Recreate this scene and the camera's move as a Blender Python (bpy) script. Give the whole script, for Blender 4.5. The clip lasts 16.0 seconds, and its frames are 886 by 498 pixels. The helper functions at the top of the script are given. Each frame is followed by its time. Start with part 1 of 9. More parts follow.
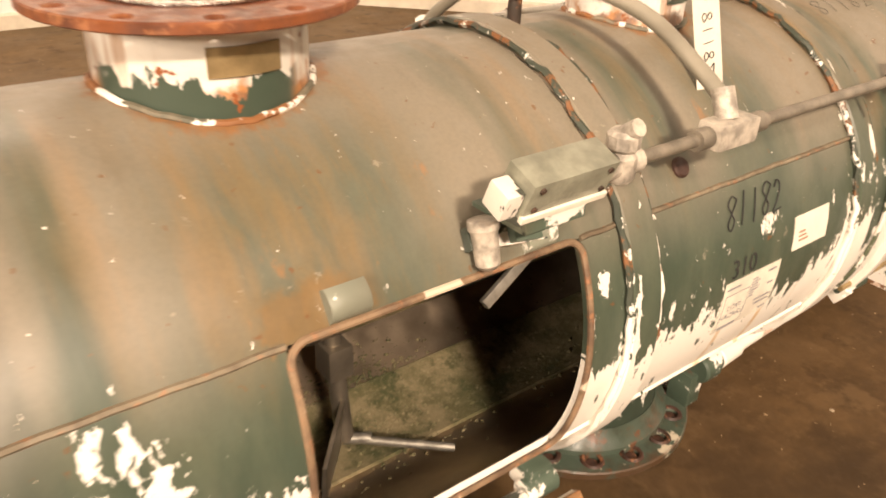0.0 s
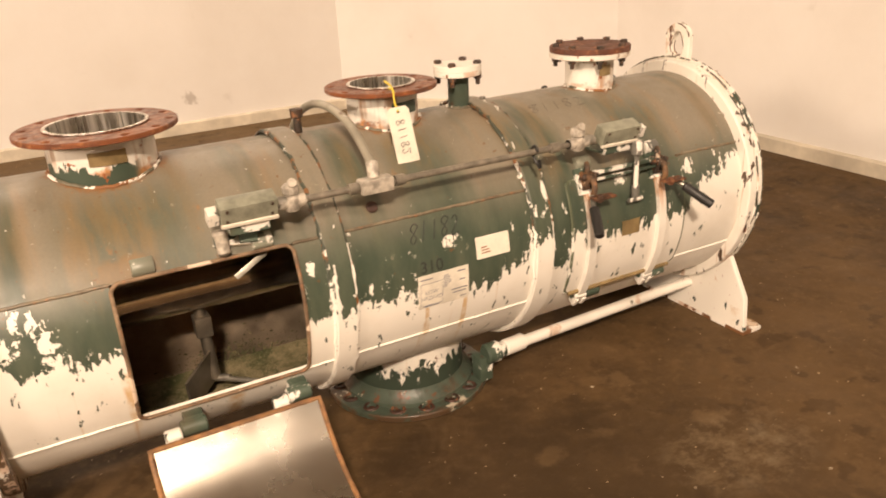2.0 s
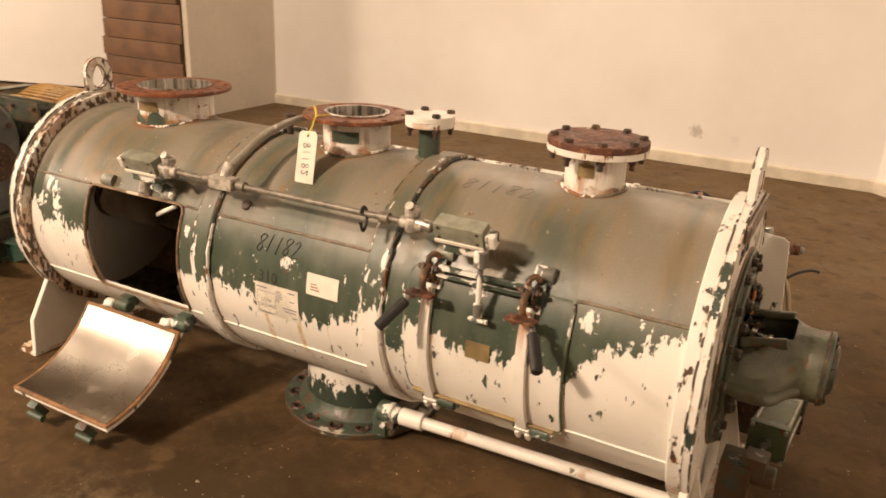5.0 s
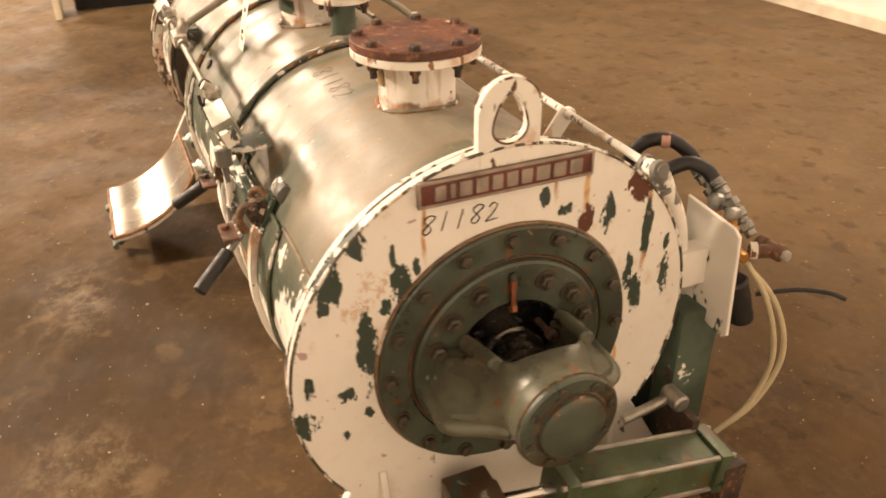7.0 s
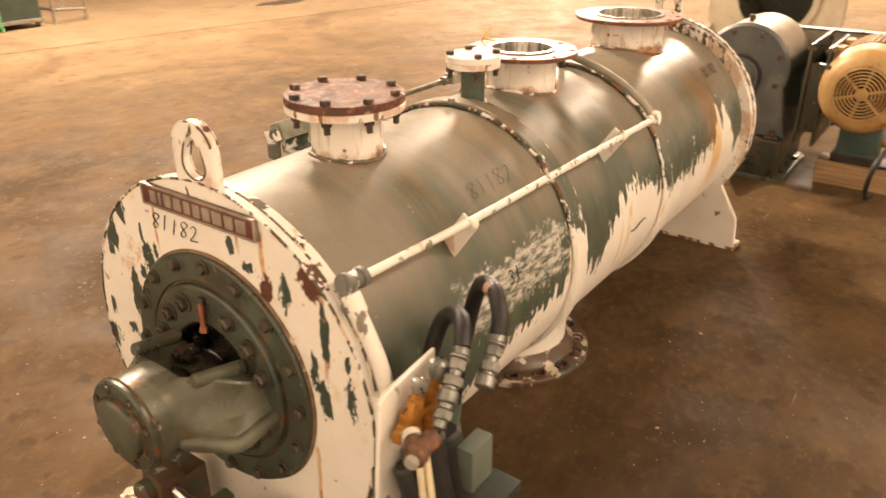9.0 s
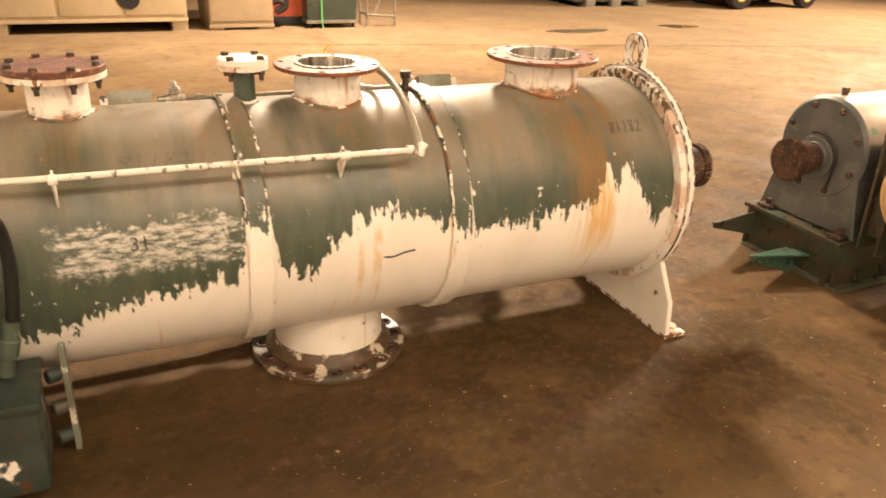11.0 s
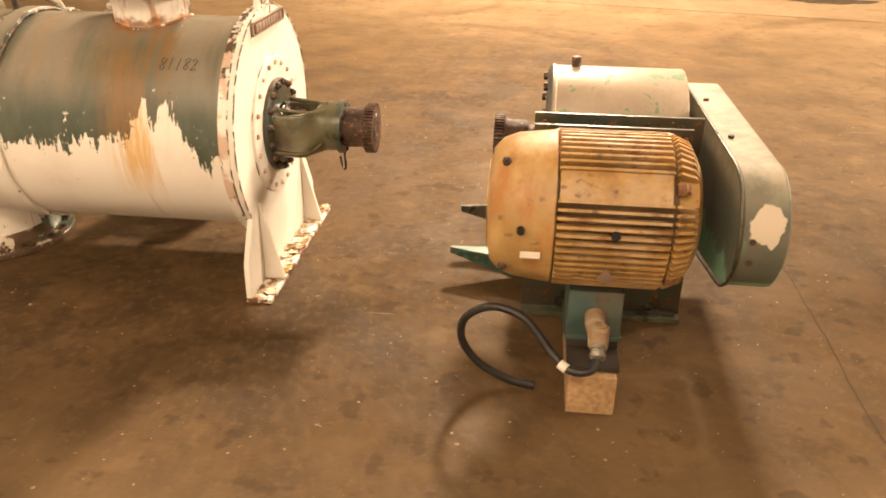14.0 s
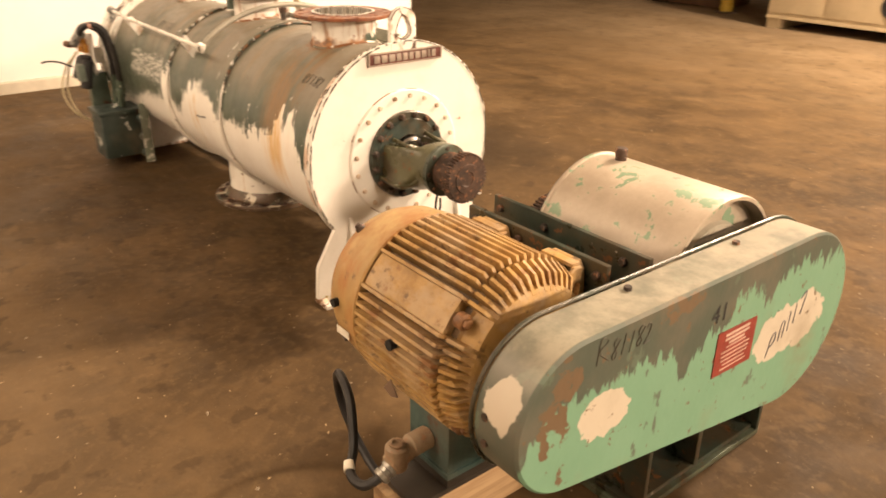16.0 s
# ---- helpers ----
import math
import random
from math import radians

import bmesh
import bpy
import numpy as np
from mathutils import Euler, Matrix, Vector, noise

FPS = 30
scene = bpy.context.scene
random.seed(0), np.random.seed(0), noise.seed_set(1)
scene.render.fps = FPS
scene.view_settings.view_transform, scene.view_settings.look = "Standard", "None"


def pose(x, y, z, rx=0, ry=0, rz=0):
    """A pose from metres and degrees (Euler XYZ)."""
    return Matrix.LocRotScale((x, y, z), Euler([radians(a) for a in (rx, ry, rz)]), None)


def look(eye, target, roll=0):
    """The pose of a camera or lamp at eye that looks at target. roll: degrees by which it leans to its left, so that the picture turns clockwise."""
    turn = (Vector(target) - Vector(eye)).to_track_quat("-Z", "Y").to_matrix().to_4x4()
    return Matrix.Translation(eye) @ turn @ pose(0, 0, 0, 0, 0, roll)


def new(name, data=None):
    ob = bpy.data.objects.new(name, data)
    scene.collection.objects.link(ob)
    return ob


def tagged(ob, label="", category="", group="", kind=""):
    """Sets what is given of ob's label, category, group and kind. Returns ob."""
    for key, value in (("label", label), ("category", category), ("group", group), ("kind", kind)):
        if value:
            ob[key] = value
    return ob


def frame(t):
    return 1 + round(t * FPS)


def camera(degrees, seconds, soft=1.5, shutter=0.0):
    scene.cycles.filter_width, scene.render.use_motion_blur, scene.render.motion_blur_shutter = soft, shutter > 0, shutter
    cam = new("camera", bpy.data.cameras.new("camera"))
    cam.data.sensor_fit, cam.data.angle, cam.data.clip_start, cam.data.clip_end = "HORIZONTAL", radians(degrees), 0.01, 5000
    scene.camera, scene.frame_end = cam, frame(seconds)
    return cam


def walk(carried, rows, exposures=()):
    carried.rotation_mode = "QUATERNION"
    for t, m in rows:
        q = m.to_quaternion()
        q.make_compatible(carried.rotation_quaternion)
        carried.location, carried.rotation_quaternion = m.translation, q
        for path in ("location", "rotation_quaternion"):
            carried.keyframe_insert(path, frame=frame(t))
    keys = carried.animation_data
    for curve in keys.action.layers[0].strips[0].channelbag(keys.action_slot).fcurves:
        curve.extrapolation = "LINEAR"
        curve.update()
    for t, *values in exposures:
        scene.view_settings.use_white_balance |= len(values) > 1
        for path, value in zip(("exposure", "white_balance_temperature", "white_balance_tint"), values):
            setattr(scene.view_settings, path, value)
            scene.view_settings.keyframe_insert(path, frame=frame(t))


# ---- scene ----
cam = camera(59.6, 16.0, soft=1.75, shutter=0.3)
PATH = [
    (0, (0.067, -0.968, 1.239), (1.155, 0.402, 0.268), 2.5),
    (0.5, (-0.145, -1.257, 1.384), (0.914, 0.14, 0.421), 1.5),
    (1, (-0.178, -1.654, 1.438), (0.843, -0.158, 0.59), 0.2),
    (1.5, (-0.023, -1.912, 1.449), (0.93, -0.345, 0.65), -2.3),
    (2, (0.276, -2.18, 1.471), (1.139, -0.544, 0.711), -3.0),
    (2.5, (0.619, -2.441, 1.503), (1.216, -0.655, 0.83), -3.6),
    (3, (1.032, -2.508, 1.509), (1.364, -0.663, 0.81), -2.9),
    (5.5, (3.009, -1.769, 1.521), (1.913, -0.267, 0.784), 2.9),
    (6, (3.298, -1.41, 1.506), (2.027, -0.091, 0.701), 2.2),
    (6.5, (3.491, -1.019, 1.498), (2.02, -0.008, 0.595), 0.3),
    (7, (3.568, -0.591, 1.514), (1.981, 0.083, 0.5), -0.9),
    (7.5, (3.673, -0.137, 1.547), (1.995, 0.12, 0.489), -0.6),
    (8, (3.615, 0.29, 1.512), (1.898, 0.14, 0.498), 1.0),
    (8.5, (3.539, 0.747, 1.509), (1.871, 0.157, 0.576), 0.6),
    (8.7, (3.472, 0.944, 1.516), (1.876, 0.143, 0.617), 0.3),
    (10.8, (2.11, 2.354, 1.533), (1.262, 0.736, 0.718), 1.1),
    (11, (1.94, 2.485, 1.531), (1.176, 0.823, 0.721), 2.3),
    (11.5, (1.509, 2.653, 1.521), (0.897, 0.925, 0.722), 1.1),
    (12, (1.021, 2.755, 1.538), (0.528, 0.999, 0.719), -0.6),
    (12.5, (0.519, 2.897, 1.535), (0.168, 1.11, 0.708), -0.4),
    (13, (0.009, 2.883, 1.504), (-0.196, 1.095, 0.632), -0.0),
    (13.5, (-0.509, 2.903, 1.488), (-0.544, 1.114, 0.594), -0.3),
    (14, (-0.987, 2.792, 1.475), (-0.778, 1.022, 0.569), 0.4),
    (14.5, (-1.427, 2.629, 1.493), (-0.945, 0.919, 0.576), 0.1),
    (15, (-1.847, 2.457, 1.514), (-0.942, 0.9, 0.643), -0.9),
    (15.5, (-2.153, 2.116, 1.523), (-1.031, 0.697, 0.67), 1.4),
    (16, (-2.448, 1.753, 1.497), (-1.027, 0.617, 0.664), 0.6),
]
EXPOSURE = [(0, -0.15, 6180, 9), (0.8, -0.47, 6340, 10), (1.5, -0.50, 6400, 10), (3, -0.70, 6450, 11), (5.5, -0.65, 6520, 10), (7, -0.06, 6430, 9), (8.5, 0.19, 6430, 9), (11, 0.30, 6620, 8.5), (12.5, 0.28, 6770, 8.5), (13.5, 0.32, 6860, 8.5), (16, 0.12, 6600, 8.5)]
walk(cam, [(t, look(eye, target, roll)) for t, eye, target, roll in PATH], EXPOSURE)

# ---- world and lamps ----
world = bpy.data.worlds.new("hall_air")
scene.world = world
world.use_nodes = True
world.node_tree.nodes["Background"].inputs[0].default_value = (1.0, 0.76, 0.55, 1)
world.node_tree.nodes["Background"].inputs[1].default_value = 0.02


def area_lamp(x, y, z, sx, sy, watts, colour=(1.0, 0.75, 0.545)):
    data = bpy.data.lights.new("area_lamp", "AREA")
    data.shape, data.size, data.size_y, data.energy, data.color = "RECTANGLE", sx, sy, watts, colour
    ob = new("area_lamp", data)
    ob.matrix_world = look((x, y, z), (x * 0.6, y * 0.6, 0))
    return ob


# bay lamps overhead, placed by the shadows and glints they give
area_lamp(-0.6, -4.4, 5.2, 1.3, 0.30, 215)
area_lamp(-11.0, -1.2, 4.9, 1.6, 0.8, 850)
# unseen fill lamp, added near the north wall to lift the mixer's back
area_lamp(0.5, 4.0, 4.3, 4.0, 0.16, 150)
area_lamp(-12.0, -7.0, 5.2, 2.0, 1.2, 1750)
area_lamp(-1.5, -6.4, 5.2, 0.8, 0.5, 1350)


# ---- materials ----
class Nodes:
    """Small helper for one material's node tree."""

    def __init__(self, name):
        self.mat = bpy.data.materials.new(name)
        self.mat.use_nodes = True
        self.nt = self.mat.node_tree
        self.bsdf = self.nt.nodes["Principled BSDF"]
        self.pos = self.node("ShaderNodeTexCoord").outputs["Object"]

    def node(self, kind, **props):
        n = self.nt.nodes.new(kind)
        for key, value in props.items():
            setattr(n, key, value)
        return n

    def put(self, socket, value):
        if isinstance(value, bpy.types.NodeSocket):
            self.nt.links.new(value, socket)
        elif isinstance(value, tuple) and len(value) == 3 and socket.type == "RGBA":
            socket.default_value = (*value, 1)
        else:
            socket.default_value = value

    def m(self, op, a, b=0.0, c=0.0):
        n = self.node("ShaderNodeMath", operation=op)
        for s, v in zip(n.inputs, (a, b, c)):
            self.put(s, v)
        return n.outputs[0]

    def xyz(self, vec=None):
        n = self.node("ShaderNodeSeparateXYZ")
        self.put(n.inputs[0], vec or self.pos)
        return n.outputs

    def vec(self, x, y, z):
        n = self.node("ShaderNodeCombineXYZ")
        for s, v in zip(n.inputs, (x, y, z)):
            self.put(s, v)
        return n.outputs[0]

    def scaled(self, sx, sy, sz, vec=None):
        n = self.node("ShaderNodeVectorMath", operation="MULTIPLY")
        self.put(n.inputs[0], vec or self.pos)
        n.inputs[1].default_value = (sx, sy, sz)
        return n.outputs[0]

    def noise(self, scale, detail=4.0, rough=0.55, vec=None, warp=0.0):
        n = self.node("ShaderNodeTexNoise")
        self.put(n.inputs["Vector"], vec or self.pos)
        n.inputs["Scale"].default_value, n.inputs["Detail"].default_value = scale, detail
        n.inputs["Roughness"].default_value, n.inputs["Distortion"].default_value = rough, warp
        return n.outputs[0]

    def step(self, v, lo, hi, a=0.0, b=1.0):
        n = self.node("ShaderNodeMapRange", interpolation_type="SMOOTHSTEP")
        for s, x in zip(n.inputs, (v, lo, hi, a, b)):
            self.put(s, x)
        return n.outputs[0]

    def mix(self, fac, a, b, blend="MIX"):
        n = self.node("ShaderNodeMix", data_type="RGBA", blend_type=blend)
        self.put(n.inputs[0], fac)
        self.put(n.inputs[6], a)
        self.put(n.inputs[7], b)
        return n.outputs[2]

    def line(self, v, stops):
        """A grey value that runs through the given (place, value) stops."""
        n = self.node("ShaderNodeValToRGB")
        r = n.color_ramp
        while len(r.elements) < len(stops):
            r.elements.new(0.5)
        for e, (p, g) in zip(r.elements, stops):
            e.position = p
        for e, (p, g) in zip(r.elements, stops):
            e.color = (g, g, g, 1)
        self.put(n.inputs[0], v)
        return n.outputs[0]

    def rand(self):
        return self.node("ShaderNodeObjectInfo").outputs["Random"]

    def done(self, colour, rough=0.5, metal=0.0, bump=None, depth=0.002, spec=0.5):
        self.put(self.bsdf.inputs["Base Color"], colour)
        self.put(self.bsdf.inputs["Roughness"], rough)
        self.put(self.bsdf.inputs["Metallic"], metal)
        self.put(self.bsdf.inputs["Specular IOR Level"], spec)
        if bump is not None:
            b = self.node("ShaderNodeBump")
            b.inputs["Distance"].default_value, b.inputs["Strength"].default_value = depth, 0.6
            self.put(b.inputs["Height"], bump)
            self.nt.links.new(b.outputs[0], self.bsdf.inputs["Normal"])
        return self.mat


GREEN = (0.047, 0.068, 0.048)
GREEN_PALE = (0.086, 0.104, 0.072)
WHITE = (0.78, 0.75, 0.68)
RUST = (0.24, 0.075, 0.022)
RUST_DARK = (0.085, 0.034, 0.018)
DUST_SHEEN = (0.228, 0.192, 0.137)
AXIS_Z = 0.55


def chipped_white(name, chips=0.62, rusty=0.66, streak=True, size=9.0, under=GREEN, sound_back=0.0):
    """White paint flaked down to green, with rust at the flaws and in runs."""
    n = Nodes(name)
    tall = n.scaled(1.0, 1.0, 0.45)
    a = n.noise(size, 5, 0.62, tall)
    b = n.noise(34, 3, 0.5, tall)
    flaw = n.m("ADD", n.m("MULTIPLY", a, 0.75), n.m("MULTIPLY", b, 0.25))
    if sound_back:
        flaw = n.m("SUBTRACT", flaw, n.step(n.m("SUBTRACT", n.xyz()[1], n.m("MULTIPLY", n.xyz()[2], 0.5)), -0.30, 0.05, 0.0, sound_back))
    chip = n.step(flaw, chips - 0.012, chips + 0.012)
    run = n.noise(6, 4, 0.6, n.scaled(4, 4, 0.35))
    rust = n.step(run, rusty, rusty + 0.09) if streak else n.step(n.noise(11), rusty, rusty + 0.09)
    grime = n.step(n.noise(3.2, 6, 0.7), 0.40, 0.75, 0.0, 0.35)
    c = n.mix(grime, WHITE, (0.52, 0.47, 0.38))
    c = n.mix(n.m("MULTIPLY", rust, 0.55), c, (0.42, 0.19, 0.06))
    c = n.mix(chip, c, n.mix(n.noise(15), under, tuple(0.7 * v for v in under)))
    deep = n.step(n.noise(13, 5, 0.6), 0.69, 0.72)
    c = n.mix(deep, c, RUST)
    return n.done(c, n.step(n.noise(22), 0.3, 0.7, 0.38, 0.6), 0, n.m("SUBTRACT", n.m("MULTIPLY", n.noise(60), 0.25), chip), 0.0015)


def stub_paint():
    """White stub whose foot is flaked to green on the hatch side, with rust runs from the flange."""
    n = Nodes("stub_paint")
    x, y, z = n.xyz()
    fray = n.noise(1.0, 5, 0.6, n.scaled(24, 24, 10))
    low = n.step(n.m("ADD", z, n.m("MULTIPLY", n.m("SUBTRACT", fray, 0.5), 0.16)), 0.968, 0.964)
    low = n.m("MULTIPLY", low, n.m("MULTIPLY", n.m("LESS_THAN", x, 0.8), n.m("MULTIPLY", n.step(n.m("SUBTRACT", x, 0.428), 0.085, 0.055), n.step(y, 0.0, -0.03))))
    c = n.mix(n.step(n.noise(7, 5, 0.6), 0.4, 0.75, 0, 0.45), WHITE, (0.48, 0.46, 0.42))
    run = n.step(n.noise(1.0, 4, 0.6, n.scaled(22, 22, 3.5)), 0.53, 0.68, 0, 0.75)
    c = n.mix(run, c, n.mix(n.noise(20), (0.46, 0.24, 0.085), (0.24, 0.10, 0.040)))
    smear = n.step(n.noise(13, 6, 0.7), 0.55, 0.68, 0, 0.55)
    c = n.mix(smear, c, (0.36, 0.34, 0.30))
    foot = n.step(n.m("ADD", z, n.m("MULTIPLY", n.m("SUBTRACT", n.noise(24, 5, 0.65), 0.5), 0.085)), 0.962, 0.945, 0, 0.85)
    foot = n.m("MULTIPLY", foot, n.step(n.noise(7, 4), 0.42, 0.55, 0.25, 1.0))
    c = n.mix(foot, c, n.mix(n.step(n.noise(34, 4), 0.42, 0.6), (0.44, 0.19, 0.05), (0.15, 0.062, 0.026)))
    c = n.mix(low, c, GREEN)
    c = n.mix(n.step(n.noise(26, 4, 0.6), 0.66, 0.69), c, RUST)
    return n.done(c, 0.45, 0, n.noise(50), 0.0012)


def lying_flange():
    n = Nodes("lying_flange")
    x, y, z = n.xyz()
    c = n.mix(n.step(n.m("ADD", n.noise(9, 6, 0.65), n.step(y, -0.05, 0.08, -0.11, 0.09)), 0.40, 0.56), (0.060, 0.082, 0.060), (0.085, 0.052, 0.028))
    c = n.mix(n.step(n.noise(17, 6, 0.7), 0.50, 0.66, 0, 0.6), c, (0.034, 0.040, 0.028))
    c = n.mix(n.step(n.m("ADD", n.noise(13, 6, 0.65), n.step(y, -0.03, 0.10, -0.045, 0.03)), 0.56, 0.585), c, (0.50, 0.45, 0.35))
    c = n.mix(n.step(n.noise(21, 5, 0.6), 0.58, 0.66), c, (0.12, 0.05, 0.02))
    # oily outer edge, rusted through
    r = n.m("POWER", n.m("ADD", n.m("POWER", n.m("SUBTRACT", x, 1.262), 2.0), n.m("POWER", n.m("SUBTRACT", y, 0.01), 2.0)), 0.5)
    c = n.mix(n.m("MULTIPLY", n.step(r, 0.276, 0.282), n.step(n.noise(18, 4), 0.35, 0.55)), c, (0.085, 0.050, 0.026))
    return n.done(c, n.step(n.noise(14, 4), 0.35, 0.65, 0.32, 0.62), 0, n.noise(50, 4), 0.003)


def flaked_green(name, base=GREEN, worn=0.60):
    n = Nodes(name)
    a = n.noise(10, 6, 0.65)
    c = n.mix(n.step(n.noise(5), 0.35, 0.7), base, tuple(1.55 * v + 0.012 for v in base))
    c = n.mix(n.step(a, worn, worn + 0.03), c, WHITE)
    c = n.mix(n.step(n.noise(13, 6, 0.6), 0.60, 0.70), c, RUST_DARK)
    c = n.mix(n.step(n.noise(4, 3), 0.52, 0.75, 0, 0.5), c, (0.16, 0.12, 0.075))
    return n.done(c, n.step(n.noise(30), 0.3, 0.7, 0.34, 0.58), 0, n.noise(45), 0.0016)


def fillet_paint():
    """Weld round a stub: dusty green, broken by rust and a little white."""
    n = Nodes("fillet")
    c = n.mix(n.step(n.noise(20, 5), 0.35, 0.65), (0.085, 0.085, 0.058), (0.19, 0.160, 0.110))
    c = n.mix(n.step(n.noise(9, 5, 0.65), 0.47, 0.55), c, n.mix(n.noise(30), (0.34, 0.135, 0.036), (0.11, 0.055, 0.026)))
    c = n.mix(n.step(n.noise(16, 5, 0.65), 0.53, 0.56), c, WHITE)
    return n.done(c, 0.6, 0, n.noise(60, 4), 0.003)


def strap_paint():
    """White strap paint, worn, with orange runs that start under the clamp."""
    n = Nodes("strap_paint")
    x, y, z = n.xyz()
    c = n.mix(n.step(n.noise(9, 5), 0.35, 0.7), WHITE, tuple(v * 0.84 for v in WHITE))
    run = n.noise(1.0, 5, 0.65, n.scaled(75, 6, 6))
    c = n.mix(n.m("MULTIPLY", n.step(run, 0.42, 0.58), n.step(z, 0.56, 0.69, 0.0, 0.9)), c, (0.42, 0.175, 0.045))
    c = n.mix(n.step(n.noise(26, 5, 0.65), 0.66, 0.69), c, (0.12, 0.085, 0.052))
    return n.done(c, n.step(n.noise(30), 0.3, 0.7, 0.34, 0.58), 0, n.noise(45), 0.002)


def weld_paint():
    """Weld bead: dark green, rust and white flakes in short turns."""
    n = Nodes("weld_flaked")
    a = n.noise(24, 5, 0.65)
    c = n.mix(n.step(a, 0.50, 0.57), (0.046, 0.056, 0.040), (0.20, 0.086, 0.030))
    x, y, z = n.xyz()
    c = n.mix(n.step(n.m("ADD", n.noise(17, 6, 0.7), n.m("ADD", n.m("ADD", n.step(z, 0.80, 0.46, -0.06, 0.18), n.step(y, 0.0, 0.15, 0.0, 0.055)), n.m("MULTIPLY", n.step(y, 0.10, -0.10), n.step(x, 1.30, 1.20, 0.0, -0.025)))), 0.51, 0.54), c, WHITE)
    c = n.mix(n.step(n.noise(38, 4, 0.6), 0.62, 0.68, 0, 0.7), c, (0.13, 0.060, 0.025))
    return n.done(c, 0.55, 0, n.noise(60, 4), 0.003)


def spots(n, places, field, bias=0.26, cut=0.60):
    """A mask of ragged patches on an upright plate, round (y, z, width, height): the field breaks through where it is helped."""
    x, y, z = n.xyz()
    help_ = -1.0
    for cy, cz, wy, wz in places:
        d = n.m("ADD", n.m("POWER", n.m("DIVIDE", n.m("SUBTRACT", y, cy), wy), 2.0), n.m("POWER", n.m("DIVIDE", n.m("SUBTRACT", z, cz), wz), 2.0))
        help_ = n.m("MAXIMUM", help_, n.m("SUBTRACT", 1.0, n.m("MULTIPLY", d, 0.75)))
    loud = n.m("ADD", 0.5, n.m("MULTIPLY", n.m("SUBTRACT", field, 0.5), 2.3))
    return n.step(n.m("ADD", loud, n.m("MULTIPLY", n.m("MAXIMUM", help_, -1.0), bias)), cut - 0.006, cut + 0.006)


def end_paint():
    """White end plate with tall ragged flakes to green beside the gland, and rust runs below the name plate."""
    n = Nodes("end_paint")
    x, y, z = n.xyz()
    fray = n.m("ADD", n.m("MULTIPLY", n.noise(1.0, 6, 0.65, n.scaled(44, 44, 20)), 0.7), n.m("MULTIPLY", n.noise(1.0, 4, 0.6, n.scaled(120, 150, 70)), 0.3))
    c = n.mix(n.step(n.noise(3.2, 6, 0.7), 0.40, 0.75, 0, 0.35), WHITE, (0.56, 0.49, 0.38))
    c = n.mix(n.step(n.noise(9, 5, 0.65), 0.58, 0.72, 0, 0.5), c, (0.55, 0.36, 0.18))
    for ry, z0, z1, w in ((0.167, 0.925, 0.80, 0.009), (-0.163, 0.915, 0.78, 0.006), (0.272, 0.47, 0.22, 0.008), (0.316, 0.83, 0.64, 0.008), (0.10, 0.90, 0.85, 0.006)):
        side = n.step(n.m("ABSOLUTE", n.m("SUBTRACT", n.m("ADD", y, n.m("MULTIPLY", n.m("SUBTRACT", n.noise(14), 0.5), 0.02)), ry)), w, w * 0.3)
        c = n.mix(n.m("MULTIPLY", side, n.m("MULTIPLY", n.step(z, z1, z1 + 0.06), n.step(z, z0 + 0.01, z0))), c, n.mix(n.step(n.noise(30, 4), 0.4, 0.6), (0.62, 0.42, 0.22), (0.44, 0.19, 0.055)))
    flaws = n.step(n.noise(1.0, 6, 0.65, n.scaled(8, 11, 6)), 0.655, 0.665)
    green = spots(n, [(-0.294, 0.868, 0.022, 0.032), (-0.340, 0.806, 0.024, 0.048), (-0.356, 0.750, 0.013, 0.014), (-0.209, 0.764, 0.022, 0.040), (-0.240, 0.722, 0.012, 0.020), (-0.279, 0.641, 0.021, 0.082), (-0.327, 0.549, 0.016, 0.020),
                      (-0.395, 0.587, 0.010, 0.024), (-0.415, 0.503, 0.028, 0.030), (-0.287, 0.495, 0.009, 0.011), (-0.334, 0.451, 0.007, 0.012), (-0.224, 0.825, 0.006, 0.026), (-0.180, 0.793, 0.008, 0.020),
                      (0.075, 0.876, 0.011, 0.018), (0.123, 0.841, 0.017, 0.015), (0.219, 0.812, 0.014, 0.048), (0.319, 0.762, 0.012, 0.060), (0.372, 0.710, 0.007, 0.019), (0.284, 0.667, 0.012, 0.038), (0.309, 0.608, 0.016, 0.046), (0.377, 0.633, 0.012, 0.046)], fray, 0.36)
    green = n.m("MAXIMUM", green, n.m("MULTIPLY", flaws, n.step(z, 0.62, 0.45)))
    c = n.mix(green, c, n.mix(n.noise(15), GREEN, (0.030, 0.045, 0.034)))
    brown = spots(n, [(0.293, 0.862, 0.029, 0.034), (0.169, 0.805, 0.018, 0.036), (0.425, 0.40, 0.02, 0.06)], fray, 0.36)
    c = n.mix(brown, c, (0.10, 0.036, 0.018))
    pink = spots(n, [(-0.396, 0.664, 0.009, 0.009)], n.noise(40, 2), 0.40)
    c = n.mix(n.m("MULTIPLY", pink, 0.7), c, (0.34, 0.15, 0.17))
    graze = n.m("MULTIPLY", spots(n, [(-0.265, 0.765, 0.035, 0.028), (-0.30, 0.735, 0.03, 0.02)], n.noise(1.0, 5, 0.7, n.scaled(30, 40, 18))), n.step(n.noise(70, 4, 0.7), 0.42, 0.60, 0, 0.6))
    c = n.mix(graze, c, (0.50, 0.27, 0.10))
    return n.done(c, n.step(n.noise(22), 0.3, 0.7, 0.36, 0.58), 0, n.m("SUBTRACT", n.m("MULTIPLY", n.noise(60), 0.25), n.m("MAXIMUM", green, brown)), 0.0015)


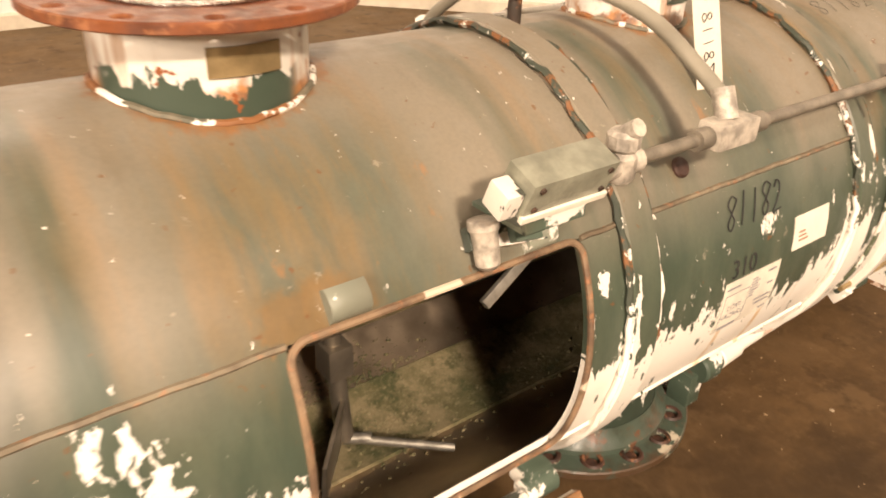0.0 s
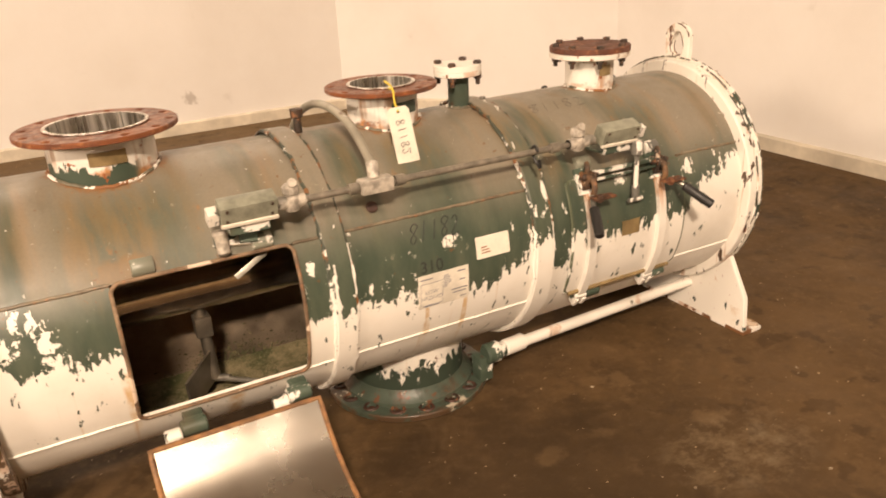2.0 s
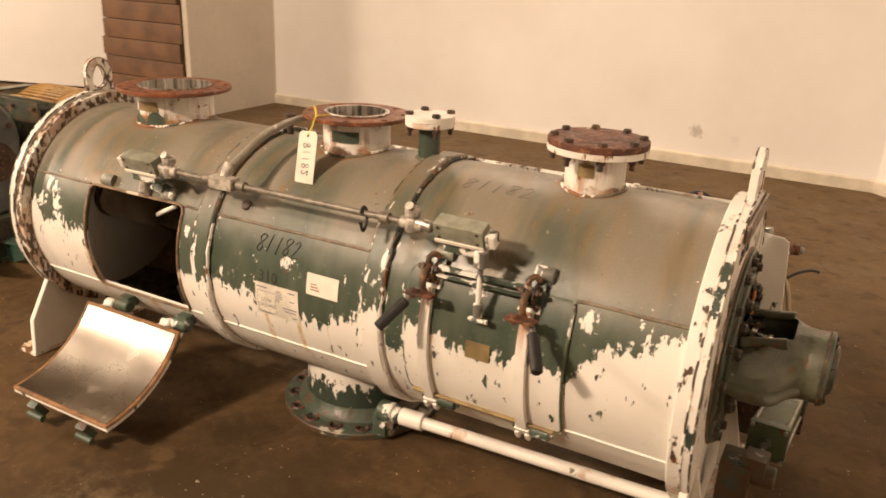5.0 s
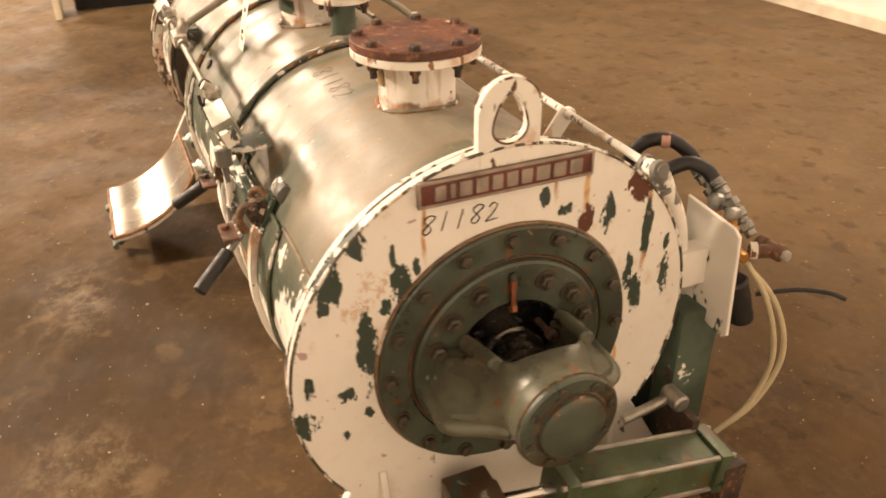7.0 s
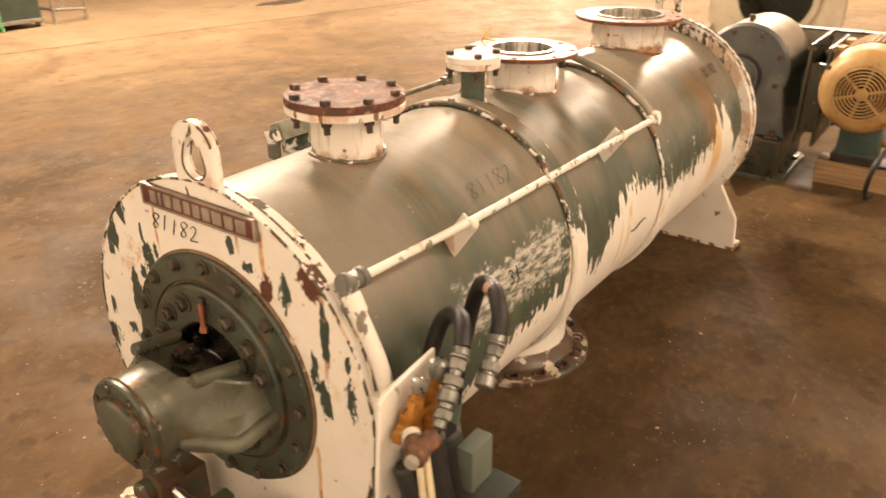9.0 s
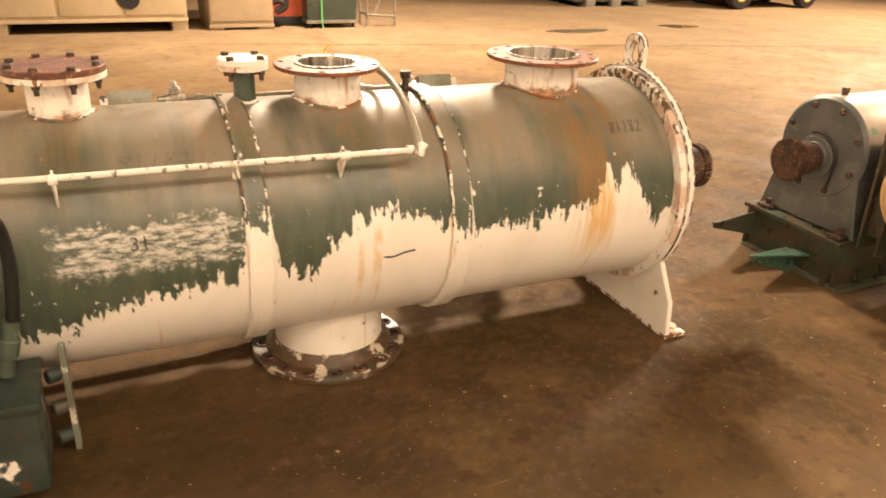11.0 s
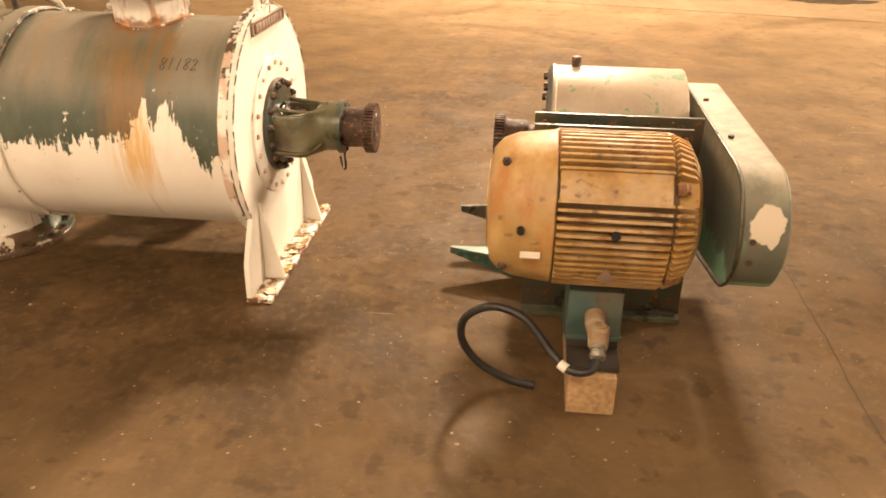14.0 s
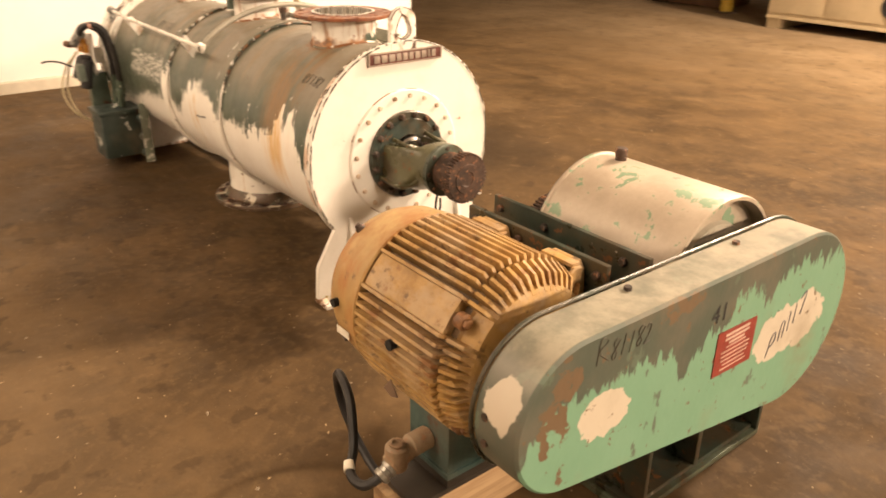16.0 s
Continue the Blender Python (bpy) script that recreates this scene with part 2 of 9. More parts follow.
def cast_paint(name, base, dirt=0.5):
    """Oily green paint on cast iron, with brown grime and rust at the edges."""
    n = Nodes(name)
    c = n.mix(n.step(n.noise(6, 5, 0.65), 0.35, 0.68), tuple(v * 0.62 for v in base), tuple(v * 1.25 for v in base))
    c = n.mix(n.step(n.noise(8, 6, 0.68), 0.62 - 0.22 * dirt, 0.74 - 0.14 * dirt, 0, 0.85), c, (0.066, 0.048, 0.026))
    c = n.mix(n.step(n.noise(21, 5, 0.65), 0.61, 0.66, 0, 0.85), c, (0.17, 0.068, 0.024))
    c = n.mix(n.step(n.noise(33, 5, 0.65), 0.68, 0.70), c, (0.34, 0.31, 0.25))
    return n.done(c, n.step(n.noise(12, 5, 0.6), 0.3, 0.7, 0.24, 0.50), 0.12, n.noise(38, 5), 0.0025)


def fin_paint():
    n = Nodes("fin_paint")
    x, y, z = n.xyz()
    c = n.mix(n.step(n.noise(9, 5, 0.65), 0.35, 0.68), (0.27, 0.155, 0.050), (0.48, 0.300, 0.105))
    c = n.mix(n.step(n.noise(5, 5, 0.65, n.scaled(1.8, 1, 1)), 0.48, 0.66, 0, 0.75), c, (0.28, 0.150, 0.045))
    c = n.mix(n.m("MULTIPLY", n.step(x, -1.28, -1.40), n.step(n.noise(12, 5), 0.40, 0.58)), c, (0.42, 0.245, 0.070))
    # grey dust caked on, and rust-brown patches over it
    c = n.mix(n.step(n.noise(7, 6, 0.68, n.scaled(0.8, 1, 1.5)), 0.45, 0.63, 0, 0.65), c, (0.44, 0.330, 0.205))
    c = n.mix(n.step(n.noise(10, 6, 0.7), 0.55, 0.66, 0, 0.80), c, (0.20, 0.080, 0.024))
    c = n.mix(n.step(n.noise(24, 5, 0.6), 0.58, 0.70, 0, 0.75), c, (0.085, 0.048, 0.022))
    return n.done(c, n.step(n.noise(30), 0.3, 0.7, 0.45, 0.70), 0.0, n.noise(60, 4), 0.002)


def rusted(name, base=RUST, dark=RUST_DARK, pale=0.0, worn=0.5):
    n = Nodes(name)
    c = n.mix(n.step(n.noise(16, 6, 0.65), 0.36, 0.64), dark, base)
    c = n.mix(n.step(n.noise(55, 3), 0.55, 0.7, 0, 0.6), c, (0.36, 0.16, 0.07))
    if pale:
        c = n.mix(n.step(n.noise(9, 5, 0.6), 0.66 - pale, 0.69 - pale), c, (0.62, 0.50, 0.38))
    return n.done(c, n.step(n.noise(40), 0.3, 0.7, worn, worn + 0.3), 0.0, n.noise(70, 4), 0.0015 * worn * 2)


def plain(name, colour, rough=0.5, metal=0.0, vary=0.25, scale=14.0, bump=0.0008):
    n = Nodes(name)
    dark = tuple(v * (1 - vary) for v in colour)
    c = n.mix(n.step(n.noise(scale, 5, 0.6), 0.3, 0.7), dark, colour)
    c = n.mix(n.step(n.noise(scale * 5), 0.5, 0.8, 0, 0.4), c, tuple(v * 0.7 for v in colour))
    return n.done(c, n.step(n.noise(scale * 2), 0.3, 0.7, max(0.05, rough - 0.08), rough + 0.1), metal, n.noise(scale * 6), bump)


def vessel_paint():
    """Green vessel, dusty with a painted sheen above, its paint flaked to white below a ragged line that differs on the
    two sides.
    """
    n = Nodes("vessel_paint")
    x, y, z = n.xyz()
    ang = n.m("MULTIPLY", n.m("ARCTAN2", n.m("ABSOLUTE", y), n.m("SUBTRACT", z, AXIS_Z)), 57.2958)
    front = n.m("LESS_THAN", y, 0.0)
    u = n.m("DIVIDE", x, 2.5)
    edge_f = n.line(u, [(0.0, 0.27), (0.03, 0.33), (0.055, 0.47), (0.085, 0.42), (0.105, 0.48), (0.13, 0.45), (0.33, 0.51), (0.35, 0.53), (0.376, 0.54), (0.385, 0.50), (0.47, 0.55), (0.55, 0.59), (0.59, 0.53),
                        (0.612, 0.46), (0.634, 0.42), (0.642, 0.58), (0.667, 0.58), (0.675, 0.44), (0.73, 0.50), (0.80, 0.50), (0.86, 0.50), (0.89, 0.36), (0.94, 0.28), (1.0, 0.24)])
    edge_b = n.line(u, [(0.0, 0.36), (0.05, 0.58), (0.09, 0.30), (0.105, 0.22), (0.118, 0.38), (0.135, 0.22), (0.16, 0.42), (0.24, 0.46), (0.34, 0.50), (0.375, 0.44),
                        (0.40, 0.42), (0.455, 0.33), (0.52, 0.40), (0.56, 0.58), (0.60, 0.56), (0.614, 0.30), (0.637, 0.30), (0.65, 0.54), (0.72, 0.58), (0.80, 0.62), (0.84, 0.70), (0.94, 0.74), (1.0, 0.6)])
    edge = n.m("ADD", 40.0, n.m("MULTIPLY", 100.0, n.m("ADD", n.m("MULTIPLY", front, edge_f), n.m("MULTIPLY", n.m("SUBTRACT", 1.0, front), edge_b))))
    wrap = n.vec(x, n.m("MULTIPLY", ang, 0.0068), front)
    run = n.noise(1.0, 4, 0.6, n.scaled(50, 7, 1, wrap))
    fray = n.noise(1.0, 5, 0.65, n.scaled(22, 17, 1, wrap))
    fine = n.noise(1.0, 3, 0.6, n.scaled(110, 60, 1, wrap))
    jag = n.m("ADD", n.m("MULTIPLY", n.m("SUBTRACT", run, 0.5), n.m("SUBTRACT", 40.0, n.m("MULTIPLY", front, 22.0))), n.m("ADD", n.m("MULTIPLY", n.m("SUBTRACT", fray, 0.5), 24.0), n.m("MULTIPLY", n.m("SUBTRACT", fine, 0.5), 10.0)))
    past = n.m("SUBTRACT", ang, n.m("ADD", edge, jag))
    bare = n.step(past, -0.35, 0.35)
    # flakes on both sides of the line
    flake = n.noise(1.0, 7, 0.68, n.scaled(19, 13, 1.0, wrap))
    upper = n.m("MULTIPLY", n.step(flake, 0.655, 0.665), n.step(past, -36, -10))
    lower = n.m("MULTIPLY", n.step(n.noise(1.0, 4, 0.6, n.scaled(38, 15, 1, wrap)), 0.628, 0.642), n.step(past, 46, 24))
    speck = n.step(n.noise(1.0, 2, 0.5, n.scaled(60, 60, 1, wrap)), 0.768, 0.775)
    bare = n.m("MINIMUM", 1.0, n.m("MAXIMUM", n.m("MAXIMUM", bare, upper), speck))
    bare = n.m("MULTIPLY", bare, n.m("SUBTRACT", 1.0, n.m("MULTIPLY", lower, front)))
    # a scrubbed pale patch on the back
    wob = n.noise(1.0, 5, 0.65, n.scaled(16, 24, 1, wrap))
    sx = n.m("ADD", x, n.m("MULTIPLY", n.m("SUBTRACT", wob, 0.5), 0.35))
    sa = n.m("ADD", ang, n.m("MULTIPLY", n.m("SUBTRACT", fray, 0.5), 26.0))
    scrub = n.m("MULTIPLY", n.m("MULTIPLY", n.step(sx, 1.60, 1.63), n.step(sx, 2.12, 2.05)), n.m("MULTIPLY", n.step(sa, 66, 69), n.step(sa, 88, 83)))
    scrub = n.m("MULTIPLY", n.m("MULTIPLY", scrub, n.m("SUBTRACT", 1.0, front)), n.step(n.noise(1.0, 7, 0.78, n.scaled(22, 60, 1, wrap)), 0.40, 0.60))
    bare = n.m("MAXIMUM", bare, n.m("MULTIPLY", scrub, 0.72))
    rag = n.noise(1.0, 6, 0.68, n.scaled(58, 34, 1, wrap))
    # single flakes on the hatch side, and flaking along the bands' edges
    for fx, fa, wx, wa in ((0.143, 66, 0.013, 4.0), (0.178, 68, 0.010, 4.0), (0.200, 76, 0.022, 6.5), (0.119, 75, 0.026, 3.5), (1.255, 75, 0.026, 2.6), (0.835, 72, 0.010, 3.0), (1.880, 65.6, 0.024, 2.6), (2.185, 68, 0.020, 4.0)):
        d = n.m("ADD", n.m("POWER", n.m("DIVIDE", n.m("SUBTRACT", x, fx), wx), 2.0), n.m("POWER", n.m("DIVIDE", n.m("SUBTRACT", ang, fa), wa), 2.0))
        d = n.m("ADD", n.m("ADD", 0.5, n.m("MULTIPLY", n.m("SUBTRACT", rag, 0.5), 2.0)), n.m("MULTIPLY", n.m("MAXIMUM", n.m("SUBTRACT", 1.0, n.m("MULTIPLY", d, 0.75)), -1.0), 0.26))
        bare = n.m("MAXIMUM", bare, n.m("MULTIPLY", n.step(d, 0.596, 0.606), front))
    rim = 0.0
    for bx, much in ((0.880, 0.75), (0.942, 0.30), (1.533, 1.0), (1.596, 1.0)):
        rim = n.m("MAXIMUM", rim, n.step(n.m("ABSOLUTE", n.m("SUBTRACT", x, bx)), 0.030, 0.010, 0.0, much))
    peel = n.noise(1.0, 5, 0.65, n.scaled(30, 11, 1, wrap))
    bare = n.m("MAXIMUM", bare, n.step(n.m("ADD", peel, n.m("ADD", n.m("MULTIPLY", rim, 0.130), n.step(ang, 40, 95, -0.10, 0.02))), 0.652, 0.665))
    # dust and sheen painted together on the crown, thinner in bands that run down from the fittings
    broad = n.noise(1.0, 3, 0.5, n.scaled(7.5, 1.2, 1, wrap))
    dust_sheen = n.m("MULTIPLY", n.step(ang, 76, 46), n.step(broad, 0.25, 0.50))
    rust = 0.0
    green = n.mix(n.step(n.noise(1.0, 4, 0.6, n.scaled(16, 5, 1, wrap)), 0.3, 0.75), GREEN, GREEN_PALE)
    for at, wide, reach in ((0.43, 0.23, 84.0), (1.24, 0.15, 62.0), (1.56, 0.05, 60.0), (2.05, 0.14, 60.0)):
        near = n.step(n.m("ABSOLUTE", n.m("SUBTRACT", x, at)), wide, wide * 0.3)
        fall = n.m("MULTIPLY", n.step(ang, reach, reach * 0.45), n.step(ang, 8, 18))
        dust_sheen = n.m("MULTIPLY", dust_sheen, n.m("SUBTRACT", 1.0, n.m("MULTIPLY", n.m("MULTIPLY", near, n.step(ang, 12, 40)), 0.75)))
        rust = n.m("MAXIMUM", rust, n.m("MULTIPLY", n.m("MULTIPLY", near, fall), n.step(n.noise(1.0, 5, 0.65, n.scaled(20, 5, 1, wrap)), 0.42, 0.64)))
    c = n.mix(n.m("MULTIPLY", dust_sheen, 0.92), green, n.mix(n.noise(30), DUST_SHEEN, (0.24, 0.215, 0.17)))
    tan = n.m("MULTIPLY", n.step(n.noise(1.0, 4, 0.6, n.scaled(11, 1.6, 1, wrap)), 0.50, 0.68, 0, 0.36), n.step(ang, 72, 50))
    c = n.mix(tan, c, (0.285, 0.180, 0.085))
    smear = n.step(n.noise(1.0, 6, 0.7, n.scaled(13, 4, 1, wrap)), 0.54, 0.80, 0, 0.38)
    c = n.mix(smear, c, (0.105, 0.088, 0.060))
    c = n.mix(n.m("MULTIPLY", rust, 0.44), c, (0.22, 0.135, 0.046))
    thin = n.m("MULTIPLY", n.step(n.noise(1.0, 6, 0.7, n.scaled(19, 8, 1, wrap)), 0.58, 0.66), n.step(rust, 0.02, 0.25))
    c = n.mix(n.m("MULTIPLY", thin, 0.40), c, (0.34, 0.14, 0.030))
    ear = n.m("ADD", n.m("POWER", n.m("DIVIDE", n.m("SUBTRACT", x, 0.395), 0.075), 2.0), n.m("POWER", n.m("DIVIDE", n.m("SUBTRACT", ang, 57.0), 6.0), 2.0))
    ear = n.m("MULTIPLY", n.step(n.m("ADD", ear, n.m("MULTIPLY", n.m("SUBTRACT", fray, 0.5), 3.0)), 1.1, 0.4, 0, 0.5), front)
    c = n.mix(ear, c, (0.22, 0.115, 0.03))
    # rust at the feet of the stubs, and the broad run behind the first
    for cx, cr in ((0.428, 0.135), (1.241, 0.109), (2.046, 0.084)):
        gap = n.m("SUBTRACT", n.m("POWER", n.m("ADD", n.m("POWER", n.m("SUBTRACT", x, cx), 2.0), n.m("POWER", y, 2.0)), 0.5), cr)
        foot = n.step(n.m("ADD", gap, n.m("MULTIPLY", n.m("SUBTRACT", fray, 0.5), 0.10)), 0.024, 0.004)
        c = n.mix(n.m("MULTIPLY", foot, 0.75), c, n.mix(n.noise(40), (0.36, 0.15, 0.035), (0.13, 0.065, 0.028)))
    brown = n.m("MULTIPLY", n.step(n.m("ABSOLUTE", n.m("SUBTRACT", x, 0.37)), 0.17, 0.06), n.m("MULTIPLY", n.step(ang, 16, 24), n.m("SUBTRACT", 1.0, front)))
    brown = n.m("MULTIPLY", brown, n.step(n.noise(1.0, 5, 0.65, n.scaled(24, 3.5, 1, wrap)), 0.40, 0.60, 0, 0.8))
    c = n.mix(brown, c, (0.215, 0.115, 0.036))
    grain = n.step(n.noise(150, 3, 0.6), 0.35, 0.70, 0.0, 0.10)
    c = n.mix(grain, c, (0.045, 0.045, 0.033))
    c = n.mix(n.step(n.noise(38, 4, 0.6), 0.68, 0.72, 0, 0.8), c, (0.15, 0.070, 0.025))
    c = n.mix(n.step(n.noise(27, 5, 0.7), 0.66, 0.70, 0, 0.45), c, (0.38, 0.34, 0.26))
    grime = n.step(n.noise(5, 5, 0.65), 0.42, 0.8, 0, 0.35)
    white = n.mix(grime, WHITE, (0.55, 0.49, 0.39))
    drip = n.m("MULTIPLY", n.step(n.noise(1.0, 3, 0.6, n.scaled(34, 1.6, 1, wrap)), 0.62, 0.76), 0.5)
    white = n.mix(drip, white, (0.55, 0.33, 0.13))
    low = n.m("MULTIPLY", n.step(n.m("ABSOLUTE", n.m("SUBTRACT", x, 0.36)), 0.15, 0.04), n.m("MULTIPLY", n.step(ang, 128, 90), n.m("SUBTRACT", 1.0, front)))
    low = n.m("MULTIPLY", low, n.step(n.noise(1.0, 4, 0.6, n.scaled(26, 2.4, 1, wrap)), 0.44, 0.66, 0, 0.8))
    white = n.mix(low, white, (0.62, 0.37, 0.10))
    for rx, rw, top in ((1.20, 0.020, 76.0), (1.255, 0.014, 84.0), (1.602, 0.010, 60.0), (0.375, 0.055, 62.0), (0.945, 0.008, 70.0)):
        run_ = n.m("MULTIPLY", n.step(n.m("ABSOLUTE", n.m("SUBTRACT", n.m("ADD", x, n.m("MULTIPLY", n.m("SUBTRACT", run, 0.5), 0.03)), rx)), rw, rw * 0.35), n.m("MULTIPLY", n.step(ang, top, top + 6), n.step(ang, top + 58, top + 22)))
        white = n.mix(n.m("MULTIPLY", n.m("MULTIPLY", run_, n.m("SUBTRACT", 1.0, front)), n.step(fray, 0.36, 0.62, 0.08, 0.62)), white, (0.62, 0.40, 0.13))
    for rx, rw, top in ((1.165, 0.012, 98.0), (1.292, 0.009, 96.0), (0.345, 0.016, 92.0), (1.765, 0.012, 70.0), (2.052, 0.012, 68.0), (0.60, 0.030, 119.0)):
        run_ = n.m("MULTIPLY", n.step(n.m("ABSOLUTE", n.m("SUBTRACT", n.m("ADD", x, n.m("MULTIPLY", n.m("SUBTRACT", run, 0.5), 0.03)), rx)), rw, rw * 0.35), n.m("MULTIPLY", n.step(ang, top, top + 3), n.step(ang, top + 40, top + 12)))
        white = n.mix(n.m("MULTIPLY", n.m("MULTIPLY", run_, front), n.step(fray, 0.34, 0.60, 0.10, 0.75)), white, (0.52, 0.31, 0.09))
    fleck = n.step(n.noise(1.0, 4, 0.6, n.scaled(60, 40, 1, wrap)), 0.715, 0.735, 0, 0.6)
    white = n.mix(fleck, white, (0.22, 0.13, 0.06))
    c = n.mix(bare, c, white)
    rough = n.m("ADD", n.m("MULTIPLY", dust_sheen, 0.05), n.step(n.noise(18, 5, 0.65), 0.3, 0.7, 0.31, 0.48))
    return n.done(c, rough, 0, n.m("SUBTRACT", n.m("MULTIPLY", n.noise(90, 2), 0.2), bare), 0.0012)


def concrete():
    n = Nodes("stained_concrete")
    x, y, z = n.xyz()
    broad = n.noise(0.55, 5, 0.6)
    mid = n.noise(3.2, 7, 0.68)
    fine = n.noise(26, 6, 0.7)
    c = n.mix(n.step(broad, 0.34, 0.66), (0.044, 0.027, 0.012), (0.082, 0.050, 0.022))
    c = n.mix(n.step(mid, 0.36, 0.70, 0, 0.6), c, (0.132, 0.080, 0.034))
    c = n.mix(n.step(n.noise(6.5, 6, 0.7), 0.53, 0.72, 0, 0.32), c, (0.024, 0.016, 0.009))
    c = n.mix(n.step(fine, 0.48, 0.72, 0, 0.38), c, (0.175, 0.112, 0.052))
    c = n.mix(n.step(n.noise(13, 6, 0.7), 0.56, 0.70, 0, 0.35), c, (0.030, 0.019, 0.010))
    # darker floor beside the mixer; behind it the vessel's shadow is painted in
    stain_shade = n.m("ADD", y, n.m("MULTIPLY", n.m("SUBTRACT", n.noise(1.6, 5, 0.65), 0.5), 1.4))
    stain_shade = n.m("MULTIPLY", n.m("MAXIMUM", n.m("MULTIPLY", n.step(stain_shade, -0.15, -0.55), n.step(stain_shade, -2.3, -1.6)), n.m("MULTIPLY", n.step(x, 1.0, 2.0), n.m("MULTIPLY", n.step(stain_shade, 0.1, 0.6), n.step(stain_shade, 1.9, 1.2)))), n.m("MULTIPLY", n.step(x, 0.3, 1.1), n.step(x, 2.3, 1.5)))
    c = n.mix(n.m("MULTIPLY", stain_shade, 0.62), c, (0.028, 0.018, 0.009))
    # paler reaches: far off, to the left, and partly on the near side
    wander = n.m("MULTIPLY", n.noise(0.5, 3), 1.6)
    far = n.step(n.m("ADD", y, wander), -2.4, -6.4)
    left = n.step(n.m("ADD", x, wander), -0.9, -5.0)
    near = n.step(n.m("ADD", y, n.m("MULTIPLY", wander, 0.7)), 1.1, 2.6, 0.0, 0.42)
    paler = n.m("MAXIMUM", n.m("MAXIMUM", far, left), near)
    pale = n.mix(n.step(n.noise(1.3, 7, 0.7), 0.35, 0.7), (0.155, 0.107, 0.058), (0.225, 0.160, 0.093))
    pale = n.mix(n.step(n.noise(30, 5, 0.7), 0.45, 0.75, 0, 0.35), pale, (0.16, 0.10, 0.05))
    c = n.mix(paler, c, pale)
    # dried mop smears, broken into patches
    smear = n.m("MULTIPLY", n.step(n.noise(1.0, 6, 0.7, n.scaled(1.3, 2.6, 1), 0.6), 0.50, 0.68), n.step(n.noise(1.1, 4), 0.40, 0.60, 0, 0.26))
    c = n.mix(smear, c, (0.170, 0.112, 0.056))
    damp = n.m("MULTIPLY", n.step(n.noise(2.4, 7, 0.72, n.scaled(1, 1.35, 1)), 0.53, 0.66), n.step(n.noise(0.8, 3), 0.42, 0.60, 0, 0.36))
    c = n.mix(damp, c, (0.034, 0.021, 0.010))
    # rounded dark drips and paler rubbed spots
    blot = n.noise(8.5, 3, 0.5)
    c = n.mix(n.step(blot, 0.585, 0.66, 0, 0.42), c, (0.036, 0.022, 0.011))
    c = n.mix(n.m("MULTIPLY", n.step(n.noise(6.0, 4, 0.55), 0.57, 0.68), n.step(n.noise(1.4, 3), 0.40, 0.58, 0, 0.34)), c, (0.185, 0.118, 0.056))
    # broad tyre tracks, where trucks have turned
    dust_ = n.m("MULTIPLY", n.m("SUBTRACT", n.noise(2.6, 5, 0.65), 0.5), 0.30)
    track = 0.0
    for cx, cy, cr, wide in ((-0.23, -3.13, 1.05, 0.17), (0.89, -6.73, 1.55, 0.16), (2.92, -2.89, 1.42, 0.15), (-0.10, -3.30, 1.62, 0.12), (-4.2, 1.2, 2.1, 0.14), (-5.0, -3.4, 2.6, 0.18)):
        gap = n.m("POWER", n.m("ADD", n.m("POWER", n.m("SUBTRACT", x, cx), 2.0), n.m("POWER", n.m("SUBTRACT", y, cy), 2.0)), 0.5)
        track = n.m("MAXIMUM", track, n.step(n.m("ABSOLUTE", n.m("SUBTRACT", n.m("ADD", gap, dust_), cr)), wide, wide * 0.25))
    track = n.m("MULTIPLY", track, n.step(n.noise(1.2, 5, 0.7), 0.38, 0.62, 0.0, 0.42))
    c = n.mix(track, c, (0.060, 0.037, 0.018))
    # straight scratches
    scratch = n.m("MULTIPLY", n.step(n.noise(1.0, 2, 0.5, n.scaled(1.6, 70, 1)), 0.72, 0.76), n.step(n.noise(1.7, 2), 0.56, 0.62))
    c = n.mix(n.m("MULTIPLY", scratch, 0.6), c, (0.34, 0.25, 0.15))
    speck = n.step(n.noise(55, 2, 0.5), 0.725, 0.75)
    c = n.mix(speck, c, (0.36, 0.27, 0.16))
    crack = n.m("ADD", n.m("ADD", x, 2.035), n.m("MULTIPLY", n.m("SUBTRACT", n.noise(2.0, 4, 0.6), 0.5), 0.05))
    c = n.mix(n.m("MULTIPLY", n.step(n.m("ABSOLUTE", crack), 0.004, 0.001, 0, 0.6), n.m("MULTIPLY", n.step(y, -1.6, -1.0), n.step(y, 2.6, 1.6))), c, (0.020, 0.013, 0.008))
    joint = n.m("ADD", n.m("ADD", y, 6.665), n.m("MULTIPLY", x, 0.22))
    c = n.mix(n.m("MULTIPLY", n.step(n.m("ABSOLUTE", joint), 0.03, 0.012), n.step(x, 1.0, 0.0)), c, (0.06, 0.038, 0.02))
    c = n.mix(n.step(joint, 0.0, -0.05, 0, 0.30), c, (0.20, 0.148, 0.094))
    # pale scuffs, the lamps' reflections on them painted into the colour
    scuff_gloss = 0.0
    for px, py, rx, ry in ((0.98, -0.90, 0.30, 0.15), (1.92, -0.90, 0.30, 0.20), (2.75, -1.45, 0.40, 0.28)):
        d = n.m("ADD", n.m("POWER", n.m("DIVIDE", n.m("SUBTRACT", x, px), rx), 2.0), n.m("POWER", n.m("DIVIDE", n.m("SUBTRACT", y, py), ry), 2.0))
        scuff_gloss = n.m("MAXIMUM", scuff_gloss, n.step(d, 1.1, 0.1))
    scuff_gloss = n.m("MULTIPLY", scuff_gloss, n.step(n.noise(13, 7, 0.75), 0.40, 0.72, 0, 0.62))
    c = n.mix(scuff_gloss, c, (0.20, 0.148, 0.086))
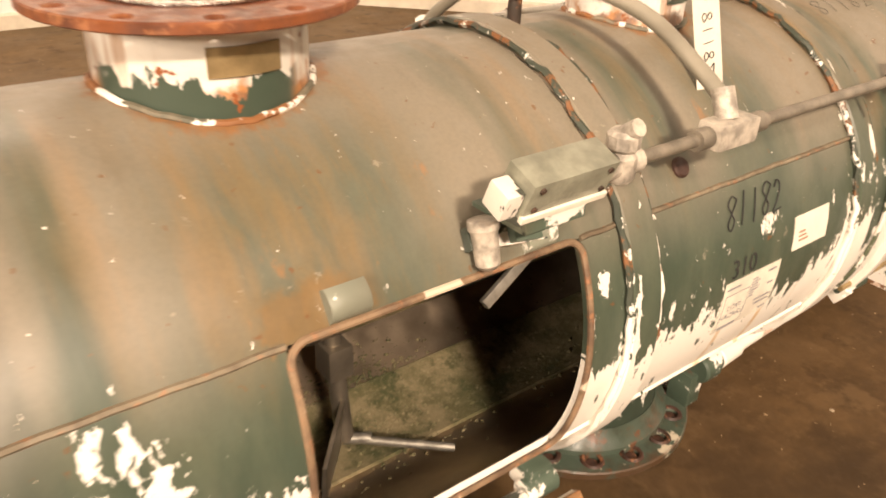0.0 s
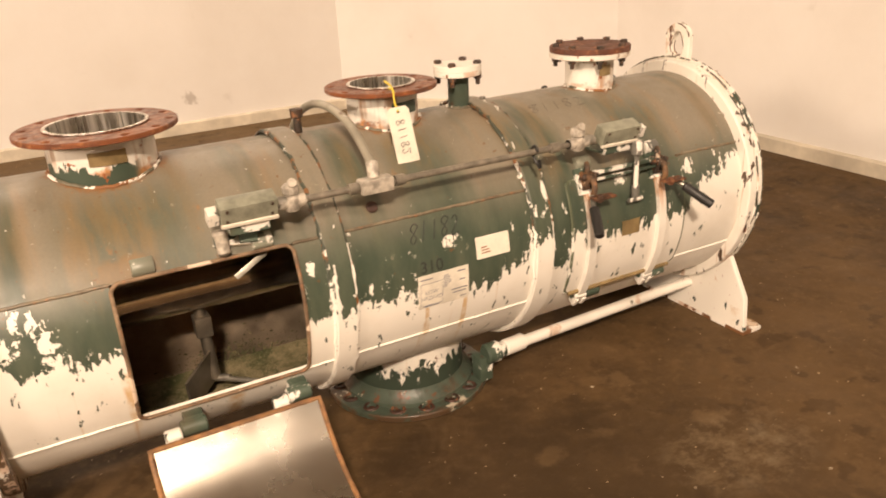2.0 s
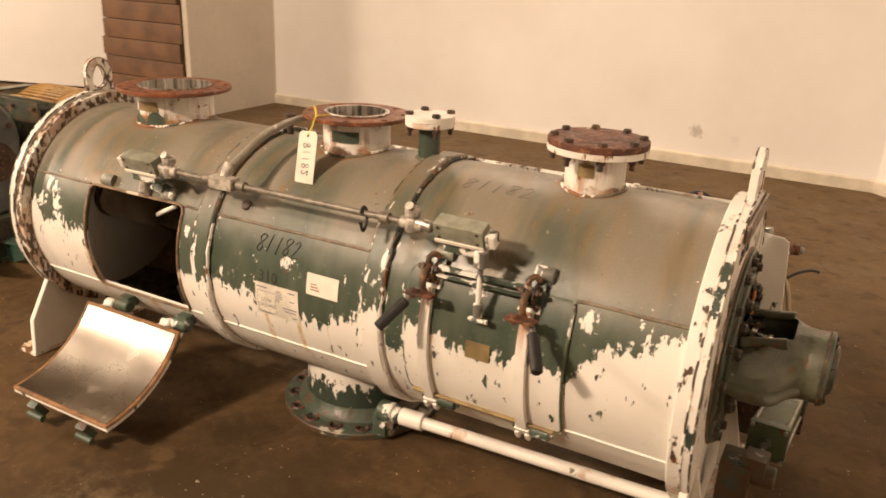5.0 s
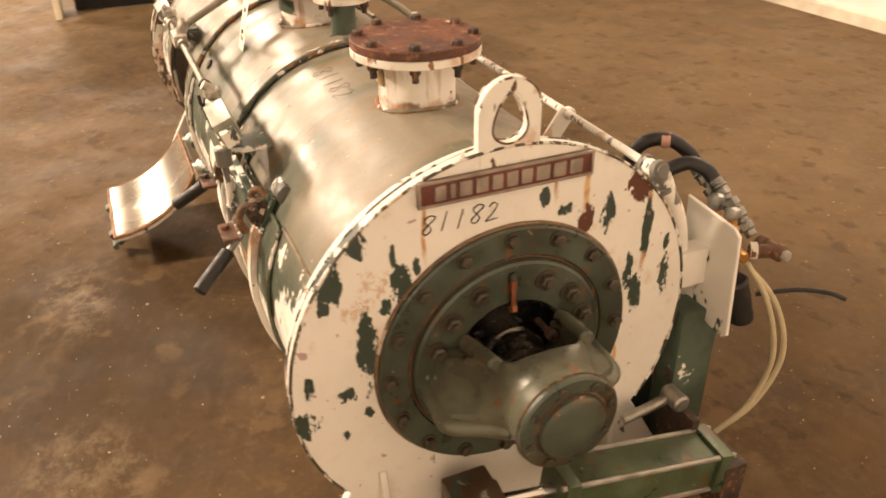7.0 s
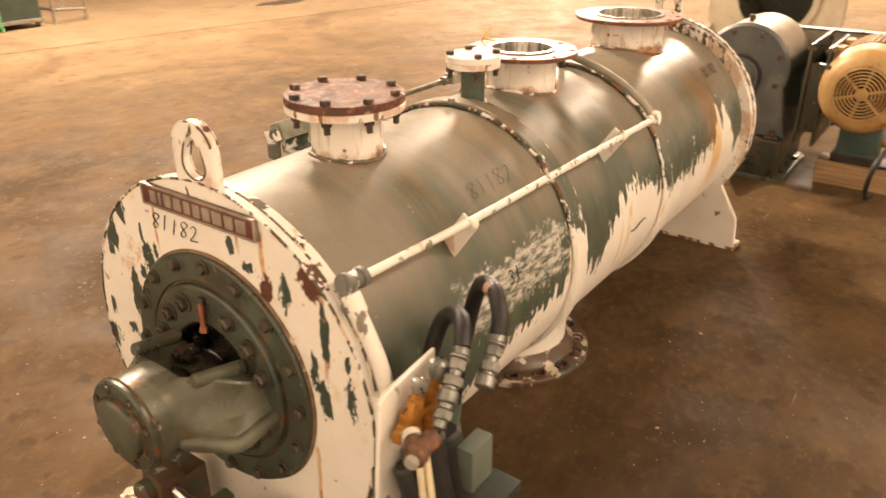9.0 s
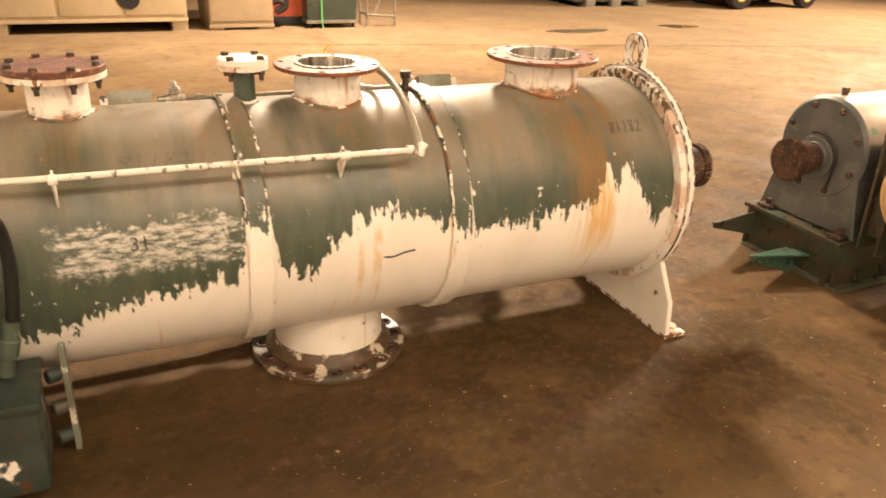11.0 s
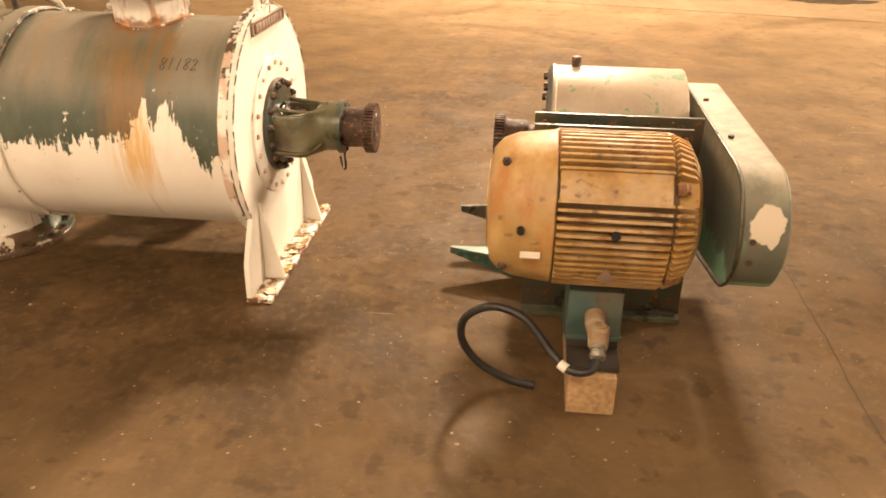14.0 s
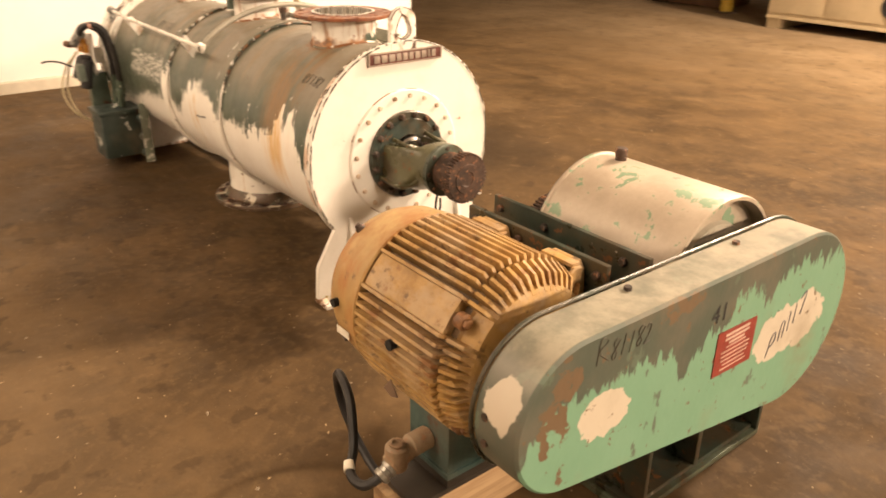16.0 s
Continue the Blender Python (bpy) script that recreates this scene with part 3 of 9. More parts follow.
    rough = n.m("SUBTRACT", n.step(n.noise(2.2, 6, 0.7), 0.34, 0.66, 0.60, 0.85), n.m("MULTIPLY", scuff_gloss, 0.35))
    return n.done(c, rough, 0, n.m("ADD", n.m("MULTIPLY", fine, 0.5), n.m("MULTIPLY", n.noise(110, 3), 0.3)), 0.0025, 0.16)


def wall_paint():
    n = Nodes("wall_paint")
    c = n.mix(n.step(n.noise(0.8, 5, 0.6), 0.35, 0.75), (0.80, 0.775, 0.735), (0.73, 0.695, 0.645))
    c = n.mix(n.step(n.noise(2.4, 4, 0.6), 0.66, 0.78, 0, 0.3), c, (0.45, 0.40, 0.34))
    for px, py, pz, r in ((1.50, 4.50, 0.28, 0.07), (3.55, 3.82, 1.2, 0.06), (4.6, 1.9, 1.05, 0.07)):
        n_d = n.node("ShaderNodeVectorMath", operation="DISTANCE")
        n.put(n_d.inputs[0], n.pos)
        n_d.inputs[1].default_value = (px, py, pz)
        d = n.m("ADD", n.m("DIVIDE", n_d.outputs["Value"], r), n.m("MULTIPLY", n.m("SUBTRACT", n.noise(24, 5, 0.7), 0.5), 2.4))
        c = n.mix(n.step(d, 1.0, 0.35, 0, 0.55), c, (0.30, 0.25, 0.20))
    return n.done(c, 0.6, 0, n.noise(30, 3), 0.001)


def motor_paint():
    n = Nodes("motor_paint")
    c = n.mix(n.step(n.noise(7, 5, 0.6), 0.35, 0.7), (0.34, 0.215, 0.080), (0.48, 0.320, 0.130))
    c = n.mix(n.step(n.noise(6, 5, 0.65, n.scaled(1.6, 1, 0.8)), 0.45, 0.66, 0, 0.85), c, (0.34, 0.140, 0.034))
    c = n.mix(n.step(n.noise(19, 5, 0.6), 0.60, 0.70, 0, 0.7), c, (0.10, 0.055, 0.025))
    return n.done(c, 0.5, 0.0, n.noise(60, 3), 0.001)


def motor_core():
    n = Nodes("motor_core")
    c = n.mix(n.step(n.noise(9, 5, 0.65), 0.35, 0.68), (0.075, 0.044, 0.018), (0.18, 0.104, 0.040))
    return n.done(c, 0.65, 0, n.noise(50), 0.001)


def guard_paint():
    """Mint guard, its upper part grey under flaked newer paint, with bare pale patches."""
    n = Nodes("guard_paint")
    x, y, z = n.xyz()
    fray = n.noise(1.0, 5, 0.65, n.scaled(9, 22, 7))
    level = n.line(n.m("MULTIPLY", n.m("ADD", y, 0.2), 0.83333), [(0.0, 0.58), (0.15, 0.66), (0.215, 0.60), (0.265, 0.46), (0.33, 0.68), (0.385, 0.60), (0.415, 0.46), (0.47, 0.44), (0.505, 0.28), (0.55, 0.30), (0.58, 0.46), (0.67, 0.49), (0.83, 0.51), (0.92, 0.40), (0.97, 0.0)])
    edge = n.m("SUBTRACT", n.m("ADD", z, n.m("ADD", n.m("MULTIPLY", n.m("SUBTRACT", fray, 0.5), 0.15), n.m("MULTIPLY", n.m("SUBTRACT", n.noise(1.0, 5, 0.65, n.scaled(5, 60, 9)), 0.5), 0.15))), n.m("MULTIPLY", n.m("SUBTRACT", level, 0.47), 0.35))
    mint = n.mix(n.noise(8, 4), (0.155, 0.310, 0.200), (0.205, 0.370, 0.255))
    grey = n.mix(n.step(n.noise(7, 5), 0.35, 0.7), (0.080, 0.098, 0.075), (0.130, 0.125, 0.095))
    line_ = n.m("ADD", edge, n.step(x, -1.651, -1.645, 0.0, 0.135))
    c = n.mix(n.step(line_, 0.612, 0.622), mint, grey)
    c = n.mix(n.step(n.noise(16, 5, 0.6, n.scaled(1, 1, 0.5)), 0.62, 0.65), c, (0.115, 0.15, 0.11))
    for cx, rx, cy, cz, ry, rz in ((-1.655, 0.05, 0.700, 0.552, 0.080, 0.058), (-1.655, 0.05, 0.04, 0.495, 0.100, 0.072), (-1.655, 0.05, -0.08, 0.497, 0.100, 0.075), (-1.600, 0.042, 0.925, 0.640, 0.06, 0.058)):
        d = n.m("POWER", n.m("ADD", n.m("POWER", n.m("DIVIDE", n.m("SUBTRACT", x, cx), rx), 2.0), n.m("ADD", n.m("POWER", n.m("DIVIDE", n.m("SUBTRACT", y, cy), ry), 2.0), n.m("POWER", n.m("DIVIDE", n.m("SUBTRACT", z, cz), rz), 2.0))), 0.5)
        d = n.m("ADD", d, n.m("MULTIPLY", n.m("SUBTRACT", n.noise(22, 4), 0.5), 1.1))
        c = n.mix(n.step(d, 1.02, 0.96), c, (0.56, 0.50, 0.40))
    brown = spots(n, [(0.826, 0.670, 0.034, 0.040), (0.842, 0.600, 0.036, 0.045), (0.866, 0.545, 0.012, 0.030), (0.48, 0.722, 0.07, 0.022)], n.noise(30, 5, 0.65))
    c = n.mix(n.m("MULTIPLY", brown, n.m("LESS_THAN", x, -1.648)), c, (0.155, 0.105, 0.062))
    c = n.mix(n.step(n.noise(3.5, 5, 0.6), 0.55, 0.78, 0, 0.5), c, (0.22, 0.16, 0.09))
    up = n.m("MULTIPLY", n.step(z, 0.65, 0.72), n.step(x, -1.650, -1.645))
    c = n.mix(n.m("MULTIPLY", n.m("MULTIPLY", up, n.step(n.noise(5, 6, 0.7), 0.36, 0.60, 0.35, 1.0)), 0.72), c, n.mix(n.noise(7), (0.36, 0.32, 0.24), (0.48, 0.43, 0.33)))
    return n.done(c, 0.45, 0, n.noise(40), 0.001)


def gearbox_paint():
    n = Nodes("gearbox_paint")
    x, y, z = n.xyz()
    grey = n.mix(n.step(n.noise(6, 5), 0.35, 0.7), (0.085, 0.092, 0.090), (0.130, 0.135, 0.126))
    dusty = n.mix(n.step(n.noise(6, 5, 0.6), 0.35, 0.7), (0.40, 0.330, 0.25), (0.54, 0.460, 0.36))
    c = n.mix(n.m("MULTIPLY", n.step(x, -1.045, -1.055), n.step(n.m("ADD", z, n.m("MULTIPLY", n.noise(9), 0.12)), 0.66, 0.78)), grey, dusty)
    top = n.m("MULTIPLY", n.step(x, -1.045, -1.055), n.step(z, 0.62, 0.70))
    c = n.mix(n.m("MULTIPLY", n.step(n.noise(12, 6, 0.65), 0.575, 0.60), n.m("ADD", 0.12, n.m("MULTIPLY", top, 0.88))), c, (0.22, 0.32, 0.21))
    c = n.mix(n.step(n.noise(11, 5, 0.6), 0.64, 0.72), c, (0.07, 0.05, 0.035))
    return n.done(c, 0.45, 0.1, n.noise(35), 0.0015)


def bright_steel(name="bright_steel", rough=0.16, tint=(0.62, 0.60, 0.56), stain=0.55):
    n = Nodes(name)
    brush = n.noise(1.0, 3, 0.6, n.scaled(3, 60, 60))
    c = n.mix(n.step(n.noise(6, 5, 0.6), 0.45, 0.75, 0, stain), tint, (0.30, 0.24, 0.17))
    return n.done(c, n.m("ADD", n.step(brush, 0.3, 0.7, rough * (1 - 0.5 * stain), rough * (1 + 0.9 * stain)), n.step(n.noise(7, 4), 0.5, 0.75, 0, 0.4 * stain)), 1.0, n.noise(25), 0.001 * stain)


def liner_steel():
    """Stainless lining, drawn along its length, with its reflections painted in as upright bands."""
    n = Nodes("liner_steel")
    band = n.noise(1.0, 4, 0.6, n.scaled(26, 26, 0.8))
    c = n.mix(n.step(band, 0.40, 0.60), (0.48, 0.45, 0.39), (0.92, 0.90, 0.85))
    c = n.mix(n.step(n.noise(14, 5, 0.6), 0.60, 0.75, 0, 0.6), c, (0.30, 0.20, 0.11))
    return n.done(c, n.step(n.noise(1.0, 3, 0.5, n.scaled(60, 60, 2)), 0.35, 0.65, 0.20, 0.36), 1.0)


def lid_steel():
    """Stainless sheet, brushed round its curve, with dried water marks."""
    n = Nodes("lid_steel")
    c = n.mix(n.step(n.noise(5, 5, 0.6), 0.40, 0.70), (0.66, 0.615, 0.54), (0.58, 0.53, 0.45))
    mark = n.step(n.noise(7, 5, 0.65), 0.62, 0.68, 0, 0.5)
    c = n.mix(mark, c, (0.70, 0.63, 0.52))
    t = n.node("ShaderNodeTangent", direction_type="RADIAL", axis="X")
    n.nt.links.new(t.outputs[0], n.bsdf.inputs["Tangent"])
    n.bsdf.inputs["Anisotropic"].default_value = 0.5
    n.bsdf.inputs["Anisotropic Rotation"].default_value = 0.25
    return n.done(c, n.m("ADD", n.step(n.noise(7, 4), 0.35, 0.7, 0.24, 0.30), n.m("MULTIPLY", mark, 0.22)), 1.0)


def spout_paint():
    """White spout, flaked to green round its foot on the hatch side, with rust runs."""
    n = Nodes("spout_paint")
    x, y, z = n.xyz()
    fray = n.noise(1.0, 6, 0.68, n.scaled(26, 26, 15))
    c = n.mix(n.step(n.noise(6, 5, 0.6), 0.4, 0.75, 0, 0.4), WHITE, (0.52, 0.46, 0.37))
    run = n.step(n.noise(1.0, 4, 0.6, n.scaled(30, 30, 1.2)), 0.57, 0.70, 0, 0.55)
    c = n.mix(run, c, (0.46, 0.27, 0.11))
    low = n.step(n.m("ADD", z, n.m("MULTIPLY", n.m("SUBTRACT", fray, 0.5), 0.30)), 0.140, 0.130)
    low = n.m("MULTIPLY", low, n.step(n.m("ADD", y, n.m("MULTIPLY", n.m("SUBTRACT", fray, 0.5), 0.2)), 0.02, -0.01))
    c = n.mix(low, c, n.mix(n.noise(14), GREEN, (0.030, 0.042, 0.030)))
    c = n.mix(n.step(n.noise(24, 5, 0.6), 0.66, 0.70), c, (0.14, 0.06, 0.025))
    return n.done(c, 0.45, 0, n.m("SUBTRACT", n.m("MULTIPLY", n.noise(50), 0.3), low), 0.0015)


def residue():
    """Sandy product with olive, mossy patches and dark crumbs."""
    n = Nodes("caked_product")
    c = n.mix(n.step(n.noise(9, 6, 0.7), 0.40, 0.62), (0.200, 0.165, 0.090), (0.088, 0.083, 0.034))
    c = n.mix(n.step(n.noise(14, 6, 0.7), 0.48, 0.62, 0, 0.85), c, (0.044, 0.052, 0.016))
    c = n.mix(n.step(n.noise(90, 4, 0.7), 0.54, 0.74, 0, 0.6), c, (0.30, 0.25, 0.15))
    return n.done(c, 0.9, 0, n.noise(120, 4, 0.7), 0.004)


def grainy_wood():
    n = Nodes("sawn_timber")
    g = n.noise(1.0, 4, 0.6, n.scaled(60, 4, 60))
    c = n.mix(n.step(g, 0.3, 0.7), (0.30, 0.185, 0.092), (0.47, 0.32, 0.175))
    c = n.mix(n.step(n.noise(9, 4), 0.58, 0.75, 0, 0.6), c, (0.14, 0.085, 0.045))
    return n.done(c, 0.65, 0, g, 0.0015)


M_VESSEL = vessel_paint()
M_WHITE = chipped_white("chipped_white", 0.565, 0.66, True, 7.0)
M_WHITE_SOUND = chipped_white("white_sound", 0.71, 0.68)
M_NOZZLE = stub_paint()
M_WELD = weld_paint()
M_GREEN = flaked_green("flaked_green")
M_GREEN_SOUND = cast_paint("cast_green", (0.066, 0.080, 0.058), 0.55)
M_END = end_paint()
M_FIN = fin_paint()
M_SEAM = rusted("seam_weld", (0.22, 0.185, 0.125), (0.115, 0.088, 0.056))
M_MOTTLED = flaked_green("green_mottled", GREEN, 0.50)
M_SWITCH = plain("switch_paint", (0.300, 0.305, 0.235), 0.36, 0.0, 0.45, 22)
M_ARCH = flaked_green("arch_paint", (0.200, 0.185, 0.145), 0.62)
M_CAST = plain("cast_fitting", (0.56, 0.51, 0.43), 0.42, 0.1, 0.60, 44, 0.002)
M_SHAFT_IN = plain("polished_shaft", (0.66, 0.57, 0.46), 0.12, 0.95, 0.4, 8)
M_HEAD = chipped_white("switch_head", 0.545, 0.60, False, 26.0, (0.07, 0.075, 0.06))
M_CYL = cast_paint("cylinder_green", (0.088, 0.120, 0.062), 0.35)
M_BOXGREEN = flaked_green("actuator_green", (0.024, 0.037, 0.031), 0.62)
M_RUST = rusted("rust_flange", (0.20, 0.065, 0.022), (0.10, 0.036, 0.018), 0.0, 0.32)
M_SHAFT = plain("greasy_shaft", (0.20, 0.18, 0.15), 0.22, 0.9, 0.5, 12)
M_BOLT = rusted("rusty_bolt", (0.066, 0.038, 0.024), (0.028, 0.021, 0.015))
M_GEAR = rusted("rusty_gear", (0.070, 0.036, 0.021), (0.030, 0.017, 0.011))
M_STEEL = bright_steel()
M_LINER = liner_steel()
M_LID = lid_steel()
M_DULL = plain("dull_steel", (0.28, 0.245, 0.19), 0.42, 0.75, 0.45, 8)
M_GALV = plain("galvanised", (0.40, 0.38, 0.33), 0.38, 0.7, 0.45, 26)
M_GALV_DARK = plain("zinc_fitting", (0.36, 0.36, 0.33), 0.34, 0.75, 0.5, 34)
M_FITTING = chipped_white("fitting_paint", 0.465, 0.60, False, 30.0, (0.16, 0.155, 0.135))
M_PIPE = plain("pipe_scuffed", (0.27, 0.240, 0.190), 0.42, 0.25, 0.5, 30)
M_PIPE_WHITE = chipped_white("pipe_white", 0.560, 0.60, False, 44.0, (0.22, 0.20, 0.155))
M_PIPE_DUSTY = plain("pipe_dusty", (0.46, 0.42, 0.35), 0.5, 0, 0.45, 18)
M_BLACK = plain("black_rubber", (0.018, 0.017, 0.016), 0.5, 0, 0.3, 30)
M_BRASS = plain("brass_orange", (0.52, 0.25, 0.05), 0.38, 0.5, 0.4, 24)
M_CREAM = plain("cream_tube", (0.55, 0.47, 0.30), 0.4, 0, 0.2, 20)
M_PAPER = plain("paper", (0.78, 0.73, 0.62), 0.75, 0, 0.10, 20)
M_PAPER_DIRTY = plain("paper_dirty", (0.73, 0.68, 0.575), 0.7, 0, 0.25, 16)
M_INK = plain("ink", (0.034, 0.034, 0.034), 0.6, 0, 0.4, 60)
M_INK_WORN = plain("ink_worn", (0.125, 0.112, 0.088), 0.5, 0, 0.4, 60)
M_INK_BLUE = plain("ink_pale", (0.20, 0.20, 0.23), 0.6, 0, 0.2, 30)
M_RED = plain("plate_red", (0.17, 0.045, 0.030), 0.5, 0, 0.5, 22)
M_ALLOY = plain("alloy_letters", (0.40, 0.33, 0.27), 0.42, 0.4, 0.4, 24)
M_BRASSPLATE = plain("brass_plate", (0.34, 0.25, 0.12), 0.45, 0.3, 0.4, 20)
M_GASKET = rusted("gasket", (0.30, 0.155, 0.06), (0.14, 0.075, 0.035))
M_RIM = rusted("hatch_rim", (0.235, 0.160, 0.095), (0.105, 0.066, 0.040), 0.07)
M_INNER = plain("inner_steel", (0.58, 0.47, 0.34), 0.36, 0.85, 0.45, 6)
M_SCALE = residue()
M_MOTOR = motor_paint()
M_MOTOR_CORE = motor_core()
M_GUARD = guard_paint()
M_GEARBOX = gearbox_paint()
M_WOOD = grainy_wood()
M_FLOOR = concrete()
M_WALL = wall_paint()
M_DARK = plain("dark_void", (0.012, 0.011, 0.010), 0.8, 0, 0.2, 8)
M_TEAL = flaked_green("teal_box", (0.034, 0.064, 0.057), 0.70)
M_BASEGREEN = cast_paint("base_green", (0.040, 0.054, 0.040), 1.0)
M_WEDGE = cast_paint("wedge_green", (0.055, 0.120, 0.088), 0.5)
M_YELLOW = plain("string_yellow", (0.75, 0.58, 0.06), 0.6, 0, 0.2, 20)
M_REDLABEL = plain("red_label", (0.28, 0.048, 0.032), 0.5, 0, 0.25, 20)
M_BEIGE = plain("beige_panel", (0.50, 0.40, 0.25), 0.5, 0, 0.15, 3)
M_SKIRT = plain("skirting", (0.72, 0.65, 0.52), 0.6, 0, 0.3, 4)


# ---- mesh builders ----
def finish(bm, smooth=True, angle=35):
    bmesh.ops.recalc_face_normals(bm, faces=bm.faces)
    for f in bm.faces:
        f.smooth = smooth
    if smooth:
        lim = radians(angle)
        for e in bm.edges:
            if len(e.link_faces) == 2 and e.calc_face_angle(0) > lim:
                e.smooth = False
    return bm


def part(name, bm, material, parent=None, label="", smooth=True):
    """Links a bmesh, built in world places, as one mesh under a thing or a part."""
    finish(bm, smooth)
    me = bpy.data.meshes.new(name)
    bm.to_mesh(me)
    bm.free()
    me.materials.append(material)
    ob = new(name, me)
    if parent:
        ob.parent = parent
        root = parent if parent.parent is None else parent.parent
        if root.type == "EMPTY":
            ob.matrix_parent_inverse = Matrix.Translation(root.location).inverted() if parent is root else Matrix()
    if label:
        ob["label"] = label
    return ob


def thing(name, loc, label, category, group="", kind=""):
    ob = new(name)
    ob.location = loc
    ob.empty_display_size = 0.1
    return tagged(ob, label, category, group, kind)


def frame_of(axis):
    w = Vector(axis).normalized()
    u = w.cross(Vector((0, 0, 1)) if abs(w.z) < 0.9 else Vector((1, 0, 0))).normalized()
    return u, w.cross(u), w


def box(bm, lo, hi, bevel=0.003, m=None):
    r = bmesh.ops.create_cube(bm, size=1.0)
    size = Vector(hi) - Vector(lo)
    mid = (Vector(hi) + Vector(lo)) / 2
    for v in r["verts"]:
        v.co = Vector((v.co.x * size.x, v.co.y * size.y, v.co.z * size.z)) + mid
    if bevel:
        edges = list({e for v in r["verts"] for e in v.link_edges})
        out = bmesh.ops.bevel(bm, geom=edges, offset=bevel, segments=2, affect="EDGES", profile=0.7)
        verts = list({v for f in out["faces"] for v in f.verts} | {v for v in r["verts"] if v.is_valid})
    else:
        verts = r["verts"]
    if m is not None:
        bmesh.ops.transform(bm, matrix=m, verts=verts)
    return bm


def lathe(bm, origin, axis, profile, segs=48, closed=False):
    """Turns (along, radius) points round an axis; ends at radius 0 close themselves."""
    u, v, w = frame_of(axis)
    o = Vector(origin)
    rings = []
    for a, r in profile:
        if r <= 1e-6:
            rings.append([bm.verts.new(o + w * a)])
        else:
            rings.append([bm.verts.new(o + w * a + (u * math.cos(t) + v * math.sin(t)) * r) for t in (2 * math.pi * i / segs for i in range(segs))])
    pairs = list(zip(rings, rings[1:])) + ([(rings[-1], rings[0])] if closed else [])
    for p, q in pairs:
        if len(p) == 1 and len(q) == 1:
            continue
        for i in range(segs):
            j = (i + 1) % segs
            if len(p) == 1:
                bm.faces.new((p[0], q[i], q[j]))
            elif len(q) == 1:
                bm.faces.new((p[i], q[0], p[j]))
            else:
                bm.faces.new((p[i], q[i], q[j], p[j]))
    return bm


def rod(bm, a, b, r, segs=16, r2=None, bevel=0.0):
    a, b = Vector(a), Vector(b)
    d = (b - a).length
    r2 = r if r2 is None else r2
    if bevel:
        prof = [(0, 0), (0, r - bevel), (bevel, r), (d - bevel, r2), (d, r2 - bevel), (d, 0)]
    else:
        prof = [(0, 0), (0, r), (d, r2), (d, 0)]
    return lathe(bm, a, b - a, prof, segs)


def hexbolt(bm, at, axis, r=0.012, h=0.009):
    return lathe(bm, at, axis, [(-0.002, 0), (-0.002, r), (h * 0.8, r), (h, r * 0.8), (h, 0)], 6)


def spline(pts, n=10):
    """A smooth line through the points."""
    p = [Vector(q) for q in pts]
    p = [2 * p[0] - p[1]] + p + [2 * p[-1] - p[-2]]
    out = []
    for i in range(1, len(p) - 2):
        for k in range(n):
            t = k / n
            out.append(0.5 * ((2 * p[i]) + (p[i + 1] - p[i - 1]) * t + (2 * p[i - 1] - 5 * p[i] + 4 * p[i + 1] - p[i + 2]) * t * t + (3 * p[i] - p[i - 1] - 3 * p[i + 1] + p[i + 2]) * t ** 3))
    return out + [p[-2]]


def tube(bm, pts, r, segs=10, smooth=8, closed=False):
    line = spline(pts, smooth) if smooth else [Vector(q) for q in pts]
    rings, u = [], None
    for i, q in enumerate(line):
        a = line[i - 1] if (i or closed) else q
        b = line[(i + 1) % len(line)] if (i + 1 < len(line) or closed) else q
        t = (b - a).normalized()
        u = frame_of(t)[0] if u is None else (u - t * u.dot(t)).normalized()
        v = t.cross(u)
        rings.append([bm.verts.new(q + (u * math.cos(k) + v * math.sin(k)) * r) for k in (2 * math.pi * j / segs for j in range(segs))])
    for p, q in list(zip(rings, rings[1:])) + ([(rings[-1], rings[0])] if closed else []):
        for j in range(segs):
            bm.faces.new((p[j], p[(j + 1) % segs], q[(j + 1) % segs], q[j]))
    if not closed:
        bm.faces.new(rings[0])
        bm.faces.new(rings[-1])
    return bm


def circle(cx, cy, r, n=32, start=0.0):
    return [(cx + r * math.cos(start + 2 * math.pi * i / n), cy + r * math.sin(start + 2 * math.pi * i / n)) for i in range(n)]


def sheet(bm, outline, holes, m, thick, bevel=0.0):
    """A flat plate with holes: outline and holes in its own plane, m sets the plane, thick goes along its z."""
    tmp = bmesh.new()
    edges = []
    for loop in (outline, *holes):
        vs = [tmp.verts.new((p[0], p[1], 0)) for p in loop]
        edges += [tmp.edges.new((vs[i], vs[(i + 1) % len(vs)])) for i in range(len(vs))]
    bmesh.ops.triangle_fill(tmp, edges=edges, use_beauty=True)
    bmesh.ops.recalc_face_normals(tmp, faces=tmp.faces)
    out = bmesh.ops.extrude_face_region(tmp, geom=list(tmp.faces))
    for v in out["geom"]:
        if isinstance(v, bmesh.types.BMVert):
            v.co.z += thick
    if bevel:
        rim = [e for e in tmp.edges if len(e.link_faces) == 2 and abs(e.link_faces[0].normal.z) < 0.5 and abs(e.link_faces[1].normal.z) > 0.5 or len(e.link_faces) == 2 and abs(e.link_faces[0].normal.z) > 0.5 and abs(e.link_faces[1].normal.z) < 0.5]
        bmesh.ops.bevel(tmp, geom=rim, offset=bevel, segments=1, affect="EDGES")
    bmesh.ops.transform(tmp, matrix=m, verts=tmp.verts)
    me = bpy.data.meshes.new("tmp")
    tmp.to_mesh(me)
    tmp.free()
    bm.from_mesh(me)
    bpy.data.meshes.remove(me)
    return bm


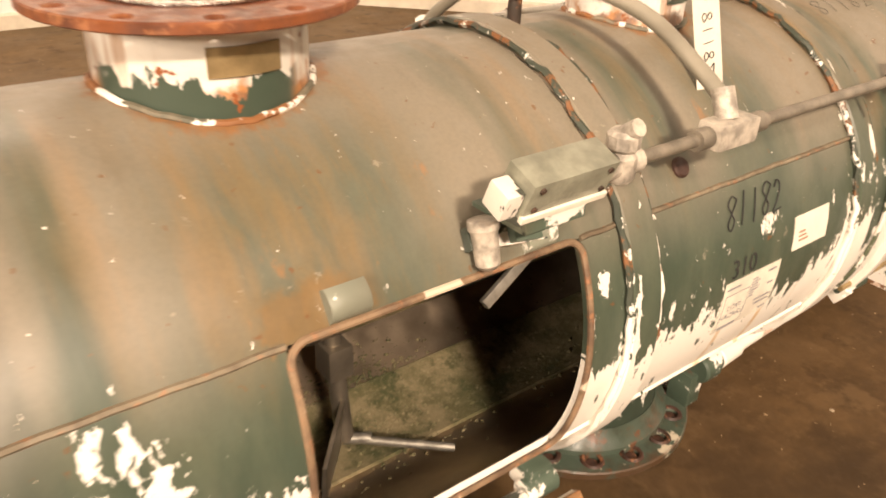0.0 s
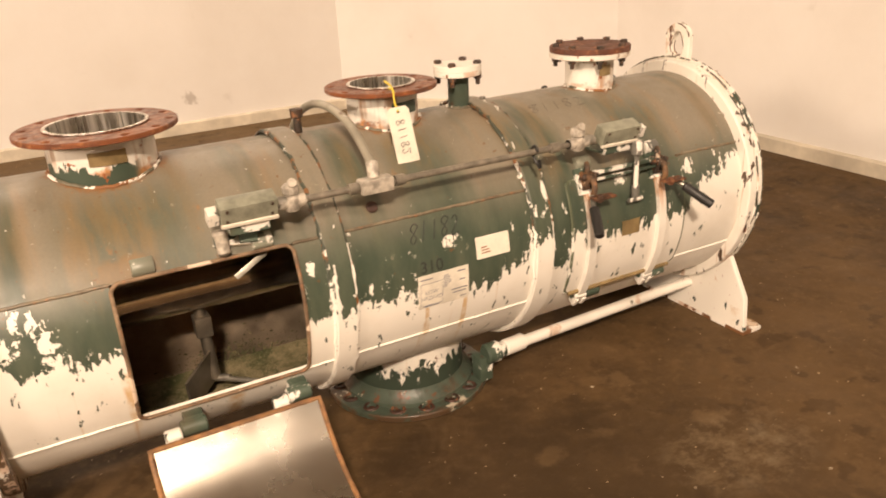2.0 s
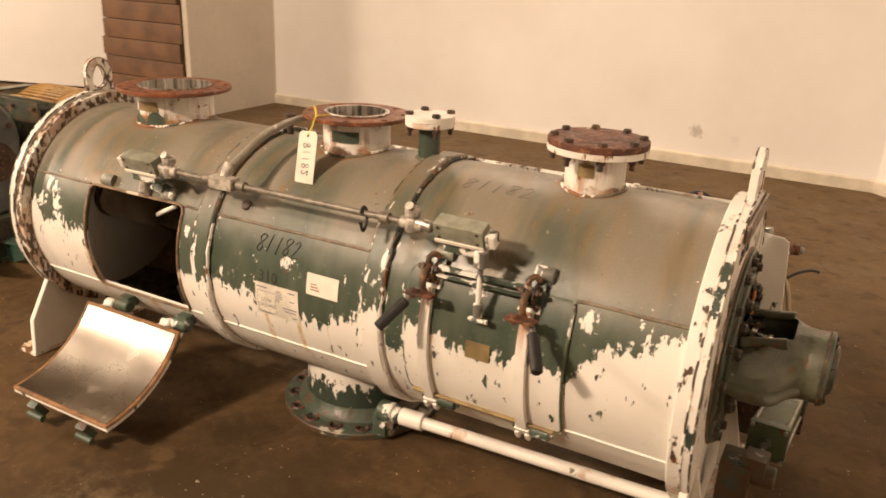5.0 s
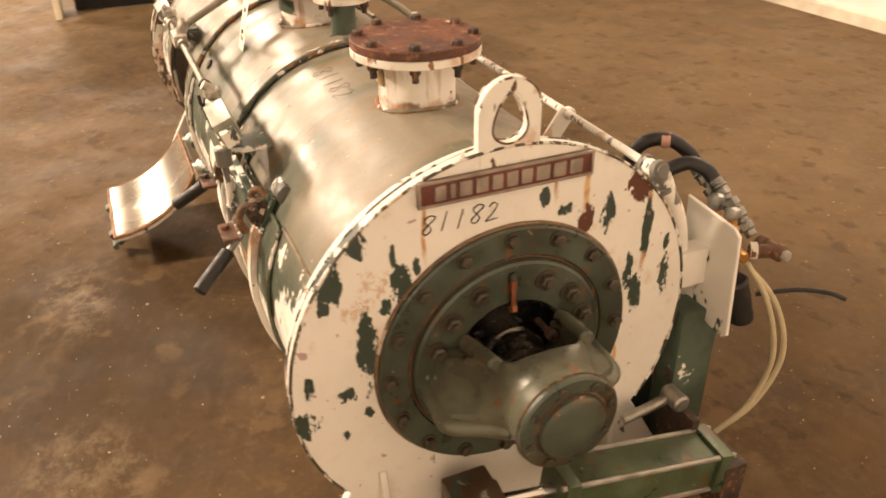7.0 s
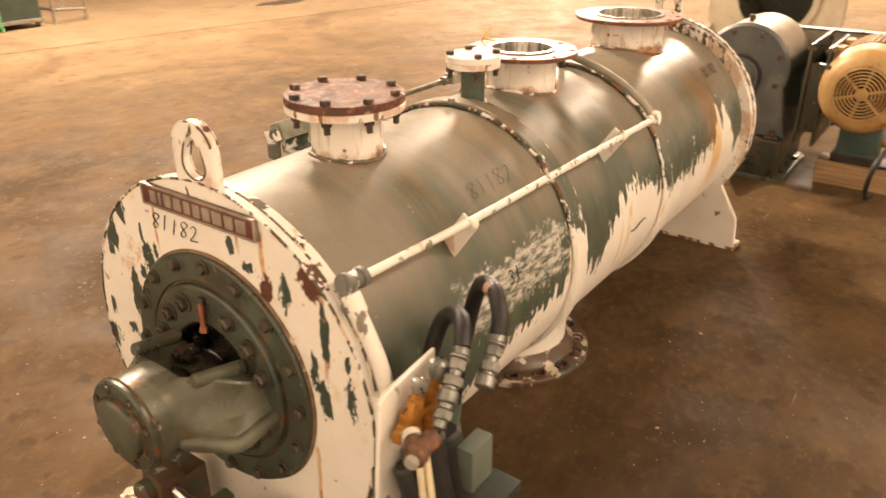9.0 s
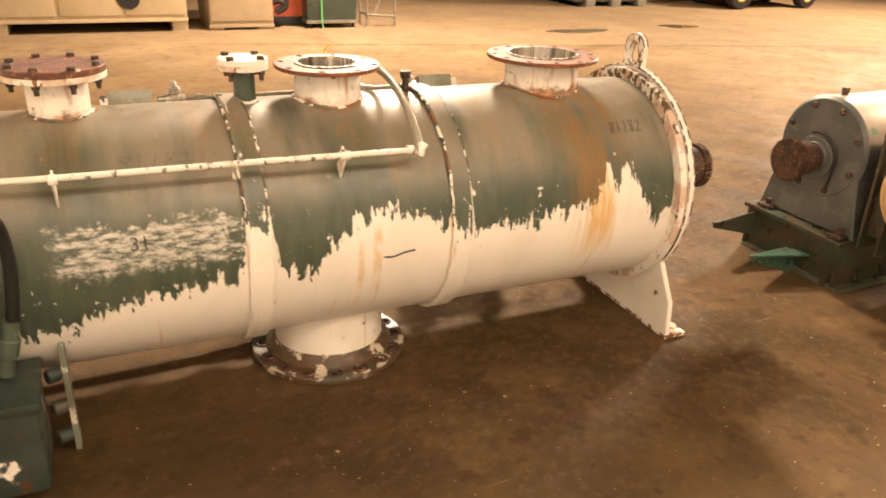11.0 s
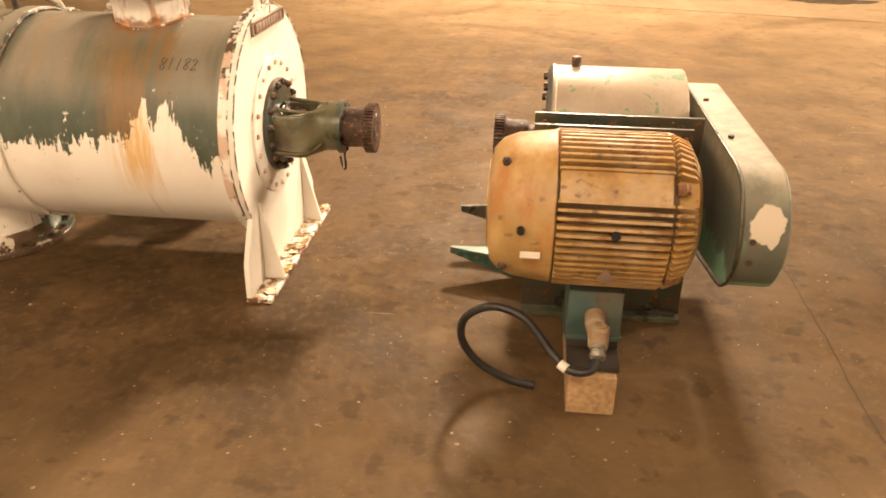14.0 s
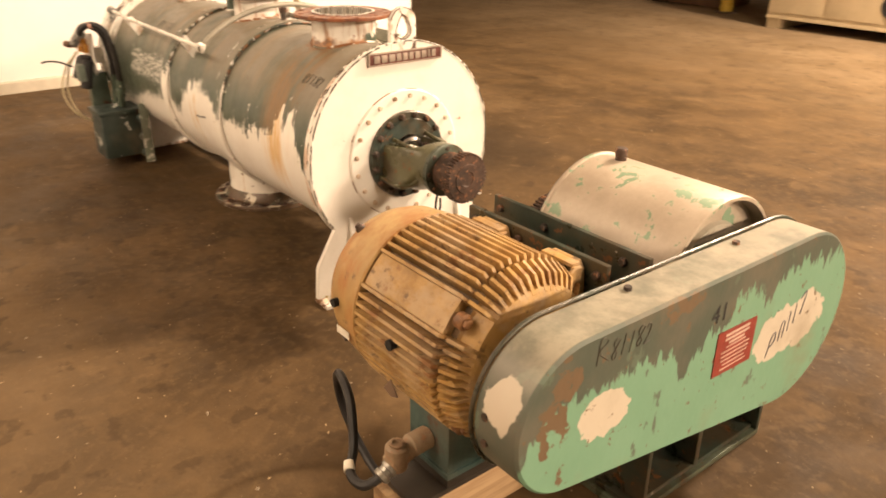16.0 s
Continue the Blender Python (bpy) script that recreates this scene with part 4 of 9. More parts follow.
FACE_X = Matrix(((0, 0, 1, 0), (1, 0, 0, 0), (0, 1, 0, 0), (0, 0, 0, 1)))   # plane (y, z), thickness along +x
FACE_Y = Matrix(((1, 0, 0, 0), (0, 0, -1, 0), (0, 1, 0, 0), (0, 0, 0, 1)))  # plane (x, z), thickness along -y


def around(x, deg, r):
    """A place on the vessel: along it, degrees from its top towards the hatch side, radius."""
    return Vector((x, -r * math.sin(radians(deg)), AXIS_Z + r * math.cos(radians(deg))))


def patch(bm, x0, x1, a0, a1, r0, r1, nx=4, na=12):
    """A curved slab on the vessel between two radii."""
    def grid(r):
        return [[bm.verts.new(around(x0 + (x1 - x0) * i / nx, a0 + (a1 - a0) * j / na, r)) for j in range(na + 1)] for i in range(nx + 1)]
    lo, hi = grid(r0), grid(r1)
    for g in (lo, hi):
        for i in range(nx):
            for j in range(na):
                bm.faces.new((g[i][j], g[i + 1][j], g[i + 1][j + 1], g[i][j + 1]))
    for i in range(nx):
        for j in (0, na):
            bm.faces.new((lo[i][j], lo[i + 1][j], hi[i + 1][j], hi[i][j]))
    for j in range(na):
        for i in (0, nx):
            bm.faces.new((lo[i][j], lo[i][j + 1], hi[i][j + 1], hi[i][j]))
    return bm


def slab(bm, p, q, up, wide, thick, bevel=0.002):
    """A flat bar from p to q; up: the way its broad side faces."""
    p, q = Vector(p), Vector(q)
    k = (q - p).normalized()
    f = Vector(up) - k * Vector(up).dot(k)
    f.normalize()
    s_ = k.cross(f)
    m = Matrix((s_, f, k)).transposed().to_4x4()
    m.translation = p
    box(bm, (-wide / 2, -thick / 2, 0), (wide / 2, thick / 2, (q - p).length), bevel, m)


def lettering(text, size, place, shear=0.0, thick=0.0004):
    """The text as flat letters, each point moved by place(u, v, w)."""
    cu = bpy.data.curves.new("letters", "FONT")
    cu.body, cu.size, cu.align_x, cu.align_y, cu.shear, cu.resolution_u = text, size, "CENTER", "CENTER", shear, 3
    ob = new("letters", cu)
    me = bpy.data.meshes.new_from_object(ob.evaluated_get(bpy.context.evaluated_depsgraph_get()))
    bpy.data.objects.remove(ob)
    bm = bmesh.new()
    bm.from_mesh(me)
    bpy.data.meshes.remove(me)
    for v in bm.verts:
        v.co = place(v.co.x, v.co.y)
    return bm


def scrawl(strokes, place, r=0.0022):
    """Pen strokes: lines of (u, v), laid on a surface by place(u, v)."""
    bm = bmesh.new()
    for s in strokes:
        tube(bm, [place(u, v) for u, v in s], r, 5, 5)
    return bm


DIGIT = {
    "8": [[(0.9, 0.9), (0.45, 1.0), (0.1, 0.78), (0.45, 0.52), (0.8, 0.25), (0.5, 0.0), (0.15, 0.2), (0.5, 0.52), (0.9, 0.8), (0.9, 0.92)]],
    "1": [[(0.5, 1.0), (0.46, 0.5), (0.42, 0.0)]],
    "2": [[(0.1, 0.8), (0.4, 1.0), (0.75, 0.8), (0.5, 0.4), (0.1, 0.05), (0.5, 0.06), (1.0, 0.1)]],
}


def written(height, width, tilt, place, r, parent, label, ink=None):
    """The stock number in pen, a part for each digit."""
    for i, d in enumerate("81182"):
        strokes = [[((i + u * 0.8 - 2.5) * width / 5 + v * height * tilt, (v - 0.5) * height + (i % 2) * 0.06 * height) for u, v in s] for s in DIGIT[d]]
        part("pen_digit", scrawl(strokes, place, r), ink or M_INK, parent, label)


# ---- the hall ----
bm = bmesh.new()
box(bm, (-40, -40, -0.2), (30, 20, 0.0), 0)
tagged(part("floor", bm, M_FLOOR, smooth=False), "brown stained concrete warehouse floor with paler reaches", "floor", kind="structure")


def wall(name, a, b, z1, thick=0.15, material=M_WALL, label="white-painted warehouse wall, scuffed in places"):
    """An upright wall from a to b; its thickness lies to the left of that way."""
    a, b = Vector((*a, 0)), Vector((*b, 0))
    d = (b - a).normalized()
    n = Vector((-d.y, d.x, 0))
    bm = bmesh.new()
    vs = [bm.verts.new(p + Vector((0, 0, h))) for h in (0, z1) for p in (a, b, b + n * thick, a + n * thick)]
    for f in ((0, 1, 2, 3), (4, 5, 6, 7), (0, 1, 5, 4), (1, 2, 6, 5), (2, 3, 7, 6), (3, 0, 4, 7)):
        bm.faces.new([vs[i] for i in f])
    return tagged(part(name, bm, material, smooth=False), label, "wall", kind="structure")


def skirting(a, b, name="baseboard"):
    a, b = Vector((*a, 0)), Vector((*b, 0))
    d = (b - a).normalized()
    n = Vector((d.y, -d.x, 0)) * 0.03
    bm = bmesh.new()
    prof = [(0.0, 0.0), (1.0, 0.0), (1.0, 0.085), (0.6, 0.097), (0.0, 0.097)]
    ends = [[bm.verts.new(p + n * s + Vector((0, 0, h))) for s, h in prof] for p in (a, b)]
    k = len(prof)
    for i in range(k):
        bm.faces.new((ends[0][i], ends[0][(i + 1) % k], ends[1][(i + 1) % k], ends[1][i]))
    bm.faces.new(ends[0]), bm.faces.new(ends[1])
    return tagged(part(name, bm, M_SKIRT, smooth=False), "cream painted timber skirting board, scuffed", "baseboard", kind="structure")


TOP = 6.0
wall("wall_north", (2.86, 4.50), (-2.95, 4.50), TOP, -0.15)
wall("wall_northeast", (4.60, 2.80), (2.86, 4.50), TOP, -0.15)
wall("wall_east", (4.60, -3.4), (4.60, 2.80), TOP, -0.15)
wall("wall_return", (-3.00, 4.65), (-3.00, 3.30), TOP, 0.06, plain("grey_board", (0.50, 0.45, 0.37), 0.6, 0, 0.1, 3), "grey-beige board partition standing at the wall's end")
skirting((-2.94, 4.498), (2.85, 4.498))
skirting((2.862, 4.496), (4.597, 2.802))
skirting((4.598, 2.79), (4.598, -3.4))
# the far sides of the hall, which close it
wall("wall_south", (-40, -39), (30, -39), TOP, -0.2)
wall("wall_west", (-39, 20), (-39, -39), TOP, -0.2)
wall("wall_far_north", (29, 19), (-39, 19), TOP, -0.2)
wall("wall_far_east", (29, -39), (29, 19), TOP, -0.2)
bm = bmesh.new()
box(bm, (-40, -40, TOP), (30, 20, TOP + 0.2), 0)
tagged(part("ceiling", bm, plain("ceiling_paint", (0.30, 0.27, 0.23), 0.7, 0, 0.2, 2), smooth=False), "pale painted warehouse ceiling", "ceiling", kind="structure")

# ---- the mixer ----
R, L = 0.392, 2.456
mixer = thing("plough_mixer", (1.24, 0, 0), "long horizontal cylindrical mixer, green paint flaked to white, standing on concrete", "industrial mixer")

# shell with the open hatch cut through
HX0, HX1, HA0, HA1 = 0.354, 0.803, 61.0, 118.0
bm = bmesh.new()
xs = [0.0, 0.12, 0.24, HX0, 0.45, 0.513, 0.58, 0.70, HX1, 0.95, 1.12, 1.175, 1.307, 1.48, 1.66, 1.84, 2.02, 2.20, 2.36, L]
angs = [HA0 + (HA1 - HA0) * i / 18 for i in range(19)]
angs += [HA1 + (360 + HA0 - HA1) * i / 96 for i in range(1, 96)]
outer = [[bm.verts.new(around(x, a, R)) for a in angs] for x in xs]
inner = [[bm.verts.new(around(x, a, R - 0.014)) for a in angs] for x in xs]
na = len(angs)
h0, h1 = xs.index(HX0), xs.index(HX1)
for g in (outer, inner):
    for i in range(len(xs) - 1):
        for j in range(na):
            under_nozzle = (xs[i], xs[i + 1]) in ((HX0, 0.45), (0.45, 0.513), (1.175, 1.307)) and abs(angs[j] + 1.6 - 360) < 9
            if not (h0 <= i < h1 and j < 18) and not under_nozzle:
                bm.faces.new((g[i][j], g[i + 1][j], g[i + 1][(j + 1) % na], g[i][(j + 1) % na]))
for i in range(h0, h1):
    for j in (0, 18):
        bm.faces.new((outer[i][j], outer[i + 1][j], inner[i + 1][j], inner[i][j]))
for j in range(18):
    for i in (h0, h1):
        bm.faces.new((outer[i][j], outer[i][j + 1], inner[i][j + 1], inner[i][j]))
shell = part("shell", bm, M_VESSEL, mixer, "green vessel shell flaked to white underneath, dust and painted sheen on top")
shell.data.materials.append(M_INNER)
for p in shell.data.polygons:
    mid = p.center
    if math.hypot(mid.y, mid.z - AXIS_Z) < R - 0.009:
        p.material_index = 1

# rounded rusty rim round the opening
def hatch_loop(x0, x1, a0, a1, r, corner, n=6):
    k = math.degrees(corner / R)
    pts = []
    for cx, ca, t0 in ((x1 - corner, a0 + k, -90), (x1 - corner, a1 - k, 0), (x0 + corner, a1 - k, 90), (x0 + corner, a0 + k, 180)):
        for i in range(n + 1):
            t = radians(t0 + 90 * i / n)
            pts.append((cx + corner * math.cos(t), ca + k * math.sin(t)))
    out = []
    for i, (x, a) in enumerate(pts):
        x2, a2 = pts[(i + 1) % len(pts)]
        m = max(1, int((abs(x2 - x) + abs(a2 - a) * 0.007) / 0.03))
        out += [around(x + (x2 - x) * j / m, a + (a2 - a) * j / m, r) for j in range(m)]
    return out


bm = bmesh.new()
tube(bm, hatch_loop(HX0, HX1, HA0, HA1, R + 0.001, 0.026), 0.0052, 8, 0, True)
part("hatch_rim", bm, M_RIM, mixer, "rusty worn rim of the open hatch")

# bands and weld seams
for x0, x1 in ((0.880, 0.942), (1.533, 1.596)):
    bm = bmesh.new()
    lathe(bm, (x0, 0, AXIS_Z), (1, 0, 0), [(0, R - 0.004), (0, R + 0.013), (0.003, R + 0.016), (x1 - x0 - 0.003, R + 0.016), (x1 - x0, R + 0.013), (x1 - x0, R - 0.004)], 128)
    band = part("stiffening_band", bm, M_VESSEL, mixer, "flat welded stiffening band, flaked along its edges")
    for xe in (x0, x1):
        bm = bmesh.new()
        pts = [around(xe + 0.003 * random.uniform(-1, 1), a, R + 0.008 + 0.003 * random.uniform(-1, 1)) for a in range(0, 360, 3)]
        tube(bm, pts, 0.0065, 6, 0, True)
        part("weld_bead", bm, M_WELD, band, "weld bead with rust and flaked paint")
for x0, x1, a in ((0.02, HX0, 61), (0.94, 1.535, 61), (2.14, L, 61), (0.02, HX0, 117), (HX1, 0.88, 117), (0.94, 1.535, 117), (2.14, L, 117), (HX1, 0.88, 61)):
    bm = bmesh.new()
    n = max(4, int((x1 - x0) / 0.03))
    tube(bm, [around(x0 + (x1 - x0) * i / n, a + random.uniform(-0.15, 0.15), R + 0.0005) for i in range(n + 1)], 0.0045, 6, 0)
    part("seam_weld", bm, M_SEAM if a < 90 else M_VESSEL, mixer, "worn weld seam")


M_LUG_A = chipped_white("lug_rusty", 0.525, 0.54, False, 15.0, (0.105, 0.058, 0.034))
M_LUG_B = chipped_white("lug_white", 0.60, 0.56, False, 17.0, (0.13, 0.062, 0.030))
M_LUG_RIM = chipped_white("lug_rim", 0.47, 0.50, False, 24.0, (0.12, 0.060, 0.030))
M_FOOT = chipped_white("foot_rusty", 0.50, 0.50, False, 14.0, (0.20, 0.095, 0.040))
M_EDGE = chipped_white("edge_chipped", 0.490, 0.54, False, 42.0, (0.085, 0.072, 0.042))
M_FLAKES = rusted("paint_flakes", (0.47, 0.36, 0.14), (0.26, 0.150, 0.055), 0.20)


def end_plate(x, out):
    """The round end plate that runs down into a leg, with foot bar, gussets and lug. out: +1 or -1, its outer side."""
    zc, r = 0.560, 0.432
    arc = [(r * math.sin(radians(a)), zc + r * math.cos(radians(a))) for a in range(-128, 129, 4)]
    outline = arc + [(0.425, 0.15), (0.435, 0.012), (-0.435, 0.012), (-0.425, 0.15)]
    bm = bmesh.new()
    thick = 0.022
    m = Matrix.Translation((x if out > 0 else x - thick, 0, 0)) @ FACE_X
    sheet(bm, outline, [circle(0, AXIS_Z + 0.01, 0.135 if out > 0 else 0.09, 40)], m, thick, 0.003)
    plate = part("end_plate", bm, M_END if out > 0 else M_WHITE_SOUND, mixer, "white end plate, flaked to green and rust" if out > 0 else "bright white end plate with few flakes")
    xf = x + out * thick
    for xe in (x, xf):
        bm = bmesh.new()
        rnd = random.Random(31)
        tube(bm, [(xe + rnd.uniform(-0.0008, 0.0008), (r - 0.001) * math.sin(radians(a)), zc + (r - 0.001) * math.cos(radians(a))) for a in range(-126, 127, 3)], 0.0032, 6, 0)
        part("plate_edge", bm, M_EDGE, plate, "worn plate edge, chipped to rust and old green")
    bm = bmesh.new()
    box(bm, (min(x, xf + out * 0.075), -0.437, 0.0), (max(x, xf + out * 0.075), 0.437, 0.016), 0.003)
    foot = part("foot_bar", bm, M_FOOT, mixer, "steel foot bar with flaking paint and rust")
    bm = bmesh.new()
    rnd = random.Random(5)
    for i in range(90):
        px, py = xf + out * rnd.uniform(0.004, 0.07), rnd.uniform(-0.42, 0.42)
        s = rnd.uniform(0.008, 0.024)
        mm = pose(px, py, 0.018 + 0.004 * rnd.random(), rnd.uniform(-18, 18), rnd.uniform(-18, 18), rnd.uniform(0, 360))
        loop = [(s * rnd.uniform(0.5, 1.1) * math.cos(t), s * rnd.uniform(0.4, 1.0) * math.sin(t)) for t in (0, 1.1, 2.2, 3.2, 4.2, 5.3)]
        vs = [bm.verts.new(mm @ Vector((*p, h))) for h in (0, 0.0015) for p in loop]
        bm.faces.new(vs[:6]), bm.faces.new(vs[6:])
        for k in range(6):
            bm.faces.new((vs[k], vs[(k + 1) % 6], vs[6 + (k + 1) % 6], vs[6 + k]))
    tagged(part("flaking_paint", bm, M_FLAKES, foot, "curled flakes of old paint", False), kind="stuff")
    for y in (-0.27, 0.27):
        bm = bmesh.new()
        prof = [(0, 0.016), (out * 0.075, 0.016), (out * 0.075, 0.03), (out * 0.006, 0.33), (0, 0.33)]
        sheet(bm, prof, [], Matrix.Translation((xf, y + 0.008, 0)) @ FACE_Y, 0.016, 0.002)
        part("gusset", bm, M_WHITE_SOUND, mixer)
    # lifting lug
    bm = bmesh.new()
    outl = [(-0.060, 0.93), (0.060, 0.93), (0.060, 1.055)] + [(0.058 * math.cos(radians(a)), 1.055 + 0.058 * math.sin(radians(a))) for a in range(8, 176, 8)] + [(-0.060, 1.055)]
    hole = [(0.034 * (1 - 0.22 * max(0.0, math.sin(radians(a)))) * math.cos(radians(a)), 1.026 + (0.060 if a < 180 else 0.030) * math.sin(radians(a))) for a in range(0, 360, 12)]
    sheet(bm, outl, [hole], Matrix.Translation((x + 0.001 if out > 0 else x - 0.023, 0, 0)) @ FACE_X, 0.022, 0.003)
    lug = part("lifting_lug", bm, M_LUG_A if out < 0 else M_LUG_B, mixer, "lifting lug rusted brown through its white paint" if out < 0 else "white lifting lug with rust at its rim")
    xl = x + 0.001 if out > 0 else x - 0.023
    bm = bmesh.new()
    for side in (0.001, 0.021):
        tube(bm, [(xl + side, p, q) for p, q in hole], 0.0020, 6, 0, True)
    for side in (0.002, 0.020):
        tube(bm, [(xl + side, 0.0585 * math.cos(radians(a)), 1.055 + 0.0565 * math.sin(radians(a))) for a in range(14, 167, 8)], 0.0026, 6, 0)
    part("worn_rim", bm, M_LUG_RIM, lug, "brown rust along the lug's worn rim")
    # name plate with raised letter blocks
    bm = bmesh.new()
    xa = xf + out * 0.001
    box(bm, (min(xa, xa + out * 0.008), -0.176, 0.910), (max(xa, xa + out * 0.008), 0.168, 0.958), 0.003)
    plate_ob = part("name_plate", bm, M_RED, mixer, "dull red name plate with raised alloy blocks")
    bm = bmesh.new()
    for y0, y1, z0, z1 in ((-0.176, 0.168, 0.953, 0.958), (-0.176, 0.168, 0.910, 0.915), (-0.176, -0.171, 0.915, 0.953), (0.163, 0.168, 0.915, 0.953)):
        box(bm, (min(xa, xa + out * 0.011), y0, z0), (max(xa, xa + out * 0.011), y1, z1), 0.001)
    part("plate_border", bm, M_ALLOY, plate_ob, "worn alloy border")
    y0 = -0.146
    for wide in (0.021, 0.010, 0.024, 0.024, 0.021, 0.022, 0.022, 0.028, 0.026, 0.027):
        bm = bmesh.new()
        box(bm, (min(xa, xa + out * 0.012), y0, 0.920), (max(xa, xa + out * 0.012), y0 + wide, 0.948), 0.003)
        part("raised_block", bm, M_ALLOY, plate_ob)
        y0 += wide + 0.0072
    return plate, xf


plate_a, XA = end_plate(0.020, -1)
plate_b, XB = end_plate(L, 1)
# inner stiffener ring behind each plate
M_RING_A = chipped_white("ring_rusty", 0.500, 0.47, False, 58.0, (0.110, 0.066, 0.034), 0.11)
M_RING_B = chipped_white("ring_flaked", 0.585, 0.58, True, 19.0, (0.090, 0.055, 0.030))
for x0 in (0.0215, L - 0.0355):
    bm = bmesh.new()
    lathe(bm, (x0, 0, 0.553), (1, 0, 0), [(0, 0.38), (0, 0.424), (0.004, 0.428), (0.034, 0.428), (0.034, 0.38)], 96)
    part("end_ring", bm, M_RING_A if x0 < 1 else M_RING_B, mixer, "end ring flaked to rust all over" if x0 < 1 else "cream end ring with small brown flakes")


M_FILLET = fillet_paint()
M_FLANGE_WHITE = chipped_white("flange_white", 0.575, 0.52, False, 20.0, (0.25, 0.115, 0.045))


def nozzle(x, ztop, r, rf, tf, holes, rust, label, blind=False, material=M_NOZZLE, bolts=0):
    """An upright pipe stub with flange; blind: with a bolted cover."""
    z0 = AXIS_Z + math.sqrt(R * R - r * r) - 0.02
    bm = bmesh.new()
    wall_t = 0.010
    lathe(bm, (x, 0, z0), (0, 0, 1), [(0, r - wall_t), (0, r), (ztop - z0 - 0.002, r), (ztop - z0 - 0.002, r - wall_t)], 48, True)
    pipe = part("nozzle", bm, material, mixer, label)
    # weld fillet where it meets the shell
    bm = bmesh.new()
    pts = []
    for i in range(56):
        t = 2 * math.pi * i / 56
        px, py = x + (r + 0.004) * math.cos(t), (r + 0.004) * math.sin(t)
        pts.append((px, py, AXIS_Z + math.sqrt(R * R - py * py) + 0.002 + random.uniform(-0.002, 0.002)))
    tube(bm, pts, 0.0050, 7, 0, True)
    part("weld_fillet", bm, M_FILLET, pipe, "rusty weld fillet")
    bm = bmesh.new()
    ring = [circle(x + rb * math.cos(a), rb * math.sin(a), 0.011, 10) for rb, a in ((0.5 * (r + rf) + 0.012, 2 * math.pi * (i + 0.5) / holes) for i in range(holes))]
    low = ztop - (2.05 if blind else 1.0) * tf
    sheet(bm, circle(x, 0, rf, 64), [circle(x, 0, r - 0.012, 48)] + ([] if blind else ring), Matrix.Translation((0, 0, low)), tf, 0.002)
    part("flange", bm, M_FLANGE_WHITE if blind else rust, pipe, "rusted pipe flange with empty bolt holes" if not blind else "white painted flange")
    if blind:
        bm = bmesh.new()
        lathe(bm, (x, 0, ztop - tf), (0, 0, 1), [(0, 0), (0, rf), (tf - 0.002, rf), (tf, rf - 0.002), (tf, 0)], 64)
        part("blind_cover", bm, rust, pipe, "rusted blind cover")
        rb = 0.5 * (r + rf) + 0.010
        for i in range(holes):
            a = 2 * math.pi * (i + 0.5) / holes
            px, py = x + rb * math.cos(a), rb * math.sin(a)
            bm = bmesh.new()
            hexbolt(bm, (px, py, ztop), (0, 0, 1), 0.0125, 0.011)
            rod(bm, (px, py, ztop - 2 * tf - 0.03), (px, py, ztop - 0.002), 0.0075, 8)
            hexbolt(bm, (px, py, ztop - 2.05 * tf), (0, 0, -1), 0.0125, 0.013)
            part("bolt", bm, M_BOLT, pipe)
    else:
        bm = bmesh.new()
        ri = r - wall_t - 0.001
        lathe(bm, (x, 0, z0 - 0.03), (0, 0, 1), [(0, ri - 0.003), (0, ri), (ztop - z0 + 0.033, ri), (ztop - z0 + 0.033, ri + 0.007), (ztop - z0 + 0.035, ri + 0.007), (ztop - z0 + 0.035, ri - 0.003)], 48, True)
        part("liner", bm, M_LINER, pipe, "bright stainless liner")
    return pipe


n1 = nozzle(0.428, 1.050, 0.135, 0.203, 0.014, 12, M_RUST, "white stub pipe with flaked foot and a rusty flange")
n2 = nozzle(1.241, 1.050, 0.109, 0.172, 0.013, 8, M_RUST, "white stub pipe with green patch and a rusty flange")
nozzle(1.512, 1.078, 0.034, 0.077, 0.017, 4, M_WHITE_SOUND, "dark green small stub with white bolted flange", True, M_GREEN)
n4 = nozzle(2.046, 1.080, 0.084, 0.140, 0.018, 8, rusted("cover_rust", (0.135, 0.048, 0.024), (0.070, 0.028, 0.017), 0.02, 0.52), "white stub pipe closed by a rusted bolted cover", True)
for x, r, material in ((0.428, 0.135, M_BRASSPLATE), (2.046, 0.084, M_BRASSPLATE), (1.275, 0.109, M_GREEN)):
    bm = bmesh.new()
    w = 0.045 if r > 0.09 else 0.022
    za = 0.972 if r > 0.09 else 0.985
    n = 8
    grid = []
    for rr in (r + 0.0005, r + 0.004):
        row = []
        for i in range(n + 1):
            t = -math.pi / 2 + (i / n - 0.5) * 2 * w / r
            row.append([bm.verts.new(((0.428 if r == 0.135 else 1.241 if r == 0.109 else 2.046) + rr * math.cos(t + (0.25 if r == 0.109 else 0)), rr * math.sin(t + (0.25 if r == 0.109 else 0)), z)) for z in (za, za + 0.035)])
        grid.append(row)
    for i in range(n):
        bm.faces.new((grid[1][i][0], grid[1][i + 1][0], grid[1][i + 1][1], grid[1][i][1]))
        for k in (0, 1):
            bm.faces.new((grid[0][i][k], grid[0][i + 1][k], grid[1][i + 1][k], grid[1][i][k]))
    for i in (0, n):
        bm.faces.new((grid[0][i][0], grid[0][i][1], grid[1][i][1], grid[1][i][0]))
    part("small_plate", bm, material, n1 if r == 0.135 else n2 if r == 0.109 else n4, "small tarnished rating plate" if material is M_BRASSPLATE else "dark green painted square")

